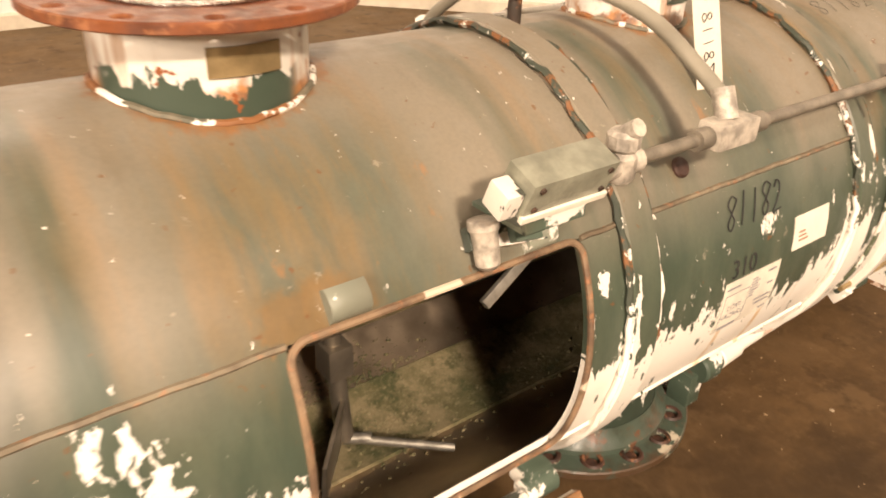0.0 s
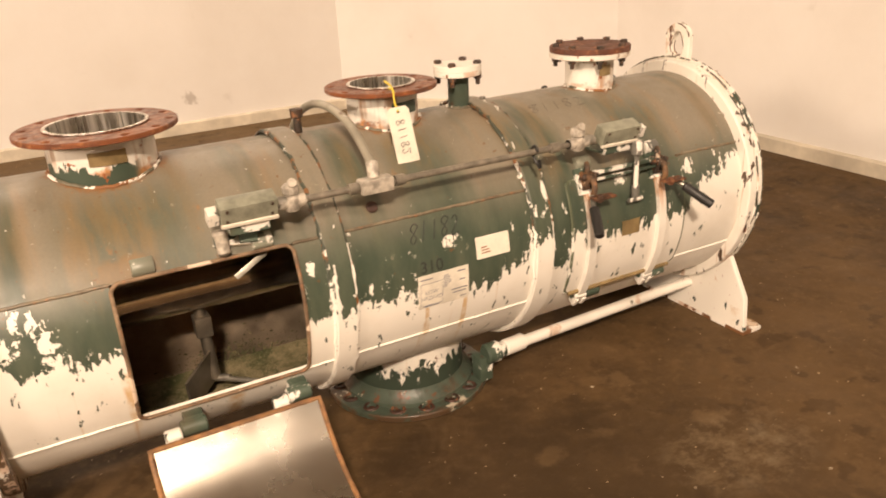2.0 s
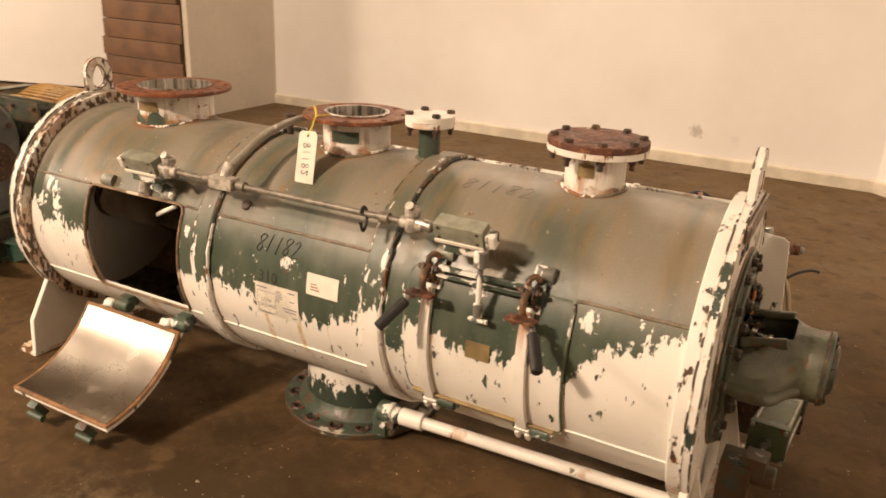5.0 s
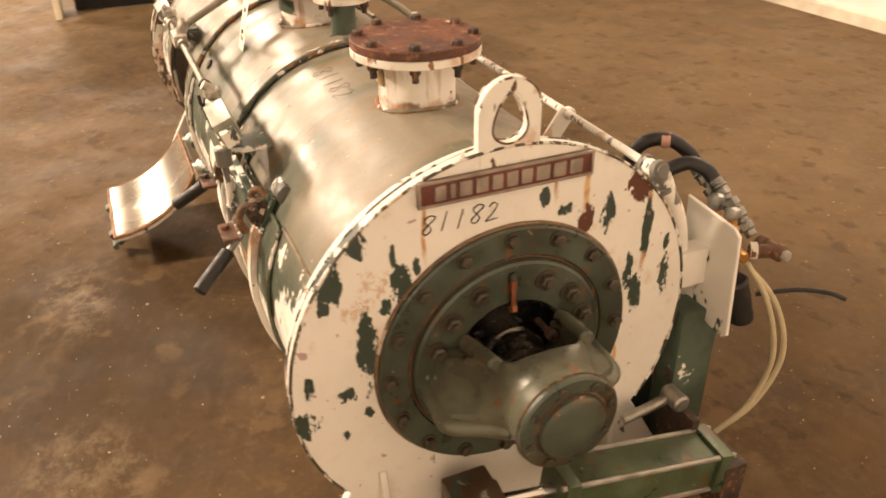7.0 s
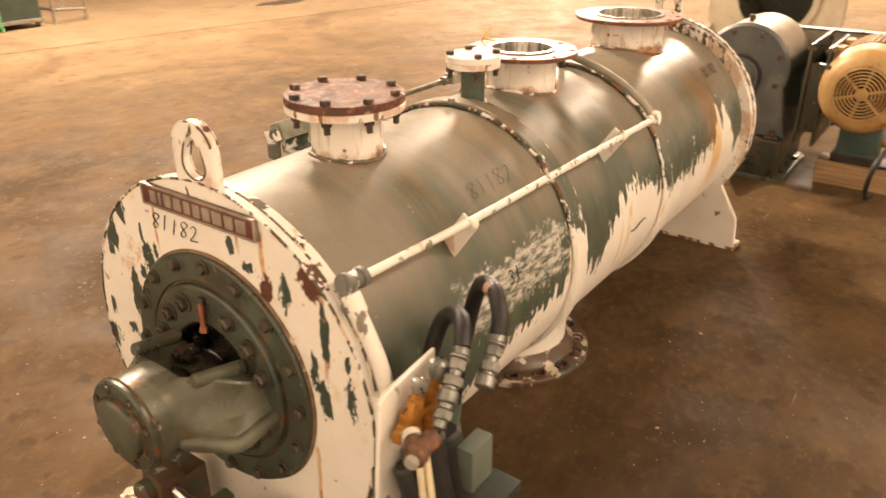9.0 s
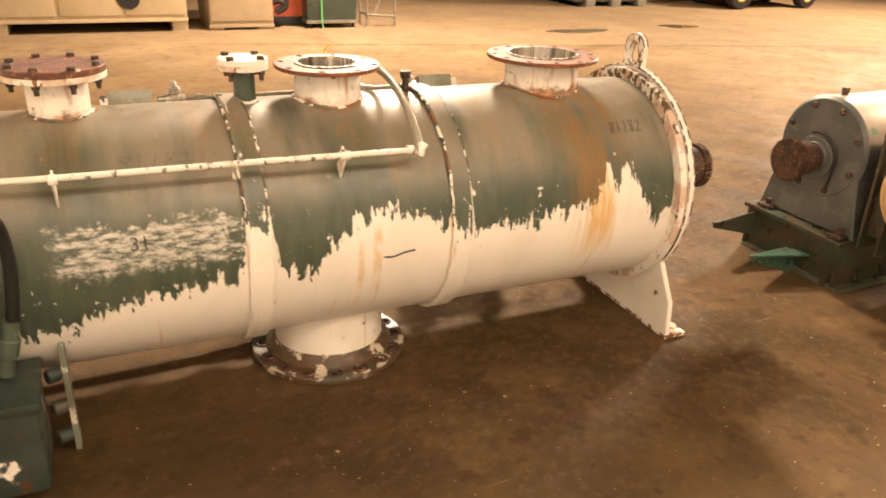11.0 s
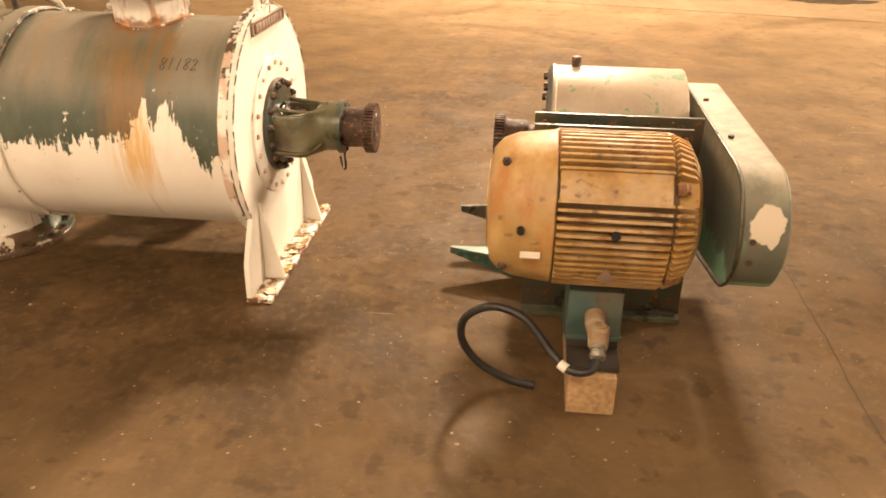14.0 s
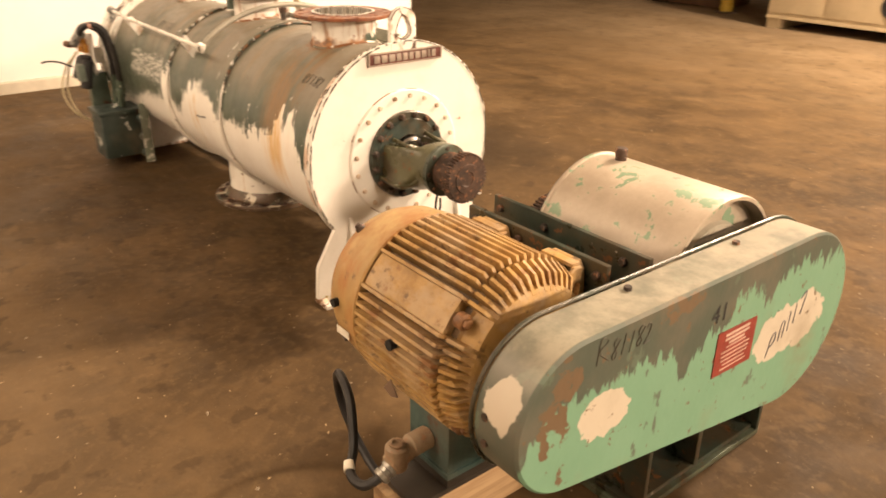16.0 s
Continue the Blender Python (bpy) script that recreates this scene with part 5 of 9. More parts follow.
# discharge below
bm = bmesh.new()
DX = 1.262
lathe(bm, (DX, 0.01, 0.03), (0, 0, 1), [(0, 0.190), (0, 0.20), (0.02, 0.198), (0.30, 0.198), (0.30, 0.186)], 64, True)
for v in bm.verts:
    if v.co.z > 0.3:
        v.co.z = AXIS_Z - math.sqrt(R * R - v.co.y ** 2) + 0.003
spout = part("discharge_spout", bm, spout_paint(), mixer, "white discharge spout under the vessel")
bm = bmesh.new()
sheet(bm, circle(DX, 0.01, 0.283, 72), [circle(DX, 0.01, 0.185, 48)] + [circle(DX + 0.243 * math.cos(2 * math.pi * (i + 0.5) / 16), 0.01 + 0.243 * math.sin(2 * math.pi * (i + 0.5) / 16), 0.016, 12) for i in range(16)], Matrix.Translation((0, 0, 0.0)), 0.022, 0.003)
M_LYING = lying_flange()
part("discharge_flange", bm, M_LYING, spout, "mottled green and rusty flange lying on the floor")
M_STUD = rusted("stud_rust", (0.062, 0.027, 0.016), (0.028, 0.015, 0.010))
for i in range(16):
    a = 2 * math.pi * (i + 0.5) / 16
    bm = bmesh.new()
    rod(bm, (DX + 0.243 * math.cos(a), 0.01 + 0.243 * math.sin(a), 0.004), (DX + 0.243 * math.cos(a), 0.01 + 0.243 * math.sin(a), 0.017), 0.0145, 10, bevel=0.003)
    lathe(bm, (DX + 0.243 * math.cos(a), 0.01 + 0.243 * math.sin(a), 0.0235), (0, 0, 1), [(-0.001, 0.0165), (0.003, 0.018), (0.004, 0.024), (-0.001, 0.028)], 12)
    part("stud_seat", bm, M_STUD, spout, "rusted seat round a bolt hole")
bm = bmesh.new()
lathe(bm, (DX, 0.01, 0.03), (0, 0, 1), [(-0.009, 0.199), (-0.009, 0.232), (0.004, 0.230), (0.018, 0.212), (0.040, 0.2005), (0.040, 0.199)], 64, True)
part("spout_collar", bm, M_LYING, spout, "flaked collar where the spout meets its flange")
sx = 1
bm = bmesh.new()
px = DX + sx * 0.205
rod(bm, (px, -0.19, 0.12), (px + sx * 0.055, -0.19, 0.12), 0.036, 20, bevel=0.005)
rod(bm, (px + sx * 0.055, -0.19, 0.12), (px + sx * 0.075, -0.19, 0.12), 0.026, 20)
box(bm, (px - 0.025, -0.20, 0.022), (px + 0.025, -0.14, 0.11), 0.006)
part("shaft_bearing", bm, M_MOTTLED, spout, "green flap shaft bearing")
bm = bmesh.new()
rod(bm, (1.545, -0.188, 0.120), (1.630, -0.182, 0.120), 0.029, 20, bevel=0.004)
rod(bm, (1.62, -0.185, 0.120), (L - 0.002, -0.150, 0.120), 0.020, 20)
part("flap_shaft", bm, chipped_white("flap_white", 0.625, 0.60, False, 30.0, (0.20, 0.18, 0.14)), mixer, "white painted flap shaft running along the underside")

# bearing saddle at each end
M_GLAND_BOLT = plain("gland_bolt", (0.085, 0.070, 0.047), 0.42, 0.1, 0.55, 40)
M_RING_BOLT = rusted("ring_bolt", (0.40, 0.30, 0.20), (0.20, 0.13, 0.075), 0.20)
M_TONGUE_RUST = rusted("line_rust", (0.115, 0.060, 0.028), (0.045, 0.028, 0.017))
M_YOKE = cast_paint("saddle_green", (0.118, 0.122, 0.084), 0.35)
M_GREASY = cast_paint("greasy_green", (0.040, 0.056, 0.046), 0.8)
M_GREASE = plain("black_grease", (0.014, 0.013, 0.012), 0.22, 0.0, 0.4, 30, 0.002)
M_COPPER = plain("copper_pipe", (0.50, 0.20, 0.10), 0.35, 0.8, 0.4, 40)


def ease(v, lo, hi):
    v = min(1.0, max(0.0, (v - lo) / (hi - lo)))
    return v * v * (3 - 2 * v)


def saddle(x, out, y0, z0, d, material):
    """Cast saddle in sections from its disc out to the barrel. d: its offsets along the axis, widths and heights."""
    ax = Vector((out, 0, 0))
    rb, wi = d["barrel"], d["window"]
    a0, a1, a2, a3 = d["stations"]
    rows = []
    bm = bmesh.new()
    for f in [a0 + (a1 - a0) * q for q in (0, 0.18, 0.38, 0.58, 0.77, 0.91, 0.975)] + [a1 + 0.003, a1 + (a2 - a1) * 0.35, a1 + (a2 - a1) * 0.66, a2, a2 + 0.012]:
        k = ease(f, a0 + (a1 - a0) * 0.72, a2 + 0.006)
        fork = ease(f, a0, a1)
        top = d["top"][0] + (d["top"][1] - d["top"][0]) * fork
        wt = d["arm"][0] + (d["arm"][1] - d["arm"][0]) * fork
        wr = d["rib"][0] + (d["rib"][1] - d["rib"][0]) * ease(f, a0 + (a1 - a0) * 0.66, a1 + 0.02)
        low, dr = d["deep"], d["drop"]
        side = [(wi + 0.004, top), (0.5 * (wi + wt) + 0.003, top + 0.003), (wt - 0.004, top), (wt + 0.001, top - 0.006), (wt + 0.004, top * 0.4), (wt + 0.4 * (wr - wt), -0.006 - dr * 0.7), (wr - 0.008, -0.020 - dr), (wr, -0.034 - dr), (wr - 0.002, -0.046 - dr), (wr - 0.016, -0.056 - dr)]
        side += [(wr * 0.80, -max(low * 0.60, 0.060 + dr)), (wr * 0.62, -low * 0.80), (wr * 0.40, -low * 0.94), (wr * 0.18, -low)]
        ring = [radians(a) for a in (66, 60, 52, 44, 30, 12, 0, -10, -18, -26, -38, -52, -66, -80)]
        half_ = [(yy + (rb * math.cos(a) - yy) * k, zz + (rb * math.sin(a) - zz) * k) for (yy, zz), a in zip(side, ring)]
        if f < a1:
            mid_ = [(wi, top - 0.004), (wi - 0.002, -0.010), (wi * 0.72, -0.050), (wi * 0.30, -0.066)]
        else:
            cover = [(yy, top + 0.001 + 0.003 * (1 - (yy / wi) ** 2)) for yy in (wi, wi * 0.86, wi * 0.55, wi * 0.2)]
            arc = [(rb * math.cos(radians(a)), rb * math.sin(radians(a))) for a in (68, 72, 79, 87)]
            mid_ = [(yy + (aa - yy) * k, zz + (bb - zz) * k) for (yy, zz), (aa, bb) in zip(cover, arc)]
        loop = mid_[::-1] + half_ + [(-yy, zz) for yy, zz in half_[::-1]] + [(-yy, zz) for yy, zz in mid_]
        rows.append([bm.verts.new((x + out * f, y0 + yy, z0 + zz)) for yy, zz in loop])
    for p_, q_ in zip(rows, rows[1:]):
        for j in range(len(p_)):
            bm.faces.new((p_[j], p_[(j + 1) % len(p_)], q_[(j + 1) % len(p_)], q_[j]))
    bm.faces.new(rows[0]), bm.faces.new(rows[-1])
    lathe(bm, (x + out * a2, y0, z0), ax, [(0, 0.05), (0, rb - 0.002), (0.010, rb), (a3 - a2 - 0.003, rb), (a3 - a2, rb - 0.003), (a3 - a2, 0.05)], 64, True)
    for sg in (-1, 1):
        w0, w1 = d["rib"]
        pts = [(x + out * (a0 + (a2 - a0) * q), y0 + sg * w, z0 - h) for q, w, h in ((0, w0 - 0.004, 0.034 + d["drop"]), (0.22, w0 - 0.004, 0.036 + d["drop"]), (0.44, w0 - 0.003, 0.039 + d["drop"]), (0.62, 0.7 * w0 + 0.3 * w1, 0.044 + d["drop"] * 0.8), (0.78, 0.6 * w1 + 0.4 * rb - 0.012, 0.047 + d["drop"] * 0.6), (0.95, rb - 0.016, 0.044))]
        tube(bm, pts, d["bead"], 12, 6)
        rod(bm, (x + out * (a0 + 0.008), y0 + sg * (wi + 0.017), z0 + d["top"][0] + 0.016), (x + out * (a1 - 0.006), y0 + sg * (wi + 0.007), z0 + d["top"][1] - 0.004), d["bead"] * 0.86, 14, bevel=0.004)
    return part("bearing_yoke", bm, material, mixer, "heavy cast bearing saddle, oily green, open on top")


def drive_yoke(x):
    """Ring, dark gland disc and saddle at the drive end; returns where its cap ends."""
    ax, y0, z0 = Vector((-1, 0, 0)), 0.004, 0.548
    bm = bmesh.new()
    lathe(bm, (x, y0, z0), ax, [(0, 0.08), (0, 0.258), (0.008, 0.258), (0.011, 0.254), (0.011, 0.08)], 80, True)
    ring = part("mounting_ring", bm, M_WHITE_SOUND, mixer, "white bolted mounting ring")
    bm = bmesh.new()
    tube(bm, [(x - 0.001, y0 + 0.2585 * math.cos(2 * math.pi * i / 96), z0 + 0.2585 * math.sin(2 * math.pi * i / 96)) for i in range(96)], 0.0028, 6, 0, True)
    part("ring_seam", bm, M_FOOT, ring, "rust-stained seam round the ring")
    for i in range(20):
        a = 2 * math.pi * i / 20 + 0.1
        bm = bmesh.new()
        hexbolt(bm, (x - 0.011, y0 + 0.234 * math.cos(a), z0 + 0.234 * math.sin(a)), ax, 0.0098, 0.008)
        part("bolt", bm, M_RING_BOLT, ring)
    x -= 0.011
    bm = bmesh.new()
    lathe(bm, (x, y0, z0), ax, [(0, 0.085), (0, 0.176), (0.014, 0.176), (0.018, 0.172), (0.018, 0.150), (0.024, 0.146), (0.024, 0.085)], 72, True)
    gland = part("gland_plate", bm, M_GREASY, mixer, "dark greasy green gland disc")
    for i in range(16):
        a = 2 * math.pi * (i + 0.5) / 16
        bm = bmesh.new()
        at = Vector((x - 0.018, y0 + 0.161 * math.cos(a), z0 + 0.161 * math.sin(a)))
        hexbolt(bm, at, ax, 0.0135, 0.013)
        rod(bm, at, at + ax * 0.020, 0.0075, 10)
        part("bolt", bm, M_BOLT, gland)
    body = saddle(x, -1, y0, z0, {"barrel": 0.093, "window": 0.062, "stations": (0.020, 0.168, 0.198, 0.254), "top": (0.062, 0.070), "arm": (0.120, 0.100), "rib": (0.138, 0.112), "deep": 0.112, "bead": 0.010, "drop": 0.034}, cast_paint("yoke_oily", (0.098, 0.094, 0.048), 0.7))
    x2 = x - 0.254
    bm = bmesh.new()
    lathe(bm, (x2, y0, z0), ax, [(-0.006, 0.03), (-0.006, 0.101), (0.012, 0.101), (0.014, 0.095), (0.014, 0.03)], 48, True)
    part("bearing_cap", bm, M_GREEN_SOUND, body)
    for i in range(8):
        a = 2 * math.pi * i / 8
        bm = bmesh.new()
        hexbolt(bm, (x2 - 0.012, y0 + 0.087 * math.cos(a), z0 + 0.087 * math.sin(a)), ax, 0.009, 0.007)
        part("bolt", bm, M_BOLT, body)
    bm = bmesh.new()
    tube(bm, [(x2 - 0.012, y0 + 0.045, z0 - 0.085), (x2 - 0.020, y0 + 0.060, z0 - 0.130), (x2 - 0.010, y0 + 0.040, z0 - 0.158), (x2 + 0.004, y0 + 0.018, z0 - 0.150), (x2 + 0.012, y0 + 0.012, z0 - 0.115)], 0.0045, 8)
    part("grease_line", bm, M_BLACK, body, "small black grease line hanging in a loop")
    bm = bmesh.new()
    rod(bm, (x + 0.02, y0, z0), (x2 + 0.005, y0, z0), 0.045, 28)
    part("main_shaft", bm, M_SHAFT, body, "bright greasy shaft end")
    bm = bmesh.new()
    lathe(bm, (x - 0.016, y0, z0), ax, [(0, 0.046), (0, 0.076), (0.020, 0.076), (0.026, 0.068), (0.040, 0.068), (0.040, 0.046)], 32, True)
    part("packing_gland", bm, M_STEEL, body, "bare steel packing gland")
    for sg in (-1, 1):
        bm = bmesh.new()
        at = Vector((x - 0.03, y0 + sg * 0.050, z0 + 0.042))
        rod(bm, at, at + ax * 0.07, 0.007, 10)
        hexbolt(bm, at + ax * 0.03, ax, 0.013, 0.012)
        part("gland_stud", bm, M_BOLT, body)
    return x2, y0, z0


def gland_yoke(x):
    """Drum-end gland disc with two bolt circles, and the broad cast saddle with its window and bearing barrel."""
    ax, y0, z0 = Vector((1, 0, 0)), 0.003, 0.563
    bm = bmesh.new()
    lathe(bm, (x, y0, z0), ax, [(0, 0.118), (0, 0.271), (0.012, 0.271), (0.016, 0.267), (0.016, 0.214), (0.009, 0.211), (0.009, 0.206), (0.022, 0.203), (0.026, 0.198), (0.026, 0.122), (0.022, 0.118)], 96, True)
    gland = part("gland_plate", bm, M_GREEN_SOUND, mixer, "dull green round gland plate with rusty bolts")
    bm = bmesh.new()
    tube(bm, [(x + 0.002, y0 + 0.272 * math.cos(2 * math.pi * i / 120), z0 + 0.272 * math.sin(2 * math.pi * i / 120)) for i in range(120)], 0.0045, 6, 0, True)
    part("gland_rim", bm, M_RIM, gland, "rusty line round the gland plate")
    bm = bmesh.new()
    tube(bm, [(x + 0.011, y0 + 0.2085 * math.cos(2 * math.pi * i / 96), z0 + 0.2085 * math.sin(2 * math.pi * i / 96)) for i in range(96)], 0.0030, 6, 0, True)
    part("groove_rust", bm, M_TONGUE_RUST, gland, "rusty groove between the two discs")
    places = [(0.249, 22.5 * i, 0.016, 0.0125) for i in range(16)] + [(0.166, sg * a, 0.026, 0.0165) for sg in (-1, 1) for a in (24.5, 49, 72, 122, 143, 163)]
    for rb, deg, off, size in places:
        t = radians(deg)
        at = Vector((x + off, y0 + rb * math.sin(t), z0 + rb * math.cos(t)))
        bm = bmesh.new()
        lathe(bm, at, ax, [(-0.002, 0), (-0.002, size * 1.35), (0.003, size * 1.35), (0.003, 0)], 16)
        hexbolt(bm, at + ax * 0.003, ax, size, size * 0.9)
        if rb < 0.2:
            rod(bm, at + ax * (size * 0.9), at + ax * (size * 0.9 + 0.007), size * 0.55, 10)
        part("bolt", bm, M_GLAND_BOLT, gland)
    body = saddle(x, 1, y0, z0, {"barrel": 0.0955, "window": 0.087, "stations": (0.022, 0.150, 0.188, 0.234), "top": (0.046, 0.088), "arm": (0.156, 0.098), "rib": (0.184, 0.146), "deep": 0.124, "bead": 0.0175, "drop": 0.0}, M_YOKE)
    x_cap = x + 0.234
    bm = bmesh.new()
    lathe(bm, (x_cap, y0, z0), ax, [(-0.002, 0), (-0.002, 0.099), (0.011, 0.099), (0.015, 0.095), (0.016, 0.070), (0.017, 0.067), (0.026, 0.064), (0.030, 0.058), (0.031, 0)], 64)
    cap = part("bearing_cap", bm, M_GREEN_SOUND, body, "round green bearing cap")
    bm = bmesh.new()
    tube(bm, [(x_cap + 0.017, y0 + 0.0695 * math.cos(2 * math.pi * i / 60), z0 + 0.0695 * math.sin(2 * math.pi * i / 60)) for i in range(60)], 0.0024, 6, 0, True)
    tube(bm, [(x_cap + 0.001, y0 + 0.099 * math.cos(2 * math.pi * i / 72), z0 + 0.099 * math.sin(2 * math.pi * i / 72)) for i in range(72)], 0.0026, 6, 0, True)
    part("cap_rust", bm, M_TONGUE_RUST, body, "rusty lines round the cap's steps")
    for i in range(8):
        t = 2 * math.pi * (i + 0.35) / 8
        bm = bmesh.new()
        hexbolt(bm, (x_cap + 0.015, y0 + 0.083 * math.cos(t), z0 + 0.083 * math.sin(t)), ax, 0.0085, 0.006)
        part("bolt", bm, M_GLAND_BOLT, body)
    # what shows through the window
    bm = bmesh.new()
    lathe(bm, (x - 0.02, y0, z0), ax, [(0, 0.118), (0.044, 0.116), (0.044, 0.122), (0, 0.124)], 64, True)
    lathe(bm, (x - 0.016, y0, z0), ax, [(0, 0.0), (0, 0.122), (0.004, 0.122), (0.004, 0.0)], 48)
    part("gland_bore", bm, M_GREASE, body, "black greasy bore of the gland")
    bm = bmesh.new()
    lathe(bm, (x - 0.012, y0, z0), ax, [(0, 0), (0, 0.060), (0.040, 0.060), (0.044, 0.054), (0.052, 0.054), (0.056, 0.062), (0.072, 0.062), (0.076, 0.050), (0.100, 0.050), (0.104, 0.056), (0.112, 0.056), (0.116, 0.046), (0.17, 0.046), (0.17, 0)], 48)
    part("main_shaft", bm, M_SHAFT, body, "bright greasy stepped shaft")
    bm = bmesh.new()
    rnd = random.Random(12)
    for i in range(26):
        c = Vector((x + rnd.uniform(0.0, 0.075), y0 - rnd.uniform(0.02, 0.075), z0 + rnd.uniform(-0.01, 0.07)))
        r0 = bmesh.ops.create_icosphere(bm, subdivisions=1, radius=rnd.uniform(0.008, 0.019))
        for v in r0["verts"]:
            v.co = Vector((v.co.x * rnd.uniform(0.6, 1.2), v.co.y * rnd.uniform(0.6, 1.2), v.co.z * rnd.uniform(0.6, 1.2))) + c
    tagged(part("grease_lump", bm, M_GREASE, body, "lumps of black grease beside the shaft"), kind="stuff")
    for sg in (-1, 1):
        bm = bmesh.new()
        at = Vector((x + 0.0, y0 + sg * 0.072, z0 + 0.040))
        rod(bm, at, at + ax * 0.072, 0.007, 10)
        hexbolt(bm, at + ax * 0.05, ax, 0.013, 0.012)
        part("gland_stud", bm, M_BOLT, body)
    bm = bmesh.new()
    rod(bm, (x + 0.031, y0 - 0.004, z0 + 0.178), (x + 0.033, y0 - 0.004, z0 + 0.148), 0.0075, 12, bevel=0.002)
    rod(bm, (x + 0.033, y0 - 0.004, z0 + 0.148), (x + 0.035, y0 - 0.003, z0 + 0.112), 0.0058, 12)
    rod(bm, (x + 0.033, y0 - 0.004, z0 + 0.118), (x + 0.036, y0 - 0.003, z0 + 0.106), 0.0085, 6)
    nip = part("grease_pipe", bm, M_COPPER, body, "short copper grease pipe")
    bm = bmesh.new()
    rod(bm, (x + 0.026, y0 - 0.004, z0 + 0.186), (x + 0.032, y0 - 0.004, z0 + 0.170), 0.009, 12, bevel=0.003)
    part("pipe_cap", bm, M_BLACK, nip, "black cap")
    return x_cap + 0.015


XA2, ya, za = drive_yoke(XA)
gland_yoke(XB)


def gear_coupling(parent, x, y, z, out, r, label):
    """Toothed hub on a shaft end; out: the way it faces."""
    ax = Vector((out, 0, 0))
    bm = bmesh.new()
    lathe(bm, (x, y, z), ax, [(0, 0), (0, r * 0.72), (0.012, r * 0.80), (0.07, r * 0.78), (0.085, r * 0.86), (0.088, 0)], 40)
    hub = part("coupling_hub", bm, M_GEAR, parent, label)
    teeth, n = [], 44
    for i in range(n):
        for f, rr in ((0.0, 0.90), (0.22, 0.90), (0.32, 1.0), (0.68, 1.0), (0.78, 0.90)):
            a = 2 * math.pi * (i + f) / n
            teeth.append((r * rr * math.cos(a), r * rr * math.sin(a)))
    bm = bmesh.new()
    t = 0.034
    sheet(bm, teeth, [], Matrix.Translation((x + out * 0.088 - (t if out < 0 else 0), y, z)) @ FACE_X, t)
    part("gear_rim", bm, M_GEAR, hub, "dark rusted gear rim with square teeth", False)
    bm = bmesh.new()
    lathe(bm, (x + out * (0.088 + t), y, z), ax, [(-0.002, 0), (-0.002, r * 0.60), (0.003, r * 0.58), (0.003, r * 0.30), (-0.001, r * 0.27), (-0.001, 0)], 36)
    part("hub_face", bm, M_GEAR, hub)
    return hub


gear_coupling(mixer, XA2 - 0.010, ya, za, -1, 0.095, "rusty coupling hub on the drive shaft")

# ploughs inside
bm = bmesh.new()
rod(bm, (0.01, 0, AXIS_Z), (L - 0.01, 0, AXIS_Z), 0.078, 36)
shaft = part("plough_shaft", bm, M_SHAFT_IN, mixer, "dark steel plough shaft inside the vessel")
for x, deg in ((0.40, 330), (0.79, 35), (1.0, 250)):
    bm = bmesh.new()
    u = Vector((0, -math.sin(radians(deg)), math.cos(radians(deg))))
    c = Vector((x, 0, AXIS_Z))
    rod(bm, c + u * 0.05, c + u * 0.31, 0.019, 14)
    box(bm, (-0.03, -0.028, 0.14), (0.03, 0.028, 0.20), 0.004, Matrix.Translation(c) @ Matrix.Rotation(radians(deg), 4, "X"))
    part("plough_arm", bm, M_DULL, shaft)
    bm = bmesh.new()
    m = Matrix.Translation(c) @ Matrix.Rotation(radians(deg), 4, "X")
    sheet(bm, [(-0.10, -0.02), (0.09, -0.085), (0.09, 0.085), (-0.10, 0.03)], [], m @ Matrix.Translation((0, 0, 0.318)) @ Matrix.Rotation(radians(18), 4, "Y"), 0.010, 0.002)
    sheet(bm, [(-0.10, 0.0), (0.09, 0.0), (0.085, 0.115), (-0.06, 0.10)], [], m @ Matrix.Translation((0, -0.03, 0.22)) @ Matrix.Rotation(radians(90), 4, "X") @ Matrix.Rotation(radians(-22), 4, "Y"), 0.008, 0.002)
    part("plough_blade", bm, M_DULL, shaft, "worn steel plough blade")
# the plough that hangs in the open hatch
bm = bmesh.new()
rod(bm, (0.590, -0.008, 0.50), (0.602, -0.030, 0.245), 0.017, 14)
box(bm, (-0.024, -0.026, -0.032), (0.024, 0.026, 0.032), 0.005, Matrix.Translation((0.594, -0.016, 0.420)))
part("plough_arm", bm, M_DULL, shaft, "dull steel plough arm with a square collar")
bm = bmesh.new()
slab(bm, (0.600, -0.025, 0.285), (0.505, -0.125, 0.255), (-0.7, 0.66, 0.1), 0.115, 0.008)
part("plough_blade", bm, M_DULL, shaft, "worn steel plough blade")
bm = bmesh.new()
rod(bm, (0.600, -0.030, 0.243), (0.752, -0.165, 0.243), 0.008, 12)
rod(bm, (0.600, -0.030, 0.243), (0.640, -0.060, 0.245), 0.011, 12)
part("scraper_rod", bm, M_GALV, shaft, "bright scraper rod")
bm = bmesh.new()
slab(bm, (0.738, -0.314, 0.722), (0.651, -0.326, 0.676), (0.35, -0.75, 0.55), 0.015, 0.010)
part("hanging_bar", bm, M_GALV, mixer, "short worn flat bar hanging in the opening")
bm = bmesh.new()
rnd = random.Random(8)
crumb = [Vector(q) for q in ((1, 0, 0), (-1, 0, 0), (0, 1, 0), (0, -1, 0), (0, 0, 1), (0, 0, -1))]
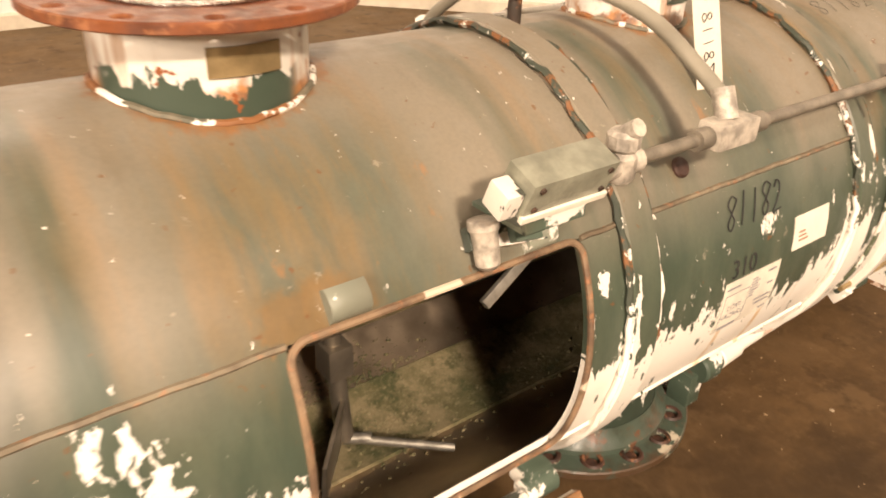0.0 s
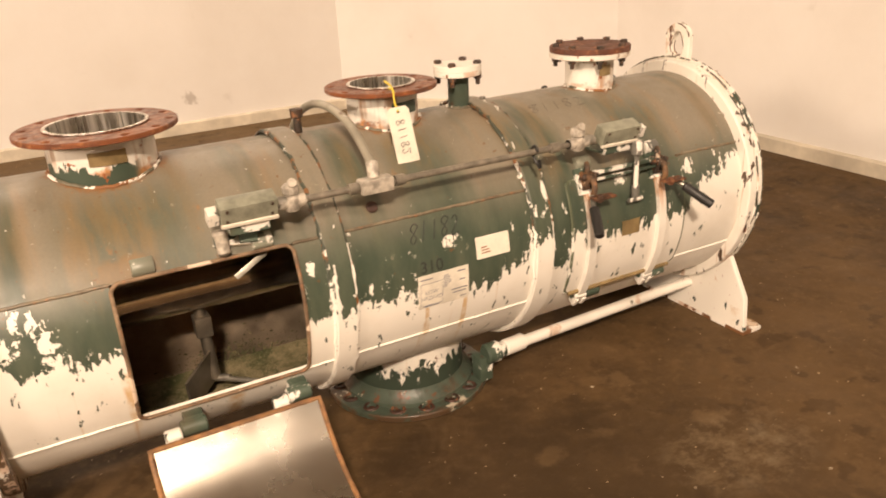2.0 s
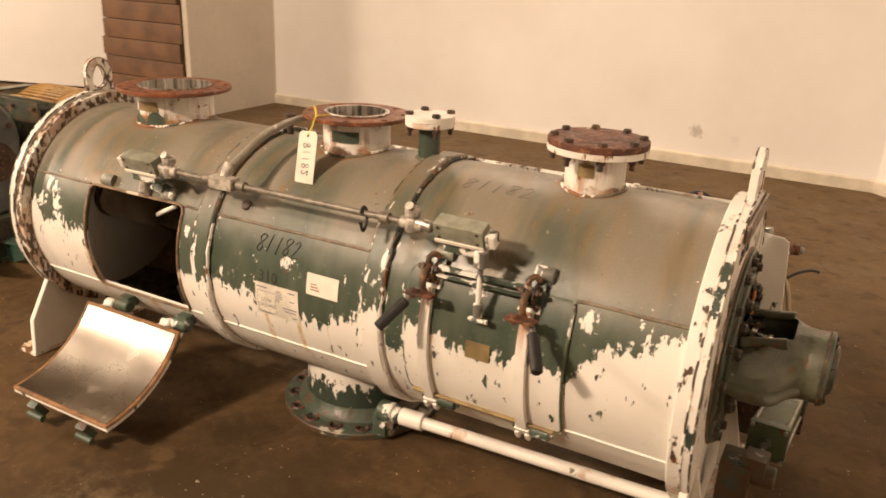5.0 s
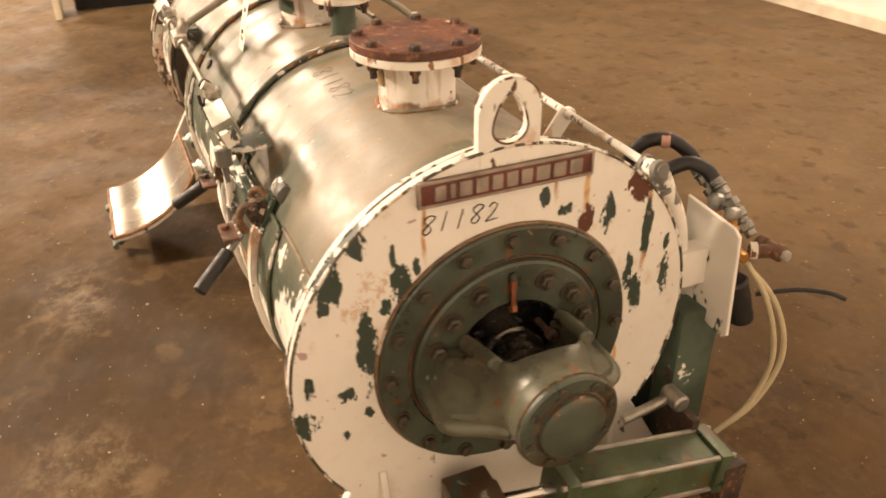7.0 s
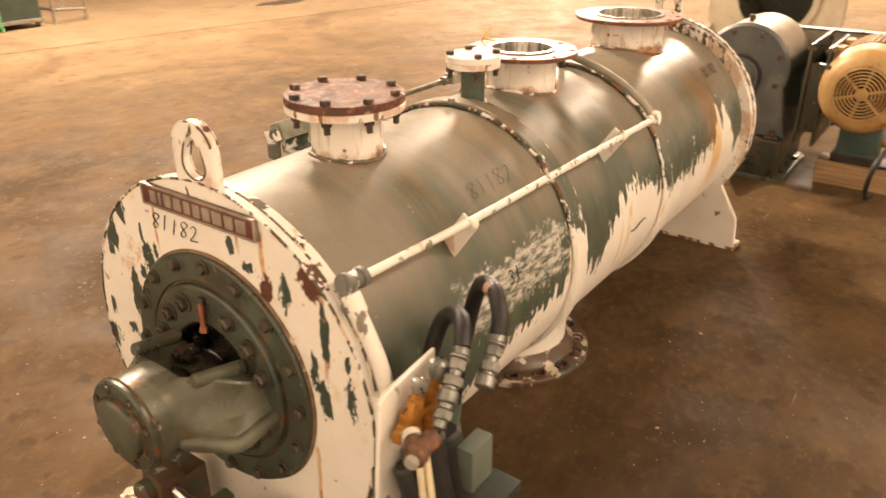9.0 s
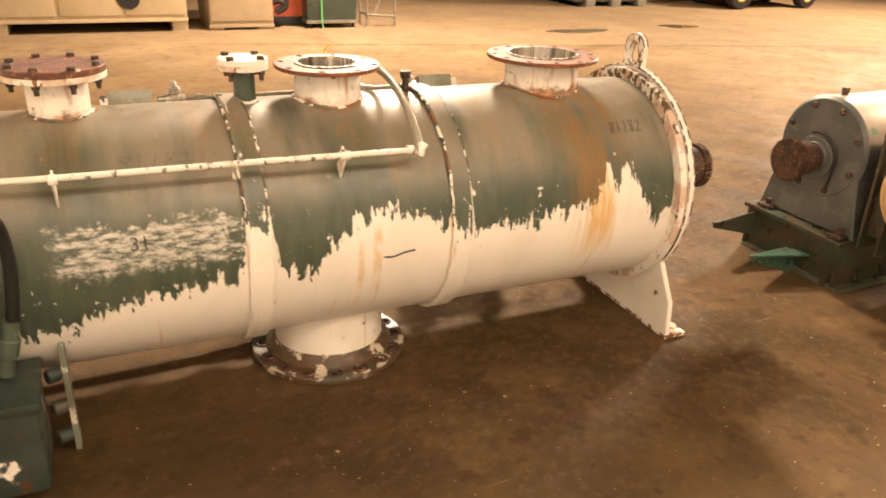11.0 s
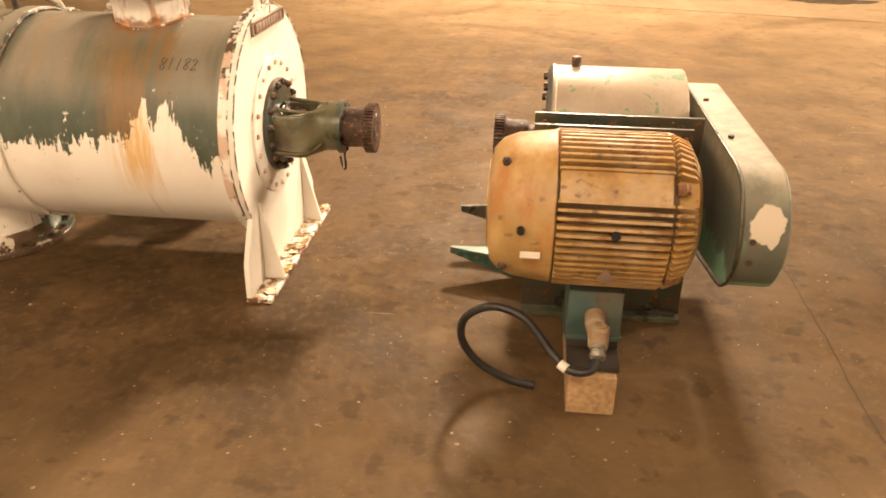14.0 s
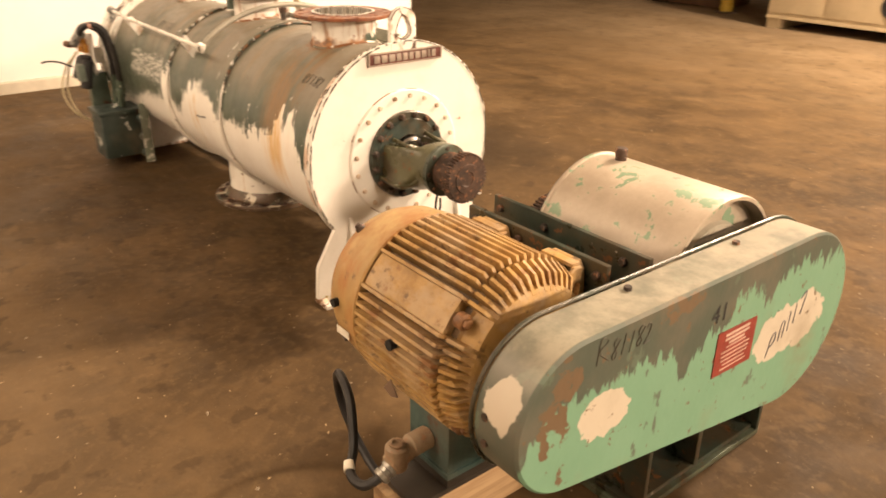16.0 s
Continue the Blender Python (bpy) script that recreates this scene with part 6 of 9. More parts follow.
for i in range(5200):
    x, a = (rnd.uniform(0.05, 1.4), 183 + rnd.gauss(0, 10)) if i < 1700 else (rnd.gauss(0.70, 0.095), 190 + rnd.gauss(0, 9))
    p = around(x, a, R - 0.0155 - abs(rnd.gauss(0, 0.0045)))
    k = rnd.choice((0.0012, 0.0016, 0.0022, 0.003, 0.0045))
    vs = [bm.verts.new(p + Vector((q.x * rnd.uniform(0.6, 1.9), q.y * rnd.uniform(0.6, 1.5), q.z * 0.8)) * k) for q in crumb]
    for u, v, w in ((0, 2, 4), (2, 1, 4), (1, 3, 4), (3, 0, 4), (2, 0, 5), (1, 2, 5), (3, 1, 5), (0, 3, 5)):
        bm.faces.new((vs[u], vs[v], vs[w]))
patch(bm, 0.02, 1.6, 170, 200, R - 0.022, R - 0.0145, 20, 12)
tagged(part("caked_residue", bm, M_SCALE, mixer, "olive-brown dried product crumbs caked on the bottom"), kind="stuff")

# open hatch lid, hanging forward on its hinges, hollow side up
mid, dv, nv = Vector((0, -0.572, 0.214)), Vector((0, -0.853, -0.522)), Vector((0, -0.522, 0.853))
half = radians(28.6)
def lid_point(x, t, r):
    """t from -1 at the hinge edge to 1 at the free edge; r: radius of the curve."""
    c = mid + nv * (R * math.cos(half))
    a = t * half
    p = c - nv * (r * math.cos(a)) + dv * (r * math.sin(a))
    return Vector((x, p.y, p.z))


def lid_slab(bm, x0, x1, t0, t1, r0, r1, na=20, nx=6):
    def grid(r):
        return [[bm.verts.new(lid_point(x0 + (x1 - x0) * i / nx, t0 + (t1 - t0) * j / na, r)) for j in range(na + 1)] for i in range(nx + 1)]
    lo, hi = grid(r0), grid(r1)
    for g in (lo, hi):
        for i in range(nx):
            for j in range(na):
                bm.faces.new((g[i][j], g[i + 1][j], g[i + 1][j + 1], g[i][j + 1]))
    for i in range(nx):
        for j in (0, na):
            bm.faces.new((lo[i][j], lo[i + 1][j], hi[i + 1][j], hi[i][j]))
    for j in range(na):
        for i in (0, nx):
            bm.faces.new((lo[i][j], lo[i][j + 1], hi[i][j + 1], hi[i][j]))
    return bm


lid = part("hatch_lid", lid_slab(bmesh.new(), 0.352, 0.806, -1, 1, R + 0.004, R + 0.016), M_WHITE, mixer, "curved hatch lid swung open, white and green outside")
part("lid_lining", lid_slab(bmesh.new(), 0.364, 0.794, -0.955, 0.955, R - 0.008, R + 0.0035), M_LID, lid, "polished stainless lining, water-stained")
bm = bmesh.new()
loop = []
for k in range(20):
    loop.append(lid_point(0.356 + 0.446 * k / 20, -0.985, R - 0.001))
for k in range(16):
    loop.append(lid_point(0.802, -0.985 + 1.97 * k / 16, R - 0.001))
for k in range(20):
    loop.append(lid_point(0.802 - 0.446 * k / 20, 0.985, R - 0.001))
for k in range(16):
    loop.append(lid_point(0.356, 0.985 - 1.97 * k / 16, R - 0.001))
tube(bm, loop, 0.0075, 8, 0, True)
part("gasket", bm, M_GASKET, lid, "cracked ochre gasket round the lid's edge")
for x in (0.46, 0.70):
    bm = bmesh.new()
    a, b = lid_point(x, 0.98, R + 0.012), lid_point(x, 1.06, R + 0.07)
    box(bm, (-0.02, -0.012, -0.03), (0.02, 0.012, 0.03), 0.004, Matrix.Translation(a + Vector((0, 0.0, -0.035))) @ Matrix.Rotation(radians(35), 4, "X"))
    rod(bm, a + Vector((-0.035, -0.01, -0.06)), a + Vector((0.035, -0.01, -0.06)), 0.011, 12)
    part("lid_catch", bm, M_GREEN, lid, "small green catch under the free edge")
for x in (0.455, 0.740):
    bm = bmesh.new()
    rod(bm, (x - 0.012, -0.362, 0.312), (x + 0.055, -0.362, 0.312), 0.022, 20, bevel=0.004)
    box(bm, (x + 0.0, -0.365, 0.305), (x + 0.05, -0.318, 0.345), 0.006)
    part("hinge", bm, M_GREEN, lid, "green hinge barrel")
    bm = bmesh.new()
    rod(bm, (x - 0.055, -0.372, 0.305), (x - 0.013, -0.372, 0.305), 0.021, 20, bevel=0.004)
    box(bm, (x - 0.05, -0.415, 0.288), (x - 0.016, -0.375, 0.312), 0.006)
    part("hinge_knuckle", bm, M_HEAD, lid, "white flaked hinge knuckle")

# catches above the open hatch
def hook_ear(x, deg, wide=0.052, parent=None, material=None):
    """A rolled tab welded to the shell, its round nose hanging over the hatch's edge."""
    bm = bmesh.new()
    prof = [(deg - 2.6, 0.000), (deg - 2.6, 0.013), (deg - 1.4, 0.018), (deg + 0.4, 0.020), (deg + 1.9, 0.017), (deg + 2.9, 0.009), (deg + 3.2, 0.000)]
    rows = [[bm.verts.new(around(xx, a, R + h * f)) for a, h in prof] for xx, f in ((x - wide / 2, 0.92), (x - wide / 2 + 0.003, 1.0), (x + wide / 2 - 0.003, 1.0), (x + wide / 2, 0.92))]
    for p_, q_ in zip(rows, rows[1:]):
        for j in range(len(prof)):
            bm.faces.new((p_[j], p_[(j + 1) % len(prof)], q_[(j + 1) % len(prof)], q_[j]))
    bm.faces.new(rows[0]), bm.faces.new(rows[-1])
    return part("hatch_ear", bm, material or M_EAR, parent or mixer, "small rolled green ear above the hatch")


M_EAR = flaked_green("ear_paint", (0.170, 0.180, 0.140), 0.58)
for x in (0.436, 0.728):
    hook_ear(x, 57.0)
# flat latch bar on edge, with its round boss and sliding block
bm = bmesh.new()
slab(bm, around(0.612, 54.2, R + 0.010), around(0.735, 56.6, R + 0.010), around(0.64, 54.5, R) - Vector((0.64, 0, AXIS_Z)), 0.030, 0.016)
slab(bm, around(0.612, 52.4, R + 0.020), around(0.735, 54.4, R + 0.020), around(0.64, 54.5, R) - Vector((0.64, 0, AXIS_Z)), 0.006, 0.026)
latch = part("latch_bar", bm, flaked_green("latch_paint", (0.034, 0.044, 0.034), 0.52), mixer, "dark flaked latch bar above the hatch")
bm = bmesh.new()
lathe(bm, around(0.628, 60.4, R + 0.016), around(0.628, 49, R + 0.046) - around(0.628, 60.4, R + 0.016), [(0, 0), (0.002, 0.010), (0.008, 0.016), (0.050, 0.0175), (0.054, 0.0205), (0.066, 0.0205), (0.068, 0.016), (0.068, 0)], 20)
part("latch_boss", bm, M_CAST, latch, "round white and green boss")
bm = bmesh.new()
slab(bm, around(0.672, 55.4, R + 0.024), around(0.716, 56.3, R + 0.024), around(0.69, 55.5, R) - Vector((0.69, 0, AXIS_Z)), 0.026, 0.016)
part("latch_block", bm, M_GREEN, latch, "dark green sliding block")
# rusty plug under the conduit
bm = bmesh.new()
mid_ = around(1.045, 53.9, R)
lathe(bm, mid_, mid_ - Vector((1.045, 0, AXIS_Z)), [(-0.004, 0), (-0.004, 0.017), (0.004, 0.017), (0.007, 0.014), (0.007, 0)], 20)
part("shell_plug", bm, rusted("plug_rust", (0.085, 0.040, 0.026), (0.045, 0.024, 0.018)), mixer, "brown rusted plug in the shell")

# closed second hatch
M_TONGUE = rusted("tongue_rust", (0.125, 0.050, 0.024), (0.055, 0.030, 0.018))
bm = patch(bmesh.new(), 1.675, 2.140, 62, 118.5, R - 0.003, R + 0.010, 6, 20)
door = part("closed_hatch", bm, M_VESSEL, mixer, "closed curved hatch, flaked like the shell")
bm = bmesh.new()
tube(bm, hatch_loop(1.675, 2.140, 62, 118.5, R + 0.006, 0.02), 0.0048, 8, 0, True)
part("hatch_frame", bm, flaked_green("frame_green", (0.085, 0.10, 0.06), 0.53), door, "flaked frame of the closed hatch")
M_STRAP = strap_paint()
M_CLAMP = rusted("clamp_rust", (0.20, 0.105, 0.045), (0.050, 0.036, 0.026), 0.06)
M_CLAMP_DARK = rusted("clamp_dark", (0.070, 0.042, 0.026), (0.026, 0.020, 0.015), 0.04)


def toggle_clamp(x, grime):
    """A strap over the hatch with its clevis and hinge below and its toggle clamp above."""
    bm = patch(bmesh.new(), x - 0.0145, x + 0.0145, 69, 123, R + 0.010, R + 0.025, 2, 20)
    strap = part("hatch_strap", bm, M_STRAP, door, "narrow white strap over the hatch, rust-streaked below the clamp")
    bm = bmesh.new()
    c = around(x, 124.5, R + 0.018)
    m = Matrix.Translation(c) @ Matrix.Rotation(radians(124.5 - 90), 4, "X")
    box(bm, (-0.022, -0.016, -0.016), (-0.008, 0.016, 0.016), 0.004, m)
    box(bm, (0.008, -0.016, -0.016), (0.022, 0.016, 0.016), 0.004, m)
    box(bm, (-0.022, -0.010, 0.012), (0.022, 0.012, 0.030), 0.004, m)
    part("clevis", bm, M_STRAP, strap, "white forked strap end")
    bm = bmesh.new()
    h = around(x, 122.0, R + 0.012)
    rod(bm, h + Vector((0.024, 0, 0)), h + Vector((0.078, 0, 0)), 0.019, 18, bevel=0.004)
    rod(bm, h + Vector((-0.030, 0, 0)), h + Vector((0.086, 0, 0)), 0.008, 10)
    part("hinge", bm, M_MOTTLED, door, "green and white hinge barrel with a pin")
    # base plate, cheeks, pin and hook of the clamp
    m = Matrix.Translation(around(x, 63, R + 0.012)) @ Matrix.Rotation(radians(63 - 90), 4, "X")
    bm = bmesh.new()
    box(bm, (-0.030, -0.006, -0.044), (0.030, 0.006, 0.040), 0.003, m)
    base = part("clamp_base", bm, M_MOTTLED, door, "flaked green base plate of a clamp")
    bm = bmesh.new()
    for k in (-0.017, 0.012):
        sheet(bm, [(-0.030, -0.004), (0.022, -0.004), (0.028, 0.018), (0.012, 0.044), (-0.010, 0.046), (-0.032, 0.022)], [circle(0.006, 0.030, 0.006, 8)],
              m @ Matrix.Translation((k, 0, 0)) @ Matrix(((0, 0, 1, 0), (0, -1, 0, 0), (1, 0, 0, 0), (0, 0, 0, 1))), 0.005, 0.0012)
    part("cheek", bm, grime, base, "rusty pair of cheeks")
    bm = bmesh.new()
    rod(bm, m @ Vector((-0.034, -0.030, 0.006)), m @ Vector((0.034, -0.030, 0.006)), 0.007, 10)
    hexbolt(bm, m @ Vector((0.017, -0.030, 0.006)), m.to_3x3() @ Vector((1, 0, 0)), 0.012, 0.009)
    hexbolt(bm, m @ Vector((-0.017, -0.030, 0.006)), m.to_3x3() @ Vector((-1, 0, 0)), 0.012, 0.009)
    rod(bm, m @ Vector((-0.022, -0.014, -0.026)), m @ Vector((0.026, -0.014, -0.026)), 0.006, 10)
    part("pivot_pin", bm, M_BOLT, base, "dark pivot pins with nuts")
    bm = bmesh.new()
    tube(bm, [m @ Vector(q) for q in ((-0.003, -0.030, 0.006), (-0.003, -0.048, -0.012), (-0.003, -0.042, -0.042), (-0.003, -0.022, -0.060))], 0.0095, 10, 5)
    tube(bm, [m @ Vector(q) for q in ((-0.004, -0.028, 0.010), (-0.006, -0.040, 0.030), (0.004, -0.030, 0.046), (0.014, -0.016, 0.040))], 0.008, 10, 5)
    part("hook", bm, M_CLAMP, base, "rust-brown bent hook")
    bm = bmesh.new()
    box(bm, (x - 0.032, -0.462, 0.697), (x + 0.046, -0.428, 0.705), 0.003)
    hexbolt(bm, (x - 0.010, -0.450, 0.705), (0, 0, 1), 0.011, 0.008)
    hexbolt(bm, (x - 0.010, -0.450, 0.697), (0, 0, -1), 0.011, 0.008)
    part("clamp_tongue", bm, M_TONGUE, base, "red-brown rusted tongue with its bolt")


toggle_clamp(1.743, M_CLAMP)
toggle_clamp(2.030, M_CLAMP_DARK)
hook_ear(1.760, 54.5, 0.052, door, M_SWITCH)
hook_ear(2.045, 54.0, 0.052, door, M_FITTING)
for a, b in (((1.728, -0.418, 0.700), (1.672, -0.528, 0.616)), ((2.052, -0.420, 0.700), (2.122, -0.534, 0.622))):
    a, b = Vector(a), Vector(b)
    bm = bmesh.new()
    rod(bm, a, a.lerp(b, 0.5), 0.008, 12)
    handle = part("clamp_handle", bm, M_GALV, door, "bare steel clamp lever")
    bm = bmesh.new()
    rod(bm, a.lerp(b, 0.30), b, 0.0155, 16, bevel=0.004)
    part("grip", bm, M_BLACK, handle, "black rubber grip")
bm = bmesh.new()
box(bm, (1.765, -0.385, 0.752), (2.01, -0.370, 0.764), 0.003)
box(bm, (1.765, -0.392, 0.735), (2.01, -0.380, 0.741), 0.002)
part("clamp_bar", bm, M_MOTTLED, door, "green bar between the clamps")
bm = bmesh.new()
rod(bm, (1.905, -0.415, 0.835), (1.905, -0.415, 0.655), 0.0075, 12)
rod(bm, (1.905, -0.415, 0.70), (1.905, -0.415, 0.665), 0.013, 12)
rod(bm, (1.880, -0.415, 0.654), (1.932, -0.415, 0.654), 0.0075, 12)
rod(bm, (1.905, -0.415, 0.845), (1.905, -0.415, 0.800), 0.019, 14, bevel=0.003)
part("interlock_rod", bm, M_FITTING, door, "T-ended interlock rod")
bm = patch(bmesh.new(), 1.868, 1.940, 85.5, 92.5, R + 0.0105, R + 0.0125, 2, 3)
part("rating_plate", bm, M_BRASSPLATE, door, "small tarnished brass plate")
# hold-down frame edge under the hatch
bm = bmesh.new()
tube(bm, [around(x, 118.5, R + 0.014) for x in (1.69, 1.8, 1.9, 2.0, 2.12)], 0.007, 8, 0)
part("lower_bead", bm, M_BRASSPLATE, door)

# conduit run along the hatch side with two switch boxes
PY, PZ = -0.392, 0.868
bm = bmesh.new()
rod(bm, (0.80, PY, PZ), (1.70, PY, PZ), 0.0092, 12)
for x in (0.955, 1.085, 1.59, 1.655):
    rod(bm, (x, PY, PZ), (x + 0.028, PY, PZ), 0.0155, 12)
conduit = part("conduit", bm, M_PIPE, mixer, "scuffed grey conduit pipe along the vessel")
for x in (0.803, 1.690):
    bm = bmesh.new()
    lathe(bm, (x, PY, PZ - 0.022), (0, 0, 1), [(0, 0), (0, 0.017), (0.006, 0.021), (0.034, 0.021), (0.040, 0.015), (0.046, 0.022), (0.062, 0.022), (0.068, 0.017), (0.068, 0)], 10)
    rod(bm, (x - 0.035, PY, PZ), (x + 0.035, PY, PZ), 0.017, 12, bevel=0.003)
    rod(bm, (x + 0.0, PY, PZ + 0.04), (x + 0.0, PY - 0.02, PZ + 0.055), 0.012, 10)
    part("conduit_fitting", bm, M_CAST, mixer, "pale cast conduit fitting with plug")
for x in (0.690, 1.838):
    bm = bmesh.new()
    m = Matrix.Translation((x, -0.396, 0.878)) @ Matrix.Rotation(radians(22), 4, "X")
    box(bm, (-0.070, -0.024, -0.027), (0.070, 0.024, 0.027), 0.005, m)
    sw = part("switch_box", bm, M_SWITCH, mixer, "grey-green limit switch box")
    bm = bmesh.new()
    box(bm, (-0.070, -0.028, -0.030), (0.070, -0.020, -0.020), 0.002, m)
    part("cover_lip", bm, M_PAPER, sw, "white lip of the cover")
    for px in (-0.055, 0.055):
        for pz in (-0.012, 0.018):
            bm = bmesh.new()
            rod(bm, m @ Vector((px, -0.023, pz)), m @ Vector((px, -0.027, pz)), 0.004, 8)
            part("cover_screw", bm, M_BOLT, sw)
    bm = bmesh.new()
    if x < 1:
        box(bm, (-0.098, -0.018, -0.024), (-0.072, 0.016, 0.012), 0.003, m)
    else:
        box(bm, (0.072, -0.018, -0.024), (0.098, 0.016, 0.012), 0.003, m)
    part("switch_head", bm, M_HEAD, sw, "flaked switch head")
    bm = bmesh.new()
    xs_ = 0.792 if x < 1 else 1.735
    rod(bm, (xs_ - 0.03, PY, PZ + 0.005), (xs_ + 0.015, PY, PZ), 0.016, 12, bevel=0.003)
    part("cable_gland", bm, M_GALV, sw)
    bm = bmesh.new()
    box(bm, (x - 0.05, -0.400, 0.815), (x + 0.05, -0.300, 0.822), 0.002)
    box(bm, (x - 0.05, -0.400, 0.815), (x + 0.05, -0.393, 0.86), 0.002)
    part("switch_bracket", bm, M_MOTTLED, sw)
x = 1.535
bm = bmesh.new()
tube(bm, [(x, PY - 0.016, PZ + 0.004), (x, PY, PZ + 0.017), (x, PY + 0.015, PZ), (x + 0.006, PY + 0.004, PZ - 0.03), (x + 0.008, PY - 0.016, PZ - 0.045), (x + 0.002, PY - 0.020, PZ - 0.02)], 0.0045, 8, 5, False)
part("cable_tie", bm, M_BLACK, conduit, "black tie hanging from the pipe")
# tee, and the pipe that arches over the vessel
bm = bmesh.new()
box(bm, (0.985, PY - 0.022, PZ - 0.018), (1.075, PY + 0.02, PZ + 0.020), 0.006)
rod(bm, (1.03, PY + 0.004, PZ + 0.015), (1.035, PY + 0.025, PZ + 0.055), 0.017, 12)
part("conduit_tee", bm, M_CAST, mixer, "grey conduit tee box")
bm = bmesh.new()
arch = [(1.034, PY + 0.02, PZ + 0.04), (1.040, -0.325, 0.935), (1.046, -0.21, 0.990), (1.05, -0.06, 1.012), (1.052, 0.09, 1.000), (1.055, 0.23, 0.955), (1.057, 0.33, 0.895), (1.059, 0.378, 0.850)]
tube(bm, arch, 0.0122, 12, 6)
part("arching_pipe", bm, M_ARCH, mixer, "white pipe arching over the vessel")
bm = bmesh.new()
BY, BZ = 0.376, 0.853
tube(bm, [(1.059, 0.380, 0.850), (1.6, BY, BZ + 0.003), (2.05, 0.368, 0.857), (2.44, 0.352, 0.862)], 0.0092, 12, 4)
for x in (1.285, 1.075):
    rod(bm, (x, 0.377, 0.852), (x + 0.03, 0.377, 0.852), 0.0138, 12)
back = part("back_pipe", bm, M_PIPE_WHITE, mixer, "white painted pipe along the back of the vessel")
bm = bmesh.new()
lathe(bm, (1.059, 0.380, 0.850), (0.35, 0.2, -0.9), [(-0.024, 0), (-0.020, 0.016), (0, 0.02), (0.02, 0.016), (0.024, 0)], 14)
part("pipe_elbow", bm, M_PIPE_WHITE, back, "pipe elbow")
bm = bmesh.new()
tube(bm, [(2.405, 0.352, 0.862), (2.436, 0.350, 0.863), (2.449, 0.353, 0.855), (2.450, 0.361, 0.838), (2.449, 0.368, 0.815)], 0.0165, 14, 5)
for p, d in (((2.402, 0.352, 0.862), (1, 0, 0)), ((2.450, 0.364, 0.830), (0, 0.35, -1))):
    lathe(bm, p, d, [(0, 0.012), (0, 0.0205), (0.012, 0.0205), (0.014, 0.012)], 16)
lathe(bm, (2.436, 0.351, 0.862), (1, 0.05, 0.25), [(0, 0.010), (0.004, 0.018), (0.012, 0.0215), (0.022, 0.020), (0.024, 0.013), (0.028, 0.013), (0.028, 0)], 16)
part("pipe_elbow", bm, M_FITTING, back, "flaked elbow fitting with collars and a plug")
bm = bmesh.new()
lathe(bm, (2.450, 0.364, 0.845), (-0.02, 0.5, -1), [(-0.005, 0), (-0.005, 0.019), (0.034, 0.019), (0.038, 0.015), (0.038, 0)], 16)
tube(bm, [(2.450, 0.372, 0.83), (2.452, 0.405, 0.775), (2.450, 0.428, 0.72), (2.448, 0.442, 0.65), (2.446, 0.446, 0.57), (2.446, 0.444, 0.50)], 0.0150, 14, 6)
part("drop_pipe", bm, M_PIPE_WHITE, back, "white pipe dropping behind the end plate")
for x in (1.285, 2.06):
    bm = bmesh.new()
    slab(bm, (x + 0.015, 0.372, 0.862), around(x + 0.015, -54, R - 0.006), (1, 0, 0), 0.046, 0.006)
    rod(bm, (x + 0.004, 0.374, 0.855), (x + 0.026, 0.374, 0.855), 0.0145, 14, bevel=0.003)
    part("pipe_clip", bm, M_LUG_B, back, "flat pipe clip welded to the shell")
# stub post on the top
bm = bmesh.new()
lathe(bm, (0.965, 0, 0.94), (0, 0, 1), [(0, 0), (0, 0.012), (0.045, 0.012), (0.048, 0.018), (0.072, 0.020), (0.072, 0)], 12)
part("stub_post", bm, M_BOLT, mixer, "short dark capped stub on the crown")
# small stubs on the back crown
bm = bmesh.new()
rod(bm, (1.59, -0.02, 0.95), (1.59, -0.02, 0.965), 0.01, 10)
part("stub_post", bm, M_GALV, mixer)

# writing on the vessel
def on_shell(x0, a0, r=R + 0.0016, flip=1):
    return lambda u, v: around(x0 + flip * u, a0 - flip * math.degrees(v / R), r)


written(0.055, 0.165, 0.25, on_shell(1.206, 68.5), 0.0013, mixer, "stock number written in black marker")
written(0.050, 0.225, 0.2, on_shell(1.81, 18.5), 0.0006, mixer, "stock number in worn marker", M_INK_WORN)
written(0.045, 0.20, 0.2, on_shell(1.817, -41, flip=-1), 0.0007, mixer, "stock number in worn marker", M_INK_WORN)
written(0.046, 0.14, 0.1, on_shell(0.225, -44, flip=-1), 0.0010, mixer, "stock number written in black marker")
written(0.036, 0.155, 0.25, lambda u, v: Vector((XB + 0.002, -0.095 + u, 0.872 + v)), 0.0011, mixer, "stock number written in black marker")
part("painted_digits", lettering("310", 0.05, on_shell(1.182, 83.5, R + 0.0012)), M_INK, mixer, "stencilled digits")
part("painted_digits", lettering("31", 0.055, on_shell(1.888, -75, R + 0.0012, -1)), M_INK, mixer, "stencilled digits")
bm = bmesh.new()
tube(bm, [around(x, a, R + 0.001) for x, a in ((1.18, -95.5), (1.15, -96), (1.11, -94.5), (1.075, -94))], 0.003, 5, 4)
part("pen_marks", bm, M_INK, mixer, "dark scratch on the white paint")
label_a = part("paper_label", patch(bmesh.new(), 1.134, 1.299, 86.5, 102, R + 0.0006, R + 0.0018, 4, 6), M_PAPER_DIRTY, mixer, "large dirty paper label reading LOW HAZARD")
part("label_print", lettering("LOW\nHAZARD", 0.018, on_shell(1.176, 96.0, R + 0.0022)), M_INK_BLUE, label_a, "printed words")
rnd = random.Random(3)
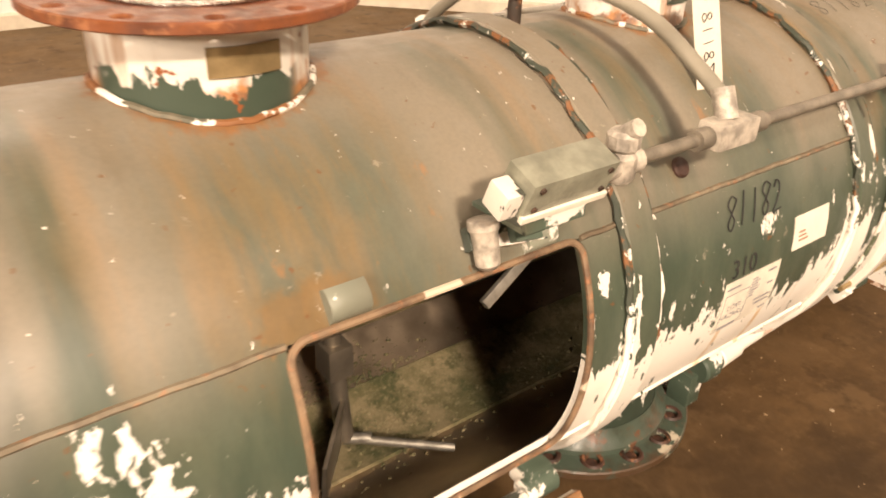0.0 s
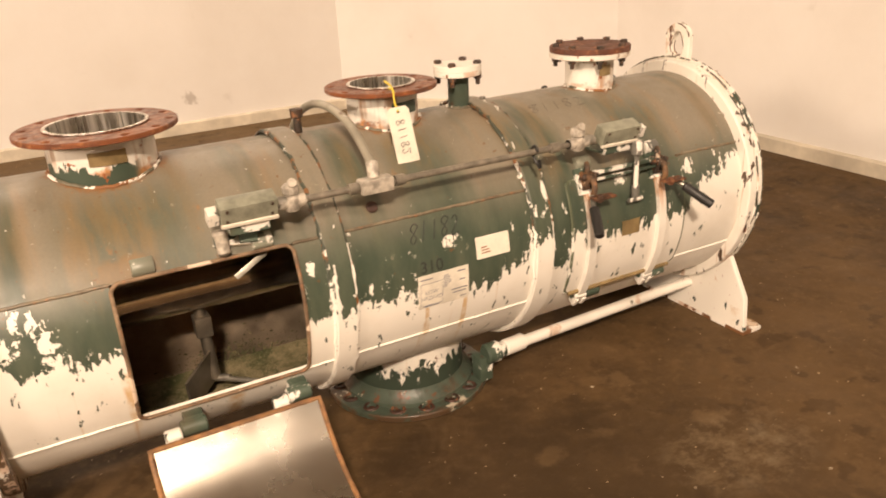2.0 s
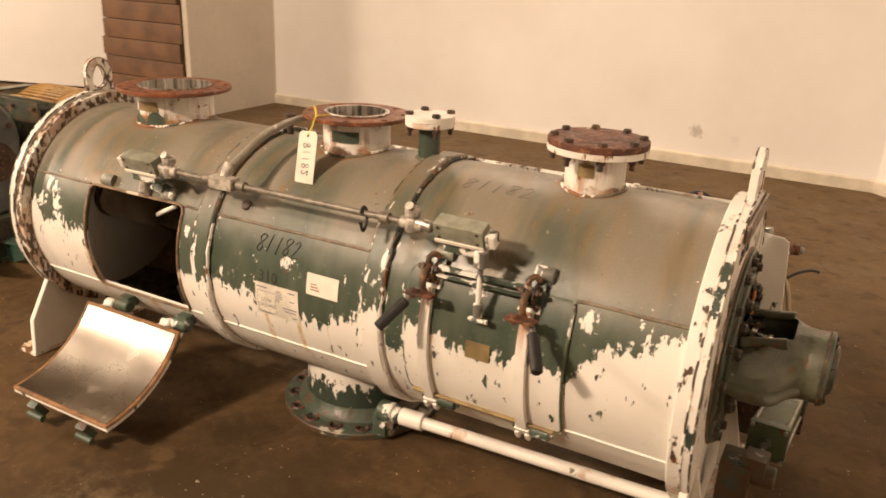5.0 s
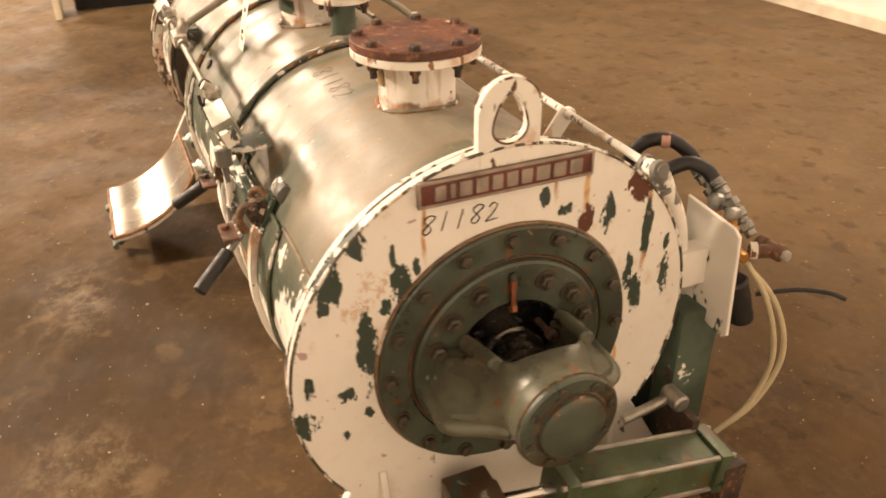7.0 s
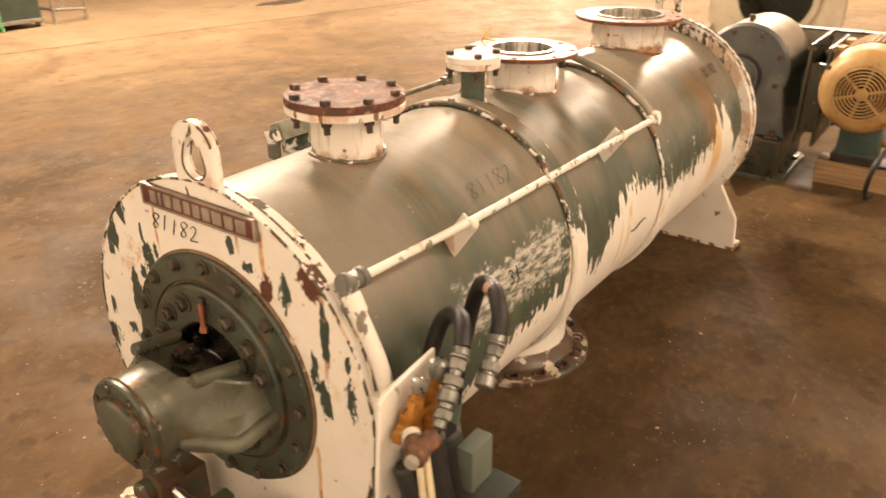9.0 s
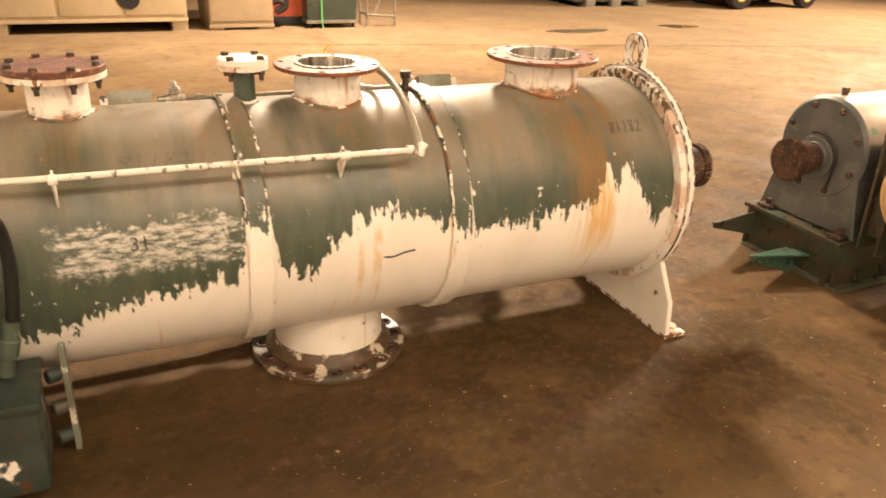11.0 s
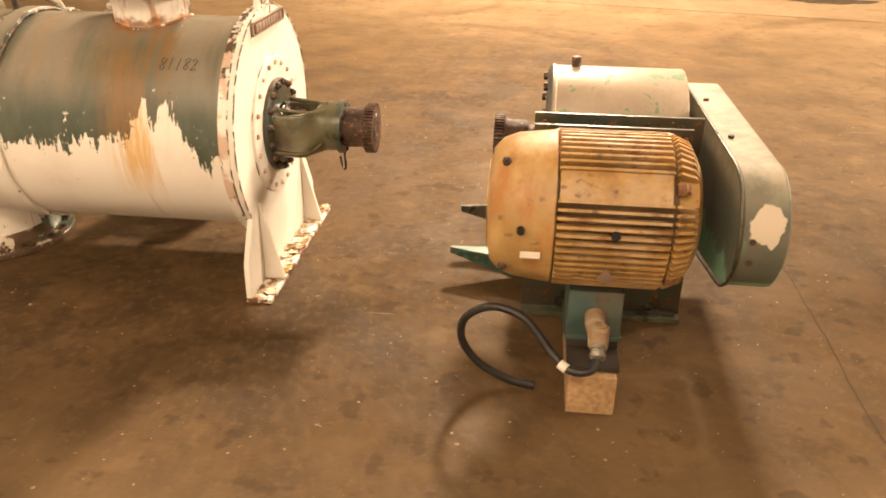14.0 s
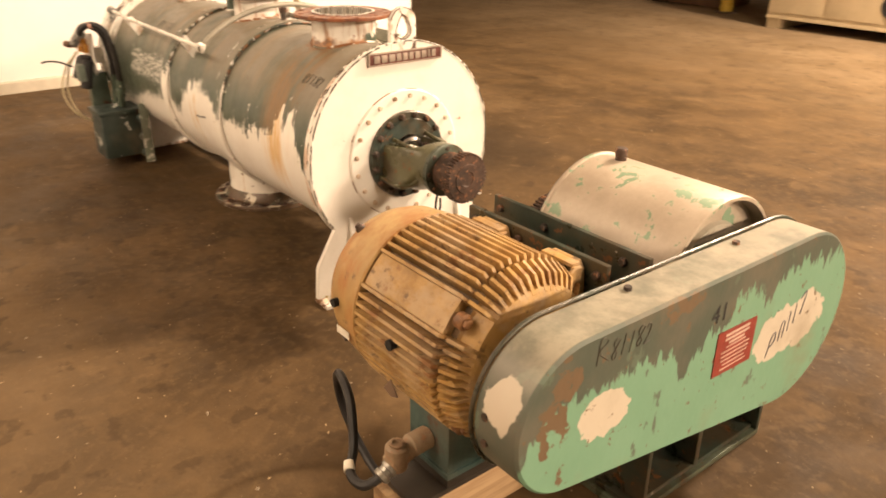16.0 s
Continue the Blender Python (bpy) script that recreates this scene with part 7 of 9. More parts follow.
bars = [(1.215, 1.215 + rnd.uniform(0.012, 0.034), 88.5 + i * 0.85, 88.85 + i * 0.85) for i in range(7)]
bars += [(x0, x0 + w, a, a + 0.5) for x0, a, w in ((1.262, 88.0, 0.026), (1.268, 92.0, 0.018), (1.240, 96.0, 0.052), (1.244, 97.5, 0.045), (1.140, 88.2, 0.04), (1.15, 101, 0.05), (1.27, 100.2, 0.02))]
bars += [(1.141, 1.212, 90.3, 90.5), (1.141, 1.212, 100.6, 100.8), (1.141, 1.142, 90.5, 100.6), (1.211, 1.212, 90.5, 100.6)]
for x0, x1, a0, a1 in bars:
    part("print_bar", patch(bmesh.new(), x0, x1, a0, a1, R + 0.0019, R + 0.0023, 1, 2), M_INK_BLUE, label_a, "faint row of small print")
label_b = part("paper_label", patch(bmesh.new(), 1.330, 1.444, 76.2, 85.8, R + 0.0006, R + 0.0018, 4, 6), M_PAPER, mixer, "plain cream paper label with a smudged stamp")
M_STAMP = rusted("stamp", (0.30, 0.16, 0.10), (0.35, 0.28, 0.2))
for i in range(3):
    part("stamp_bar", patch(bmesh.new(), 1.346, 1.366 + 0.006 * i, 80.6 + i * 1.2, 81.2 + i * 1.2, R + 0.0019, R + 0.0023, 2, 1), M_STAMP, label_b, "smudged stamp")

# ---- back corner: hydraulic set and actuator ----
bm = bmesh.new()
sheet(bm, [(2.385, 0.752), (2.530, 0.738), (2.548, 0.725), (2.566, 0.490), (2.552, 0.478), (2.435, 0.498), (2.40, 0.52)], [], Matrix.Translation((2.555, 0.508, 0)) @ Matrix.Rotation(radians(1), 4, "Z") @ Matrix.Translation((-2.555, 0, 0)) @ FACE_Y, 0.010, 0.002)
hyd = part("bracket_plate", bm, M_WHITE, mixer, "white bracket plate carrying the valve set")
bm = bmesh.new()
box(bm, (2.43, 0.40, 0.575), (2.475, 0.500, 0.665), 0.004)
part("bracket_arm", bm, M_WHITE, hyd, "white bracket arm")
bm = bmesh.new()
box(bm, (2.430, 0.516, 0.636), (2.512, 0.545, 0.690), 0.007)
box(bm, (2.445, 0.545, 0.643), (2.480, 0.566, 0.676), 0.006)
lathe(bm, (2.512, 0.531, 0.664), (1, 0.15, 0), [(0, 0), (0, 0.017), (0.010, 0.017), (0.012, 0.012), (0.030, 0.012), (0.030, 0)], 6)
man = part("valve_manifold", bm, M_BRASS, hyd, "brass-orange valve manifold")
for x, z in ((2.440, 0.690), (2.492, 0.690)):
    bm = bmesh.new()
    lathe(bm, (x, 0.534, z), (-0.25, 0.1, 1), [(-0.004, 0), (-0.004, 0.013), (0.010, 0.013), (0.012, 0.017), (0.024, 0.017), (0.027, 0.011), (0.038, 0.011), (0.038, 0)], 6)
    part("port_fitting", bm, M_BRASS, man, "brass port fitting")
bm = bmesh.new()
lathe(bm, (2.430, 0.538, 0.728), (-0.25, 0.1, 1), [(0, 0), (0, 0.014), (0.012, 0.018), (0.030, 0.018), (0.036, 0.010), (0.036, 0)], 14)
lathe(bm, (2.481, 0.538, 0.728), (-0.25, 0.1, 1), [(0, 0), (0, 0.012), (0.008, 0.016), (0.022, 0.016), (0.026, 0.008), (0.026, 0)], 14)
part("port_cap", bm, M_GALV_DARK, man, "grey steel port caps")
bm = bmesh.new()
rod(bm, (2.530, 0.552, 0.672), (2.556, 0.598, 0.675), 0.0155, 16, bevel=0.003)
lathe(bm, (2.512, 0.593, 0.678), (1, 0.11, -0.02), [(0, 0), (0, 0.014), (0.004, 0.018), (0.020, 0.018), (0.024, 0.015), (0.044, 0.015), (0.048, 0.019), (0.062, 0.019), (0.066, 0.013), (0.066, 0)], 18)
tee = part("pipe_tee", bm, rusted("tee_rust", (0.165, 0.075, 0.036), (0.060, 0.030, 0.018), 0.03), man, "rusty brown pipe tee")
bm = bmesh.new()
rod(bm, (2.528, 0.556, 0.672), (2.536, 0.568, 0.673), 0.0185, 16)
part("tape_band", bm, M_PAPER_DIRTY, tee, "dirty white tape round the joint")
bm = bmesh.new()
rod(bm, (2.576, 0.600, 0.676), (2.590, 0.602, 0.676), 0.0125, 14, bevel=0.003)
part("tee_plug", bm, M_PIPE_DUSTY, tee, "pale plug in the tee")


def coupling_run(start, way, pieces, label):
    """Hose couplings in a row: (length, radius, sides) pieces one after another."""
    at, d = Vector(start), Vector(way).normalized()
    bm = bmesh.new()
    for long_, r, sides in pieces:
        lathe(bm, at, d, [(0, 0), (0, r - 0.002), (0.002, r), (long_ - 0.002, r), (long_, r - 0.002), (long_, 0)], sides)
        at = at + d * long_
    return part("hose_coupling", bm, M_GALV_DARK, man, label)


run_ = ((0.016, 0.0165, 18), (0.006, 0.019, 18), (0.020, 0.0165, 6), (0.012, 0.012, 14), (0.018, 0.020, 6), (0.008, 0.0145, 14), (0.022, 0.019, 18), (0.012, 0.014, 14), (0.018, 0.017, 6), (0.016, 0.012, 14))
coupling_run((2.385, 0.562, 0.775), (0.115, 0.030, -0.0966), run_, "zinc-plated hose couplings")
coupling_run((2.300, 0.585, 0.765), (0.100, 0.025, -0.080), run_[:7], "zinc-plated hose couplings")
bm = bmesh.new()
tube(bm, [(2.33, 0.43, 0.52), (2.32, 0.44, 0.66), (2.315, 0.47, 0.765), (2.335, 0.52, 0.802), (2.365, 0.550, 0.795), (2.385, 0.562, 0.776)], 0.0165, 12, 8)
part("hose", bm, M_BLACK, man, "thick black rubber hose")
bm = bmesh.new()
tube(bm, [(2.22, 0.43, 0.50), (2.20, 0.445, 0.66), (2.205, 0.48, 0.79), (2.24, 0.535, 0.822), (2.28, 0.575, 0.795), (2.30, 0.585, 0.766)], 0.0165, 12, 8)
part("hose", bm, M_BLACK, man, "thick black rubber hose")
bm = bmesh.new()
rod(bm, (2.235, 0.527, 0.8185), (2.246, 0.543, 0.8195), 0.0182, 14)
part("hose_tape", bm, plain("pink_tape", (0.62, 0.36, 0.28), 0.5), man, "pink tape round the hose")
bm = bmesh.new()
rod(bm, (2.46, 0.535, 0.62), (2.46, 0.560, 0.47), 0.036, 16, bevel=0.006)
rod(bm, (2.52, 0.54, 0.60), (2.52, 0.585, 0.48), 0.028, 16, bevel=0.006)
rod(bm, (2.41, 0.54, 0.60), (2.40, 0.575, 0.44), 0.032, 16, bevel=0.006)
part("solenoid", bm, M_BLACK, man, "black solenoid bodies")
bm = bmesh.new()
box(bm, (2.35, 0.575, 0.49), (2.42, 0.612, 0.585), 0.006)
part("solenoid_box", bm, plain("pale_green_box", (0.13, 0.16, 0.13), 0.5), man, "pale green solenoid box")
bm = bmesh.new()
tube(bm, [(2.53, 0.60, 0.55), (2.58, 0.66, 0.575), (2.62, 0.71, 0.578), (2.645, 0.738, 0.568)], 0.0055, 8, 8)
part("loose_wire", bm, M_BLACK, man, "loose black wire end")
for k in (0.0, 0.02):
    bm = bmesh.new()
    tube(bm, [(2.52 - k, 0.565, 0.635), (2.56, 0.61 + k, 0.54), (2.585, 0.635 + k * 1.5, 0.40), (2.58, 0.60 + k, 0.27), (2.57, 0.52, 0.20), (2.60, 0.44, 0.205)], 0.0065, 8, 8)
    part("air_tube", bm, M_CREAM, man, "cream plastic air tube")
# green actuator
bm = bmesh.new()
box(bm, (2.190, 0.350, 0.055), (2.395, 0.580, 0.318), 0.022)
act = part("actuator_box", bm, M_BOXGREEN, mixer, "teal-green cast actuator box at the back")
bm = bmesh.new()
box(bm, (2.182, 0.342, 0.310), (2.403, 0.588, 0.336), 0.008)
part("actuator_lid", bm, M_BOXGREEN, act, "box lid with rusty top")
bm = bmesh.new()
box(bm, (2.120, 0.325, 0.02), (2.136, 0.375, 0.375), 0.003)
part("actuator_plate", bm, flaked_green("mount_plate", (0.150, 0.170, 0.130), 0.53), act, "white and green mounting plate beside the box")
for z in (0.07, 0.17, 0.28):
    bm = bmesh.new()
    rod(bm, (2.136, 0.35, z), (2.178, 0.37, z), 0.022, 14, bevel=0.004)
    part("actuator_boss", bm, M_BOXGREEN, act)
bm = bmesh.new()
rod(bm, (2.26, 0.43, 0.345), (2.25, 0.43, 0.40), 0.020, 12)
rod(bm, (2.25, 0.43, 0.40), (2.235, 0.43, 0.455), 0.027, 12, bevel=0.004)
rod(bm, (2.235, 0.43, 0.455), (2.225, 0.43, 0.505), 0.022, 12)
rod(bm, (2.35, 0.43, 0.345), (2.34, 0.43, 0.43), 0.024, 12, bevel=0.004)
rod(bm, (2.34, 0.43, 0.43), (2.33, 0.43, 0.52), 0.021, 12)
part("hose_fitting", bm, M_GREEN, act, "green stacked hose fittings")
bm = bmesh.new()
box(bm, (2.43, 0.435, 0.06), (2.50, 0.54, 0.52), 0.006)
part("support_bracket", bm, M_GREEN, mixer, "green support bracket behind the end plate")
# pneumatic cylinder lying across the end
bm = bmesh.new()
m = Matrix.Translation((2.63, 0.25, 0.245)) @ Matrix.Rotation(radians(-7), 4, "X") @ Matrix.Rotation(radians(-4), 4, "Z")
box(bm, (-0.046, -0.175, -0.046), (0.046, 0.175, 0.046), 0.012, m)
cyl = part("air_cylinder", bm, M_CYL, mixer, "moss-green pneumatic cylinder below the bearing")
for y in (-0.20, 0.175):
    bm = bmesh.new()
    box(bm, (-0.054, y, -0.054), (0.054, y + 0.032, 0.054), 0.006, m)
    part("cylinder_head", bm, M_CYL, cyl)
for sx in (-0.045, 0.045):
    for sz in (-0.045, 0.045):
        bm = bmesh.new()
        rod(bm, m @ Vector((sx, -0.21, sz)), m @ Vector((sx, 0.215, sz)), 0.006, 8)
        part("tie_rod", bm, M_GALV, cyl, "steel tie rod")
bm = bmesh.new()
rod(bm, m @ Vector((0, -0.20, 0)), m @ Vector((0, -0.34, -0.0)), 0.013, 14)
part("piston_rod", bm, M_STEEL, cyl, "bright piston rod")
bm = bmesh.new()
box(bm, (-0.03, -0.40, -0.03), (0.03, -0.32, 0.03), 0.006, m)
box(bm, (2.52, -0.16, 0.05), (2.60, -0.06, 0.30), 0.008)
rod(bm, (2.53, -0.12, 0.27), (2.66, -0.12, 0.27), 0.030, 16, bevel=0.004)
part("crank_clevis", bm, M_LYING, cyl, "flaked clevis and crank")
bm = bmesh.new()
box(bm, (2.585, 0.44, 0.10), (2.70, 0.50, 0.235), 0.006)
box(bm, (2.49, 0.42, 0.06), (2.60, 0.44, 0.30), 0.004)
part("rear_mount", bm, M_BOLT, cyl, "rusty rear mounting of the cylinder")
bm = bmesh.new()
rod(bm, (2.53, 0.28, 0.300), (2.52, 0.44, 0.315), 0.012, 12)
rod(bm, (2.50, 0.42, 0.315), (2.56, 0.42, 0.315), 0.022, 14, bevel=0.005)
part("linkage", bm, M_GALV, cyl, "steel linkage with a ball joint")

# hang tag on the second flange
tag = thing("hang_tag", (1.19, -0.172, 0.95), "cream paper stock tag tied to the flange with yellow string", "tag")
m = Matrix.Translation((1.199, -0.199, 1.002)) @ Matrix.Rotation(radians(-3), 4, "Y") @ Matrix.Rotation(radians(-15), 4, "X") @ Matrix.Scale(1.16, 4) @ Matrix.Translation((0, 0, -0.058))
bm = bmesh.new()
sheet(bm, [(-0.030, -0.068), (0.030, -0.068), (0.030, 0.060), (0.022, 0.070), (-0.022, 0.070), (-0.030, 0.060)], [circle(0, 0.058, 0.004, 10)], m @ FACE_Y, 0.0008)
part("card", bm, M_PAPER, tag, "cream card", False)
for i, ch in enumerate("81182"):
    strokes = [[((i + u * 0.8 - 2.5) * 0.018, (v - 0.5) * 0.022) for u, v in q] for q in DIGIT[ch]]
    part("tag_digit", scrawl(strokes, lambda u, v: m @ Vector((-v, -0.0014, -u - 0.006)), 0.0010), M_INK, tag, "handwritten digit")
bm = bmesh.new()
tube(bm, [m @ Vector((0, -0.002, 0.058)), (1.200, -0.178, 1.03), (1.204, -0.168, 1.055), (1.21, -0.14, 1.056), (1.215, -0.11, 1.055)], 0.0028, 6, 6)
tube(bm, [(1.204, -0.168, 1.054), (1.20, -0.16, 1.07), (1.185, -0.15, 1.085)], 0.0028, 6, 6)
part("string", bm, M_YELLOW, tag, "yellow string")

# ---- the drive unit, taken off and standing before the mixer's end ----
drive = thing("drive_unit", (-1.25, 0.3, 0), "rusty tan motor, grey gearbox and mint guard on green base", "drive unit")
GX, GY, GZ, GR = -1.035, 0.078, 0.592, 0.232
# gearbox
bm = bmesh.new()
lathe(bm, (GX, GY, GZ), (-1, 0, 0), [(0, 0), (0, GR - 0.012), (0.010, GR), (0.014, GR + 0.004), (0.024, GR + 0.004), (0.028, GR), (0.455, GR), (0.460, GR - 0.003), (0.460, GR - 0.012), (0.420, GR - 0.014), (0.420, 0)], 72)
gearbox = part("gearbox", bm, M_GEARBOX, drive, "grey cylindrical gearbox, dusty on top")
bm = bmesh.new()
skirt = [(GY - 0.215, GZ - 0.08), (GY - 0.275, 0.262), (GY - 0.285, 0.235), (GY + 0.275, 0.235), (GY + 0.262, 0.262), (GY + 0.215, GZ - 0.08)]
sheet(bm, skirt, [], Matrix.Translation((GX - 0.43, 0, 0)) @ FACE_X, 0.43 - 0.004, 0.006)
part("gearbox_foot", bm, M_GEARBOX, gearbox, "grey cast gearbox foot")
for i in range(8):
    a = 2 * math.pi * (i + 0.5) / 8
    bm = bmesh.new()
    hexbolt(bm, (GX + 0.004, GY + 0.195 * math.cos(a), GZ + 0.195 * math.sin(a)), (1, 0, 0), 0.015, 0.012)
    part("bolt", bm, M_BOLT, gearbox)
bm = bmesh.new()
lathe(bm, (GX, 0.062, 0.545), (1, 0, 0), [(0, 0.03), (0, 0.100), (0.010, 0.100), (0.014, 0.094), (0.014, 0.072), (0.024, 0.068), (0.024, 0.03)], 40, True)
part("shaft_cover", bm, M_GEARBOX, gearbox, "round shaft cover")
bm = bmesh.new()
tube(bm, [(GX + 0.010, 0.062 + 0.115 * math.sin(radians(a)), 0.545 + 0.115 * math.cos(radians(a))) for a in range(-20, 100, 12)] + [(GX + 0.010, 0.165, 0.46), (GX + 0.010, 0.150, 0.40)], 0.006, 8, 0)
part("oil_pipe", bm, M_BLACK, gearbox, "thin black lubricating pipe")
bm = bmesh.new()
lathe(bm, (-1.128, 0.060, 0.815), (0, 0, 1), [(0, 0), (0, 0.016), (0.014, 0.016), (0.014, 0.012), (0.020, 0.012), (0.020, 0.017), (0.040, 0.017), (0.043, 0.014), (0.043, 0)], 14)
part("breather_plug", bm, M_BOLT, gearbox, "dark breather plug on top")
bm = bmesh.new()
lathe(bm, (-1.455, GY, GZ), (-1, 0, 0), [(0, 0), (0, 0.155), (0.012, 0.150), (0.018, 0.09), (0.03, 0.085), (0.03, 0)], 48)
part("rear_cover", bm, plain("pale_cover", (0.42, 0.38, 0.30), 0.5), gearbox, "pale round rear cover set inside the rim")
bm = bmesh.new()
rod(bm, (GX + 0.005, 0.062, 0.545), (-0.965, 0.062, 0.545), 0.058, 28)
part("output_shaft", bm, M_GEAR, gearbox, "rusty output shaft")
gear_coupling(drive, -0.976, 0.062, 0.545, 1, 0.096, "rusty coupling hub facing the mixer")

# motor, bolted sideways by its feet
MY, MZ, MR = 0.695, 0.565, 0.200
bm = bmesh.new()
lathe(bm, (-0.880, MY, MZ), (-1, 0, 0), [(0.004, 0.128), (0.0, 0.135), (0.006, 0.165), (0.030, 0.192), (0.075, 0.210), (0.180, 0.222), (0.184, 0.218), (0.184, 0.120), (0.02, 0.120)], 64)
motor = part("fan_cowl", bm, M_MOTOR, drive, "tan fan cowl streaked with rust")
# round grille: rings and spokes
bm = bmesh.new()
for r in (0.028, 0.046, 0.062, 0.078, 0.094, 0.110, 0.126):
    pts = [(-0.879, MY + r * math.cos(t), MZ + r * math.sin(t)) for t in (2 * math.pi * i / 48 for i in range(48))]
    tube(bm, pts, 0.0042, 6, 0, True)
for i in range(6):
    t = math.pi * i / 3 + 0.3
    box(bm, (-0.884, 0.02, -0.006), (-0.876, 0.130, 0.006), 0.001, Matrix.Translation((0, MY, MZ)) @ Matrix.Rotation(t, 4, "X"))
rod(bm, (-0.886, MY, MZ), (-0.874, MY, MZ), 0.024, 24)
part("fan_grille", bm, M_MOTOR, motor, "ringed fan grille")
# added near-black disc, paints the shade seen through the grille
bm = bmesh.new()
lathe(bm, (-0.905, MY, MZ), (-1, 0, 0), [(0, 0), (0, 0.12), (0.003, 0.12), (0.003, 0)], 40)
part("fan_shade_disc", bm, M_DARK, motor, "dark disc standing for the shade behind the grille")
for a in (58, 150, 238, 322):
    t = radians(a)
    bm = bmesh.new()
    p = Vector((-0.925, MY + 0.203 * math.cos(t), MZ + 0.203 * math.sin(t)))
    d = Vector((0.45, math.cos(t), math.sin(t)))
    rod(bm, p - d * 0.01, p + d * 0.003, 0.015, 12, r2=0.012)
    hexbolt(bm, p + d * 0.004, d, 0.009, 0.006)
    part("cowl_screw", bm, M_BOLT, motor)
# the hole's inner shade, painted as a near-black plug
bm = bmesh.new()
rod(bm, (-0.974, 0.905, 0.582), (-0.974, 0.9205, 0.582), 0.011, 14)
part("cowl_hole", bm, M_DARK, motor)
# drum between the fins, a darker brown than they are
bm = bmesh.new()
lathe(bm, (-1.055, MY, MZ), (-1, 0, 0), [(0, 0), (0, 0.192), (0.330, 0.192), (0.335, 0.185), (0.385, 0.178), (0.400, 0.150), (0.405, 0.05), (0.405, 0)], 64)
body = part("motor_body", bm, M_MOTOR_CORE, drive, "tan finned motor body")
body.data.materials.append(M_FIN)
M_BELL = rusted("bell_rust", (0.26, 0.125, 0.045), (0.12, 0.055, 0.022))
for p in body.data.polygons:
    if p.center.x < -1.386:
        p.material_index = 1
for i in range(60):
    a = 6 * i + 3
    if 29 < a < 51:
        continue
    if 124 < a < 236 and a % 12 == 3:
        continue
    t = radians(a)
    bm = bmesh.new()
    h = 0.226
    lo, hi = -1.372, -1.068
    prof = [(hi, 0.186), (hi, h - 0.004), (hi - 0.004, h), (lo + 0.006, h), (lo, h - 0.012), (lo, 0.186)]
    m = Matrix.Translation((0, MY, MZ)) @ Matrix.Rotation(t, 4, "X")
    half_t = 0.0040
    vs = [[bm.verts.new(m @ Vector((px, pr, s))) for px, pr in prof] for s in (-half_t, half_t)]
    bm.faces.new(vs[0]), bm.faces.new(vs[1])
    for k in range(len(prof)):
        bm.faces.new((vs[0][k], vs[0][(k + 1) % 6], vs[1][(k + 1) % 6], vs[1][k]))
    part("fin", bm, M_FIN, body, smooth=False)
    bm = bmesh.new()
    prof = [(-1.378, 0.18), (-1.378, 0.214), (-1.386, 0.222), (-1.425, 0.205), (-1.445, 0.170), (-1.44, 0.15)]
    vs = [[bm.verts.new(m @ Vector((px, pr, s))) for px, pr in prof] for s in (-half_t, half_t)]
    bm.faces.new(vs[0]), bm.faces.new(vs[1])
    for k in range(len(prof)):
        bm.faces.new((vs[0][k], vs[0][(k + 1) % 6], vs[1][(k + 1) % 6], vs[1][k]))
    part("bell_fin", bm, M_FIN, body, smooth=False)
# smooth pads between the fins
bm = bmesh.new()
n = 8
r0, r1 = 0.186, 0.217
rows = [[[bm.verts.new((x, MY + r * math.cos(radians(28.2 + 21.6 * i / n)), MZ + r * math.sin(radians(28.2 + 21.6 * i / n)))) for i in range(n + 1)] for r in (r0, r1)] for x in (-1.365, -1.072)]
for i in range(n):
    bm.faces.new((rows[0][1][i], rows[0][1][i + 1], rows[1][1][i + 1], rows[1][1][i]))
    for k in (0, 1):
        bm.faces.new((rows[k][0][i], rows[k][0][i + 1], rows[k][1][i + 1], rows[k][1][i]))
for i in (0, n):
    bm.faces.new((rows[0][0][i], rows[0][1][i], rows[1][1][i], rows[1][0][i]))
part("body_pad", bm, M_FIN, body, "smooth pad between the fins")
for a in (40, 140, 220, 320):
    t = radians(a)
    bm = bmesh.new()
    p = Vector((-1.376, MY + 0.206 * math.cos(t), MZ + 0.206 * math.sin(t)))
    rod(bm, p, p + Vector((-0.026, 0, 0)), 0.019, 14, bevel=0.004)
    hexbolt(bm, p + Vector((-0.026, 0, 0)), (-1, 0, 0), 0.012, 0.010)
    part("bell_bolt", bm, M_BELL, body, "rusty bell bolt in its boss")
# another near-black plug, painted shade of an empty hole
bm = bmesh.new()
rod(bm, (-1.224, 0.912, 0.586), (-1.224, 0.928, 0.586), 0.013, 14)
part("eye_bolt_hole", bm, M_DARK, body)
bm = bmesh.new()
sheet(bm, [(-1.030, 0.500), (-0.975, 0.500), (-0.975, 0.520), (-1.030, 0.520)], [], pose(0, 0, 0) @ Matrix.Translation((0, 0.912, 0.0)) @ FACE_Y, 0.001)
part("sticker", bm, M_PAPER, motor, "small white sticker", False)
bm = bmesh.new()
sheet(bm, [(-1.238, 0.447), (-1.21, 0.436), (-1.182, 0.447), (-1.21, 0.483)], [], Matrix.Translation((0, 0.915, 0)) @ FACE_Y, 0.004, 0.001)
part("rating_plate", bm, plain("plate_dull", (0.20, 0.135, 0.09), 0.5), body, "dull diamond-shaped rating plate")
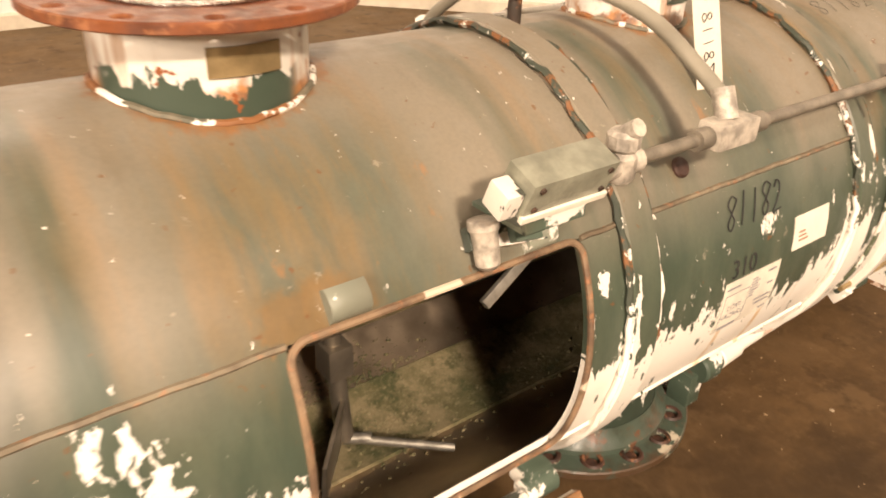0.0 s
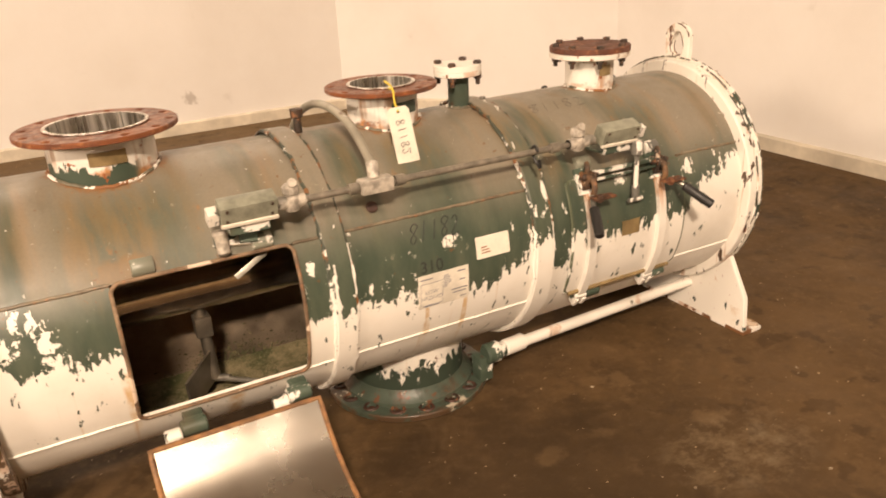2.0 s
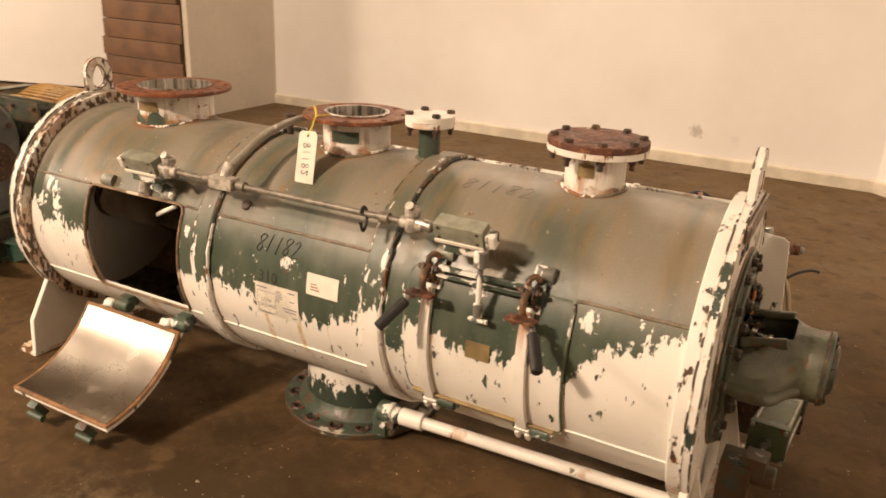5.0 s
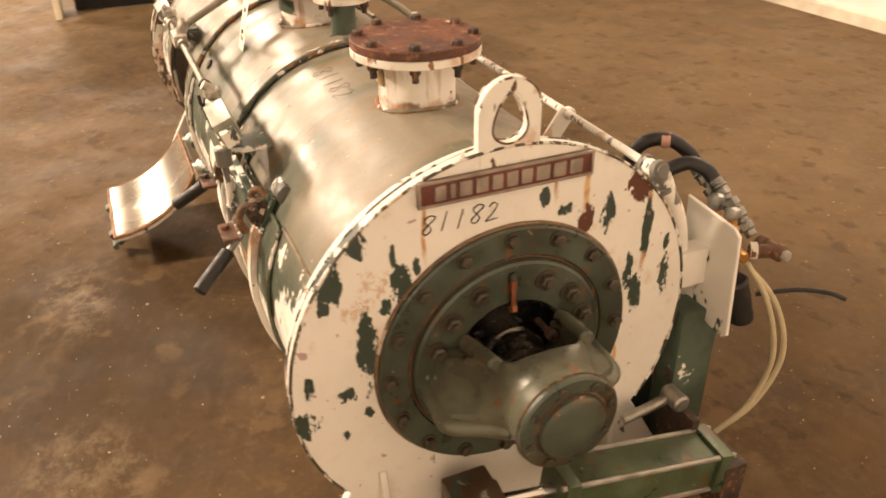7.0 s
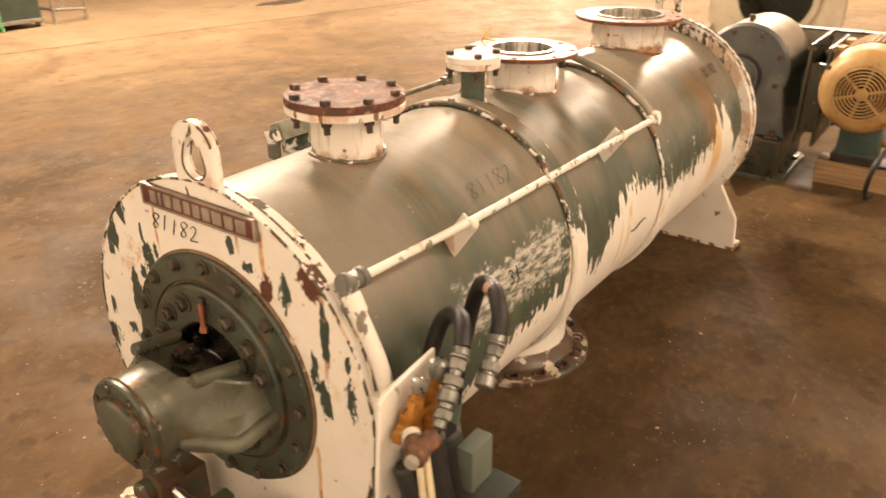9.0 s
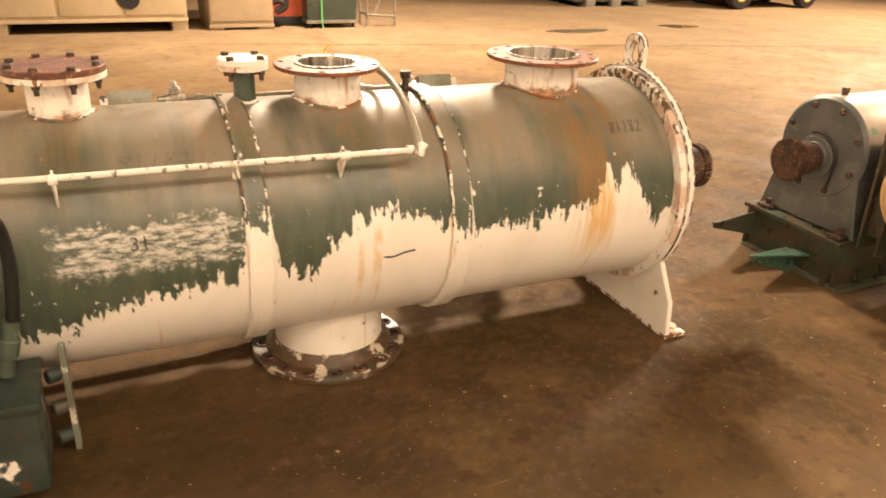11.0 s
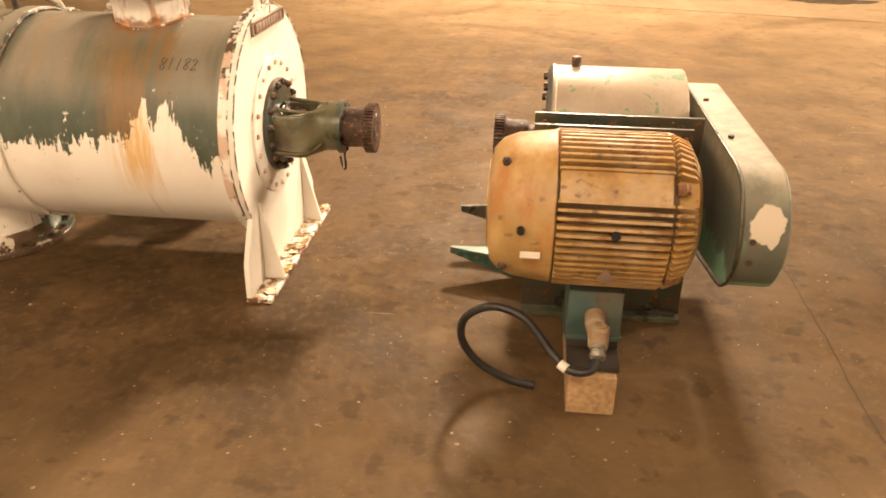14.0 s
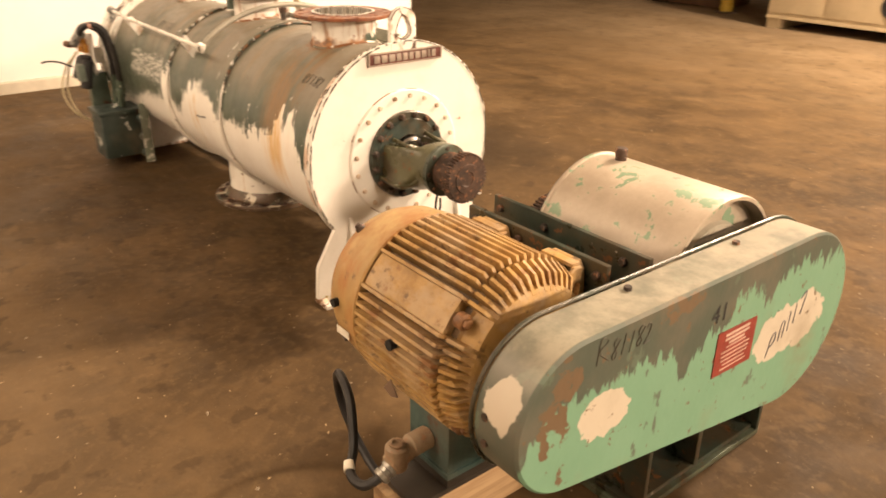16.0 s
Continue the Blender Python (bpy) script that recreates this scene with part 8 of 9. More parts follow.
# feet that meet the upright plate
for x in (-1.110, -1.357):
    bm = bmesh.new()
    lug_ = [(-0.058, 0.655), (0.058, 0.655), (0.052, 0.725), (0.040, 0.744), (-0.040, 0.744), (-0.052, 0.725)]
    sheet(bm, lug_, [circle(0, 0.702, 0.015, 14)], Matrix.Translation((x, 0.523, 0)) @ FACE_Y, 0.018, 0.004)
    for sx in (-1, 1):
        cheek = [(0.521, 0.650), (0.521, 0.736), (0.545, 0.738), (0.575, 0.715), (0.590, 0.690), (0.590, 0.650)]
        sheet(bm, cheek, [], Matrix.Translation((x + sx * 0.052 - 0.006, 0, 0)) @ FACE_X, 0.012, 0.003)
    box(bm, (x - 0.050, 0.522, 0.735), (x + 0.050, 0.548, 0.745), 0.003)
    box(bm, (x - 0.05, 0.506, 0.39), (x + 0.05, 0.56, 0.43), 0.008)
    box(bm, (x - 0.05, 0.506, 0.39), (x + 0.05, 0.522, 0.66), 0.005)
    foot_ = part("motor_foot", bm, M_FIN, body, "tan cast motor foot with rounded lip")
    bm = bmesh.new()
    hexbolt(bm, (x, 0.524, 0.702), (0, 1, 0), 0.012, 0.010)
    rod(bm, (x, 0.53, 0.702), (x, 0.548, 0.702), 0.0065, 10)
    part("foot_bolt", bm, M_BOLT, foot_, "rusty bolt")
# upright mounting plates
for y, z1, xe in ((0.400, 0.759, -1.515), (0.490, 0.750, -1.47)):
    bm = bmesh.new()
    box(bm, (xe, y, 0.235), (-0.995, y + 0.014, z1), 0.002)
    up = part("upright_plate", bm, M_BASEGREEN, drive, "dark green upright mounting plate")
    for x in (-1.025, -1.19, -1.445):
        bm = bmesh.new()
        hexbolt(bm, (x, y + 0.014, z1 - 0.030), (0, 1, 0), 0.011, 0.012)
        rod(bm, (x, y - 0.018, z1 - 0.030), (x, y + 0.001, z1 - 0.030), 0.010, 10)
        part("bolt", bm, M_BOLT, up)
bm = bmesh.new()
box(bm, (-1.46, 0.415, 0.30), (-1.42, 0.489, 0.66), 0.004)
part("plate_spacer", bm, M_BASEGREEN, drive)
bm = bmesh.new()
box(bm, (-1.06, 0.415, 0.30), (-1.02, 0.489, 0.66), 0.004)
part("plate_spacer", bm, M_BASEGREEN, drive)
# terminal box below, elbow and cable
bm = bmesh.new()
box(bm, (-1.285, 0.600, 0.190), (-1.125, 0.800, 0.345), 0.010)
tb = part("terminal_box", bm, M_TEAL, drive, "teal terminal box under the motor")
bm = bmesh.new()
box(bm, (-1.290, 0.595, 0.180), (-1.120, 0.805, 0.196), 0.004)
part("box_cover", bm, M_TEAL, tb)
bm = bmesh.new()
rod(bm, (-1.205, 0.800, 0.265), (-1.205, 0.860, 0.262), 0.030, 18, bevel=0.004)
rod(bm, (-1.205, 0.850, 0.262), (-1.212, 0.925, 0.240), 0.027, 18, bevel=0.004)
rod(bm, (-1.212, 0.905, 0.222), (-1.212, 0.901, 0.292), 0.029, 18, bevel=0.006)
lathe(bm, (-1.212, 0.901, 0.290), (0, -0.05, 1), [(0, 0.020), (0.008, 0.020), (0.010, 0.017), (0.010, 0.012), (0.002, 0.011), (0.002, 0)], 14)
part("conduit_elbow", bm, rusted("elbow_rust", (0.33, 0.25, 0.16), (0.24, 0.15, 0.085), 0.10), tb, "rusty pale conduit elbow")
bm = bmesh.new()
lathe(bm, (-1.212, 0.915, 0.236), (0.05, 0.8, -0.5), [(0, 0), (0, 0.024), (0.014, 0.024), (0.016, 0.020), (0.026, 0.020), (0.028, 0.024), (0.040, 0.022), (0.044, 0.014), (0.044, 0)], 12)
part("cable_gland", bm, M_GALV, tb, "steel cable gland")
bm = bmesh.new()
tube(bm, [(-1.21, 0.945, 0.215), (-1.188, 0.985, 0.195), (-1.13, 0.985, 0.195), (-1.075, 0.94, 0.225), (-1.00, 0.90, 0.300), (-0.905, 0.87, 0.315), (-0.825, 0.835, 0.25), (-0.815, 0.82, 0.16), (-0.87, 0.815, 0.075), (-0.96, 0.82, 0.028), (-1.04, 0.825, 0.013)], 0.0125, 10, 8)
part("cable", bm, M_BLACK, tb, "stiff black cable curling to the floor")
bm = bmesh.new()
rod(bm, (-1.125, 0.985, 0.196), (-1.105, 0.972, 0.204), 0.0145, 12)
part("cable_tape", bm, M_PAPER, tb, "white tape on the cable")

# belt guard
bm = bmesh.new()
def belt_outline(grow=0.0, n=30):
    """Round two pulleys of unlike size: (y, z) points, from the upper tangent of the small end on."""
    (ya_, za_, ra_), (yb_, zb_, rb_) = (0.772, 0.577, 0.172 + grow), (-0.055, 0.500, 0.243 + grow)
    span, way = math.hypot(yb_ - ya_, zb_ - za_), math.atan2(za_ - zb_, ya_ - yb_)
    lean = math.acos((rb_ - ra_) / span)
    near = [way + lean - 2 * lean * i / n for i in range(n + 1)]
    far = [way - lean - (2 * math.pi - 2 * lean) * i / n for i in range(n + 1)]
    return [(ya_ + ra_ * math.cos(t), za_ + ra_ * math.sin(t)) for t in near] + [(yb_ + rb_ * math.cos(t), zb_ + rb_ * math.sin(t)) for t in far]


sheet(bm, belt_outline(), [], Matrix.Translation((-1.655, 0, 0.0)) @ FACE_X, 0.122, 0.006)
guard = part("belt_guard", bm, M_GUARD, drive, "mint-green belt guard, paint flaked to grey and white")
bm = bmesh.new()
rim = [(-1.531, y, z) for y, z in belt_outline(0.003)]
tube(bm, rim, 0.005, 8, 0, True)
part("guard_rim", bm, M_BASEGREEN, guard, "turned rim of the guard")
for y, z in ((0.55, 0.752), (0.938, 0.60), (0.938, 0.54), (0.15, 0.748)):
    bm = bmesh.new()
    d = Vector((0, 0, 1)) if z > 0.7 else Vector((0, 1, 0))
    rod(bm, Vector((-1.565, y, z)) - d * 0.004, Vector((-1.565, y, z)) + d * (0.004 if z > 0.7 else 0.006), 0.009, 12)
    part("screw", bm, M_BOLT, guard)
GXF = -1.6555
fy = lambda y0, z0: (lambda u, v: Vector((GXF - 0.0008, y0 - u, z0 + v)))
written(0.046, 0.125, 0.15, fy(0.640, 0.700), 0.0010, guard, "stock number in worn marker", M_INK_WORN)
part("pen_letter", scrawl([[(0.0, 0.0), (0.008, 0.055), (0.028, 0.045), (0.006, 0.028), (0.034, 0.0)]], fy(0.742, 0.682), 0.0010), M_INK_WORN, guard, "letter R in worn marker")
part("painted_digits", lettering("41", 0.066, fy(0.325, 0.652)), M_INK, guard, "stencilled digits")
bm = bmesh.new()
sheet(bm, [(0.158, 0.472), (0.318, 0.478), (0.318, 0.598), (0.158, 0.592)], [], Matrix.Translation((-1.6575, 0, 0)) @ FACE_X, 0.0018)
red = part("warning_label", bm, M_REDLABEL, guard, "red warning label with rows of print", False)
rnd = random.Random(2)
M_PRINT = plain("label_print", (0.62, 0.45, 0.36), 0.6)
for i in range(9):
    z = 0.586 - i * 0.0118
    h = 0.006 if i < 3 else 0.0028
    w = rnd.uniform(0.075, 0.125) if i > 2 else rnd.uniform(0.06, 0.10)
    bm = bmesh.new()
    box(bm, (-1.6588, 0.238 - w / 2, z - h), (-1.6572, 0.238 + w / 2, z), 0)
    part("print_bar", bm, M_PRINT, red, "pale row of print", False)
for stroke in ([(0.00, 0.0), (0.012, 0.045), (0.03, 0.05), (0.03, 0.025), (0.01, 0.02)], [(0.05, 0.005), (0.055, 0.05), (0.07, 0.045), (0.068, 0.0)], [(0.09, 0.0), (0.092, 0.055)], [(0.115, 0.0), (0.117, 0.055)], [(0.135, 0.055), (0.16, 0.055), (0.145, 0.0)]):
    part("pen_stroke", scrawl([stroke], (lambda u, v: Vector((GXF - 0.0008, 0.075 - u * 0.95, 0.440 + v + u * 0.55))), 0.0011), M_INK_BLUE, guard, "faint handwritten mark")

# base frame
bm = bmesh.new()
box(bm, (-1.545, -0.215, 0.0), (-0.985, 0.385, 0.018), 0.002)
base = part("base_plate", bm, cast_paint("base_rust", (0.105, 0.125, 0.085), 0.8), drive, "rusty green base plate on the floor")
for lo, hi in (((-1.545, -0.215, 0.018), (-0.985, -0.200, 0.212)), ((-1.545, 0.330, 0.018), (-0.985, 0.345, 0.212)), ((-1.40, -0.20, 0.018), (-1.385, 0.33, 0.212)), ((-1.02, -0.20, 0.018), (-1.005, 0.33, 0.212)), ((-1.27, -0.20, 0.018), (-1.25, 0.33, 0.212))):
    bm = bmesh.new()
    box(bm, lo, hi, 0.002)
    part("frame_web", bm, M_BASEGREEN, base)
bm = bmesh.new()
box(bm, (-1.555, -0.225, 0.212), (-0.965, 0.350, 0.232), 0.003)
part("frame_top", bm, M_BASEGREEN, base, "green bed plate under the gearbox")
for y in (-0.13, 0.29):
    bm = bmesh.new()
    box(bm, (-1.06, y - 0.035, 0.236), (-0.985, y + 0.035, 0.250), 0.003)
    rod(bm, (-1.02, y, 0.24), (-1.02, y, 0.275), 0.014, 6)
    part("hold_down_bolt", bm, M_BOLT, base)
# tapered wings towards the mixer
bm = bmesh.new()
sheet(bm, [(-0.985, 0.205), (-0.985, 0.075), (-0.715, 0.150), (-0.715, 0.170)], [], Matrix.Translation((0, -0.150, 0)) @ FACE_Y, 0.012, 0.002)
sheet(bm, [(-0.985, -0.215), (-0.715, -0.165), (-0.715, -0.148), (-0.985, -0.148)], [], Matrix.Translation((0, 0, 0.166)), 0.010, 0.002)
part("tapered_wing", bm, M_BASEGREEN, base, "dark tapered wing of the frame")
bm = bmesh.new()
sheet(bm, [(-0.985, 0.112), (-0.985, 0.004), (-0.935, 0.004), (-0.700, 0.096), (-0.700, 0.110)], [], Matrix.Translation((0, 0.125, 0)) @ FACE_Y, 0.010, 0.002)
sheet(bm, [(-0.985, 0.09), (-0.700, 0.105), (-0.700, 0.120), (-0.985, 0.20)], [], Matrix.Translation((0, 0, 0.108)), 0.010, 0.002)
part("tapered_wing", bm, M_WEDGE, base, "sea-green tapered wing of the frame")
# pedestal under the guard's end
bm = bmesh.new()
box(bm, (-1.53, -0.20, 0.018), (-1.40, 0.37, 0.034), 0.003)
box(bm, (-1.535, 0.085, 0.03), (-1.43, 0.105, 0.30), 0.004)
part("guard_stand", bm, M_BASEGREEN, base, "green stand below the guard")

# timber block under the terminal box
bm = bmesh.new()
rnd = random.Random(4)
box(bm, (-1.276, 0.520, 0.0), (-1.136, 0.925, 0.132), 0.004)
for v in bm.verts:
    v.co += Vector((rnd.uniform(-1, 1), rnd.uniform(-1, 1), 0)) * 0.0012
tagged(part("timber_block", bm, M_WOOD), "sawn square timber block lying under the motor", "wood block")
bm = bmesh.new()
box(bm, (-1.283, 0.580, 0.134), (-1.130, 0.900, 0.150), 0.004)
box(bm, (-1.283, 0.580, 0.150), (-1.130, 0.800, 0.179), 0.006)
tagged(part("packing_plate", bm, plain("oily_plate", (0.050, 0.040, 0.030), 0.45, 0.2, 0.4, 14)), "dark oily packing plate on the timber block", "plate")

# ---- things across the hall ----
def cabinet(name, x0, x1, y0, y1, z0, z1, material, label, legs=0.0, hole=None, panels=0):
    ob = thing(name, ((x0 + x1) / 2, (y0 + y1) / 2, 0), label, "cabinet")
    bm = bmesh.new()
    box(bm, (x0, y0, z0), (x1, y1, z1), 0.012)
    body = part("body", bm, material, ob)
    bm = bmesh.new()
    box(bm, (x0 - 0.008, y1 - 0.03, z0 - 0.03), (x1 + 0.008, y1 + 0.010, z0 + 0.006), 0.004)
    part("sill", bm, material, ob)
    for i in range(panels):
        xa = x0 + (x1 - x0) * i / panels + 0.02
        xb = x0 + (x1 - x0) * (i + 1) / panels - 0.02
        bm = bmesh.new()
        box(bm, (xa, y1 + 0.001, z0 + 0.05), (xb, y1 + 0.014, z1 - 0.05), 0.004)
        part("door_panel", bm, material, ob)
    if hole:
        hx, hz, hr = hole
        bm = bmesh.new()
        lathe(bm, (hx, y1 + 0.014, hz), (0, 1, 0), [(0.004, hr), (0.008, hr + 0.012), (0.0, hr + 0.02), (-0.01, hr + 0.02), (-0.01, hr)], 28, True)
        # flat near-black disc paints the shade inside the duct
        lathe(bm, (hx, y1 + 0.0155, hz), (0, 1, 0), [(0, 0), (0, hr), (-0.01, hr), (-0.01, 0)], 28)
        part("duct_opening", bm, M_DARK, ob, "round duct opening, its dark inside painted as a disc")
    if legs:
        for x in (x0 + 0.09, x1 - 0.09):
            bm = bmesh.new()
            box(bm, (x - 0.09, y0 + 0.05, 0.0), (x + 0.09, y1 - 0.02, z0 - 0.03), 0.006)
            part("foot", bm, M_BEIGE, ob)
    return ob


cabinet("machine_cabinet", 0.80, 2.96, -9.2, -7.80, 0.15, 1.9, M_BEIGE, "long beige sheet-metal machine cabinet standing on feet", 0.12, (1.46, 0.40, 0.115), 3)
cabinet("machine_cabinet", -0.26, 0.54, -8.8, -7.80, 0.06, 1.6, plain("tan_panel", (0.40, 0.31, 0.20), 0.5, 0, 0.15, 3), "tan sheet-metal cabinet beside a longer one", 0.03, None, 1)
red_unit = thing("red_machine", (-0.48, -8.3, 0), "red steel machine frame with hoses, behind cabinets", "machine")
bm = bmesh.new()
box(bm, (-0.80, -8.6, 0.12), (-0.30, -8.05, 1.2), 0.01)
part("frame_panel", bm, plain("red_paint", (0.42, 0.085, 0.04), 0.5), red_unit)
bm = bmesh.new()
box(bm, (-0.82, -8.6, 0.0), (-0.28, -8.04, 0.12), 0.01)
part("plinth", bm, M_DARK, red_unit)
bm = bmesh.new()
tube(bm, [(-0.28, -7.95, 0.38), (-0.36, -7.9, 0.42), (-0.45, -7.9, 0.36), (-0.44, -7.9, 0.25), (-0.32, -7.92, 0.18)], 0.03, 10, 6)
tube(bm, [(-0.28, -7.95, 0.30), (-0.38, -7.9, 0.33), (-0.42, -7.9, 0.28), (-0.32, -7.92, 0.22)], 0.03, 10, 6)
part("hose", bm, M_BLACK, red_unit, "black hose coil")
trolley = thing("green_cabinet", (-1.03, -7.9, 0), "dark green steel cabinet on castors with a bright green strap", "cabinet")
bm = bmesh.new()
box(bm, (-1.37, -8.35, 0.09), (-0.70, -7.78, 1.1), 0.015)
part("body", bm, plain("dark_green_paint", (0.055, 0.075, 0.062), 0.35, 0.1, 0.3, 6), trolley)
bm = bmesh.new()
box(bm, (-1.385, -8.36, 0.06), (-0.685, -7.76, 0.10), 0.006)
part("base_rail", bm, M_GALV, trolley)
for x in (-1.33, -0.74):
    for y in (-8.30, -7.82):
        bm = bmesh.new()
        rod(bm, (x - 0.015, y, 0.034), (x + 0.015, y, 0.034), 0.034, 16, bevel=0.004)
        part("castor", bm, M_BLACK, trolley)
bm = bmesh.new()
tube(bm, [(-0.88, -7.768, 1.0), (-0.89, -7.765, 0.6), (-0.885, -7.762, 0.3), (-0.89, -7.76, 0.08), (-0.90, -7.75, 0.004)], 0.011, 6, 5)
part("strap", bm, plain("green_strap", (0.16, 0.55, 0.20), 0.5), trolley, "bright green strap")
stand = thing("pipe_stand", (-1.72, -7.85, 0), "light tubular steel stand beside the green cabinet", "stand")
for a, b in (((-1.52, -7.8, 0.0), (-1.52, -7.8, 0.9)), ((-1.92, -7.8, 0.0), (-1.92, -7.8, 0.9)), ((-1.52, -7.8, 0.16), (-1.92, -7.8, 0.13)), ((-1.52, -8.1, 0.0), (-1.52, -8.1, 0.9)), ((-1.52, -7.8, 0.16), (-1.52, -8.1, 0.16)), ((-1.62, -7.8, 0.16), (-1.80, -7.8, 0.55))):
    bm = bmesh.new()
    rod(bm, a, b, 0.016, 10)
    part("tube", bm, M_GALV, stand)
# machine feet and a parked truck far over
far_unit = thing("far_machine", (-6.7, -9.7, 0), "dark machine standing far across the hall", "machine")
bm = bmesh.new()
box(bm, (-7.6, -10.6, 0.08), (-5.9, -9.5, 1.6), 0.02)
part("body", bm, M_BASEGREEN, far_unit)
for x in (-7.3, -6.75, -6.2):
    bm = bmesh.new()
    box(bm, (x - 0.09, -9.75, 0.0), (x + 0.09, -9.42, 0.14), 0.01)
    part("foot", bm, M_GALV, far_unit)
truck = thing("yellow_forklift", (-9.9, -9.1, 0), "yellow forklift parked far across the hall", "forklift")
bm = bmesh.new()
outl = [(-10.9, 0.22), (-8.6, 0.22), (-8.6, 1.0), (-9.2, 1.1), (-9.5, 1.35), (-10.9, 1.35)]
sheet(bm, outl, [], Matrix.Translation((0, -8.9, 0)) @ FACE_Y, 0.9, 0.03)
part("chassis", bm, plain("truck_yellow", (0.62, 0.42, 0.04), 0.4), truck)
for x, r in ((-9.02, 0.26), (-10.65, 0.22)):
    for y in (-8.86, -9.85):
        bm = bmesh.new()
        lathe(bm, (x, y - 0.1, r), (0, 1, 0), [(0, r * 0.55), (0, r * 0.92), (0.03, r), (0.17, r), (0.20, r * 0.92), (0.20, r * 0.55)], 32, True)
        wheel = part("tyre", bm, M_BLACK, truck)
        bm = bmesh.new()
        lathe(bm, (x, y - 0.06, r), (0, 1, 0), [(0, 0), (0, r * 0.56), (0.13, r * 0.56), (0.15, r * 0.45), (0.12, r * 0.18), (0.15, 0.0)], 28)
        part("rim", bm, plain("rim_orange_%d" % (x < -10), (0.60, 0.34, 0.10), 0.5), wheel)
# things beyond the partition
for x0, y0, x1, y1, zb, label in ((-6.35, 3.30, -4.42, 3.95, 0.03, "tall white board panel standing on the floor"), (-8.6, 3.05, -6.60, 3.12, 0.10, "wide white board panel standing on timbers")):
    ob = thing("white_panel", ((x0 + x1) / 2, (y0 + y1) / 2, 0), label, "panel")
    d = Vector((x1 - x0, y1 - y0, 0))
    ang = math.degrees(math.atan2(d.y, d.x))
    bm = bmesh.new()
    m = pose(x0, y0, 0, 0, 0, ang)
    box(bm, (0, -0.02, zb), (d.length, 0.10, 2.4), 0.006, m)
    part("board", bm, M_WALL, ob)
    for s in (0.10, 0.80):
        bm = bmesh.new()
        box(bm, (d.length * s - 0.05, -0.015, 0.0), (d.length * s + 0.05, 0.095, zb), 0.004, m)
        part("timber_foot", bm, M_BOLT, ob)
skid = thing("timber_skid", (-6.4, 2.9, 0), "dark rough timber skid lying on the floor", "timber")
bm = bmesh.new()
box(bm, (-7.3, 2.75, 0.0), (-5.6, 2.92, 0.09), 0.008)
part("beam", bm, M_BOLT, skid)
bm = bmesh.new()
box(bm, (-7.3, 2.98, 0.0), (-5.9, 3.04, 0.12), 0.008)
part("beam", bm, M_BOLT, skid)
stack = thing("timber_stack", (-3.9, 3.9, 0), "stack of brown planks behind the partition", "timber stack")
rnd = random.Random(9)
mw = plain("brown_planks", (0.17, 0.085, 0.038), 0.65, 0, 0.5, 5)
for i in range(7):
    bm = bmesh.new()
    x = -4.35 + rnd.uniform(-0.03, 0.03)
    box(bm, (x, 3.5 + rnd.uniform(-0.02, 0.02), 0.10 + i * 0.185), (x + 1.1, 5.6, 0.28 + i * 0.185), 0.006)
    part("plank", bm, mw, stack)
bm = bmesh.new()
for x in (-4.2, -3.45):
    box(bm, (x, 3.55, 0.0), (x + 0.1, 5.5, 0.10), 0.004)
part("bearers", bm, mw, stack)
cream = thing("cream_machine", (-3.75, -0.45, 0), "cream steel machine with a round dark opening, standing alone", "machine")
bm = bmesh.new()
ring = [(-0.95, 0.20), (-0.95, 1.15), (0.05, 1.15), (0.12, 0.62), (0.12, 0.20)]
sheet(bm, ring, [circle(-0.42, 0.66, 0.30, 36)], Matrix.Translation((-3.62, 0, 0)) @ FACE_X, 0.05, 0.008)
mc = plain("cream_paint", (0.50, 0.43, 0.31), 0.5, 0, 0.25, 6)
front = part("front_plate", bm, mc, cream)
bm = bmesh.new()
lathe(bm, (-3.56, -0.42, 0.66), (-1, 0, 0), [(0, 0.30), (0, 0.35), (0.03, 0.36), (0.03, 0.30)], 48, True)
part("opening_ring", bm, mc, cream)
bm = bmesh.new()
lathe(bm, (-3.60, -0.42, 0.66), (-1, 0, 0), [(0.0, 0.298), (0.55, 0.298), (0.55, 0)], 48)
part("drum", bm, M_BASEGREEN, cream, "dark hollow drum")
for y in (-0.90, 0.02):
    bm = bmesh.new()
    outl = [(-3.75, 0.0), (-3.40, 0.0), (-3.42, 0.06), (-3.56, 0.40), (-3.75, 0.40)]
    sheet(bm, outl, [], Matrix.Translation((0, y, 0)) @ FACE_Y, 0.05, 0.005)
    part("leg", bm, mc, cream)
bm = bmesh.new()
box(bm, (-4.4, -0.80, 0.0), (-3.66, 0.0, 0.24), 0.01)
part("base", bm, M_DARK, cream)
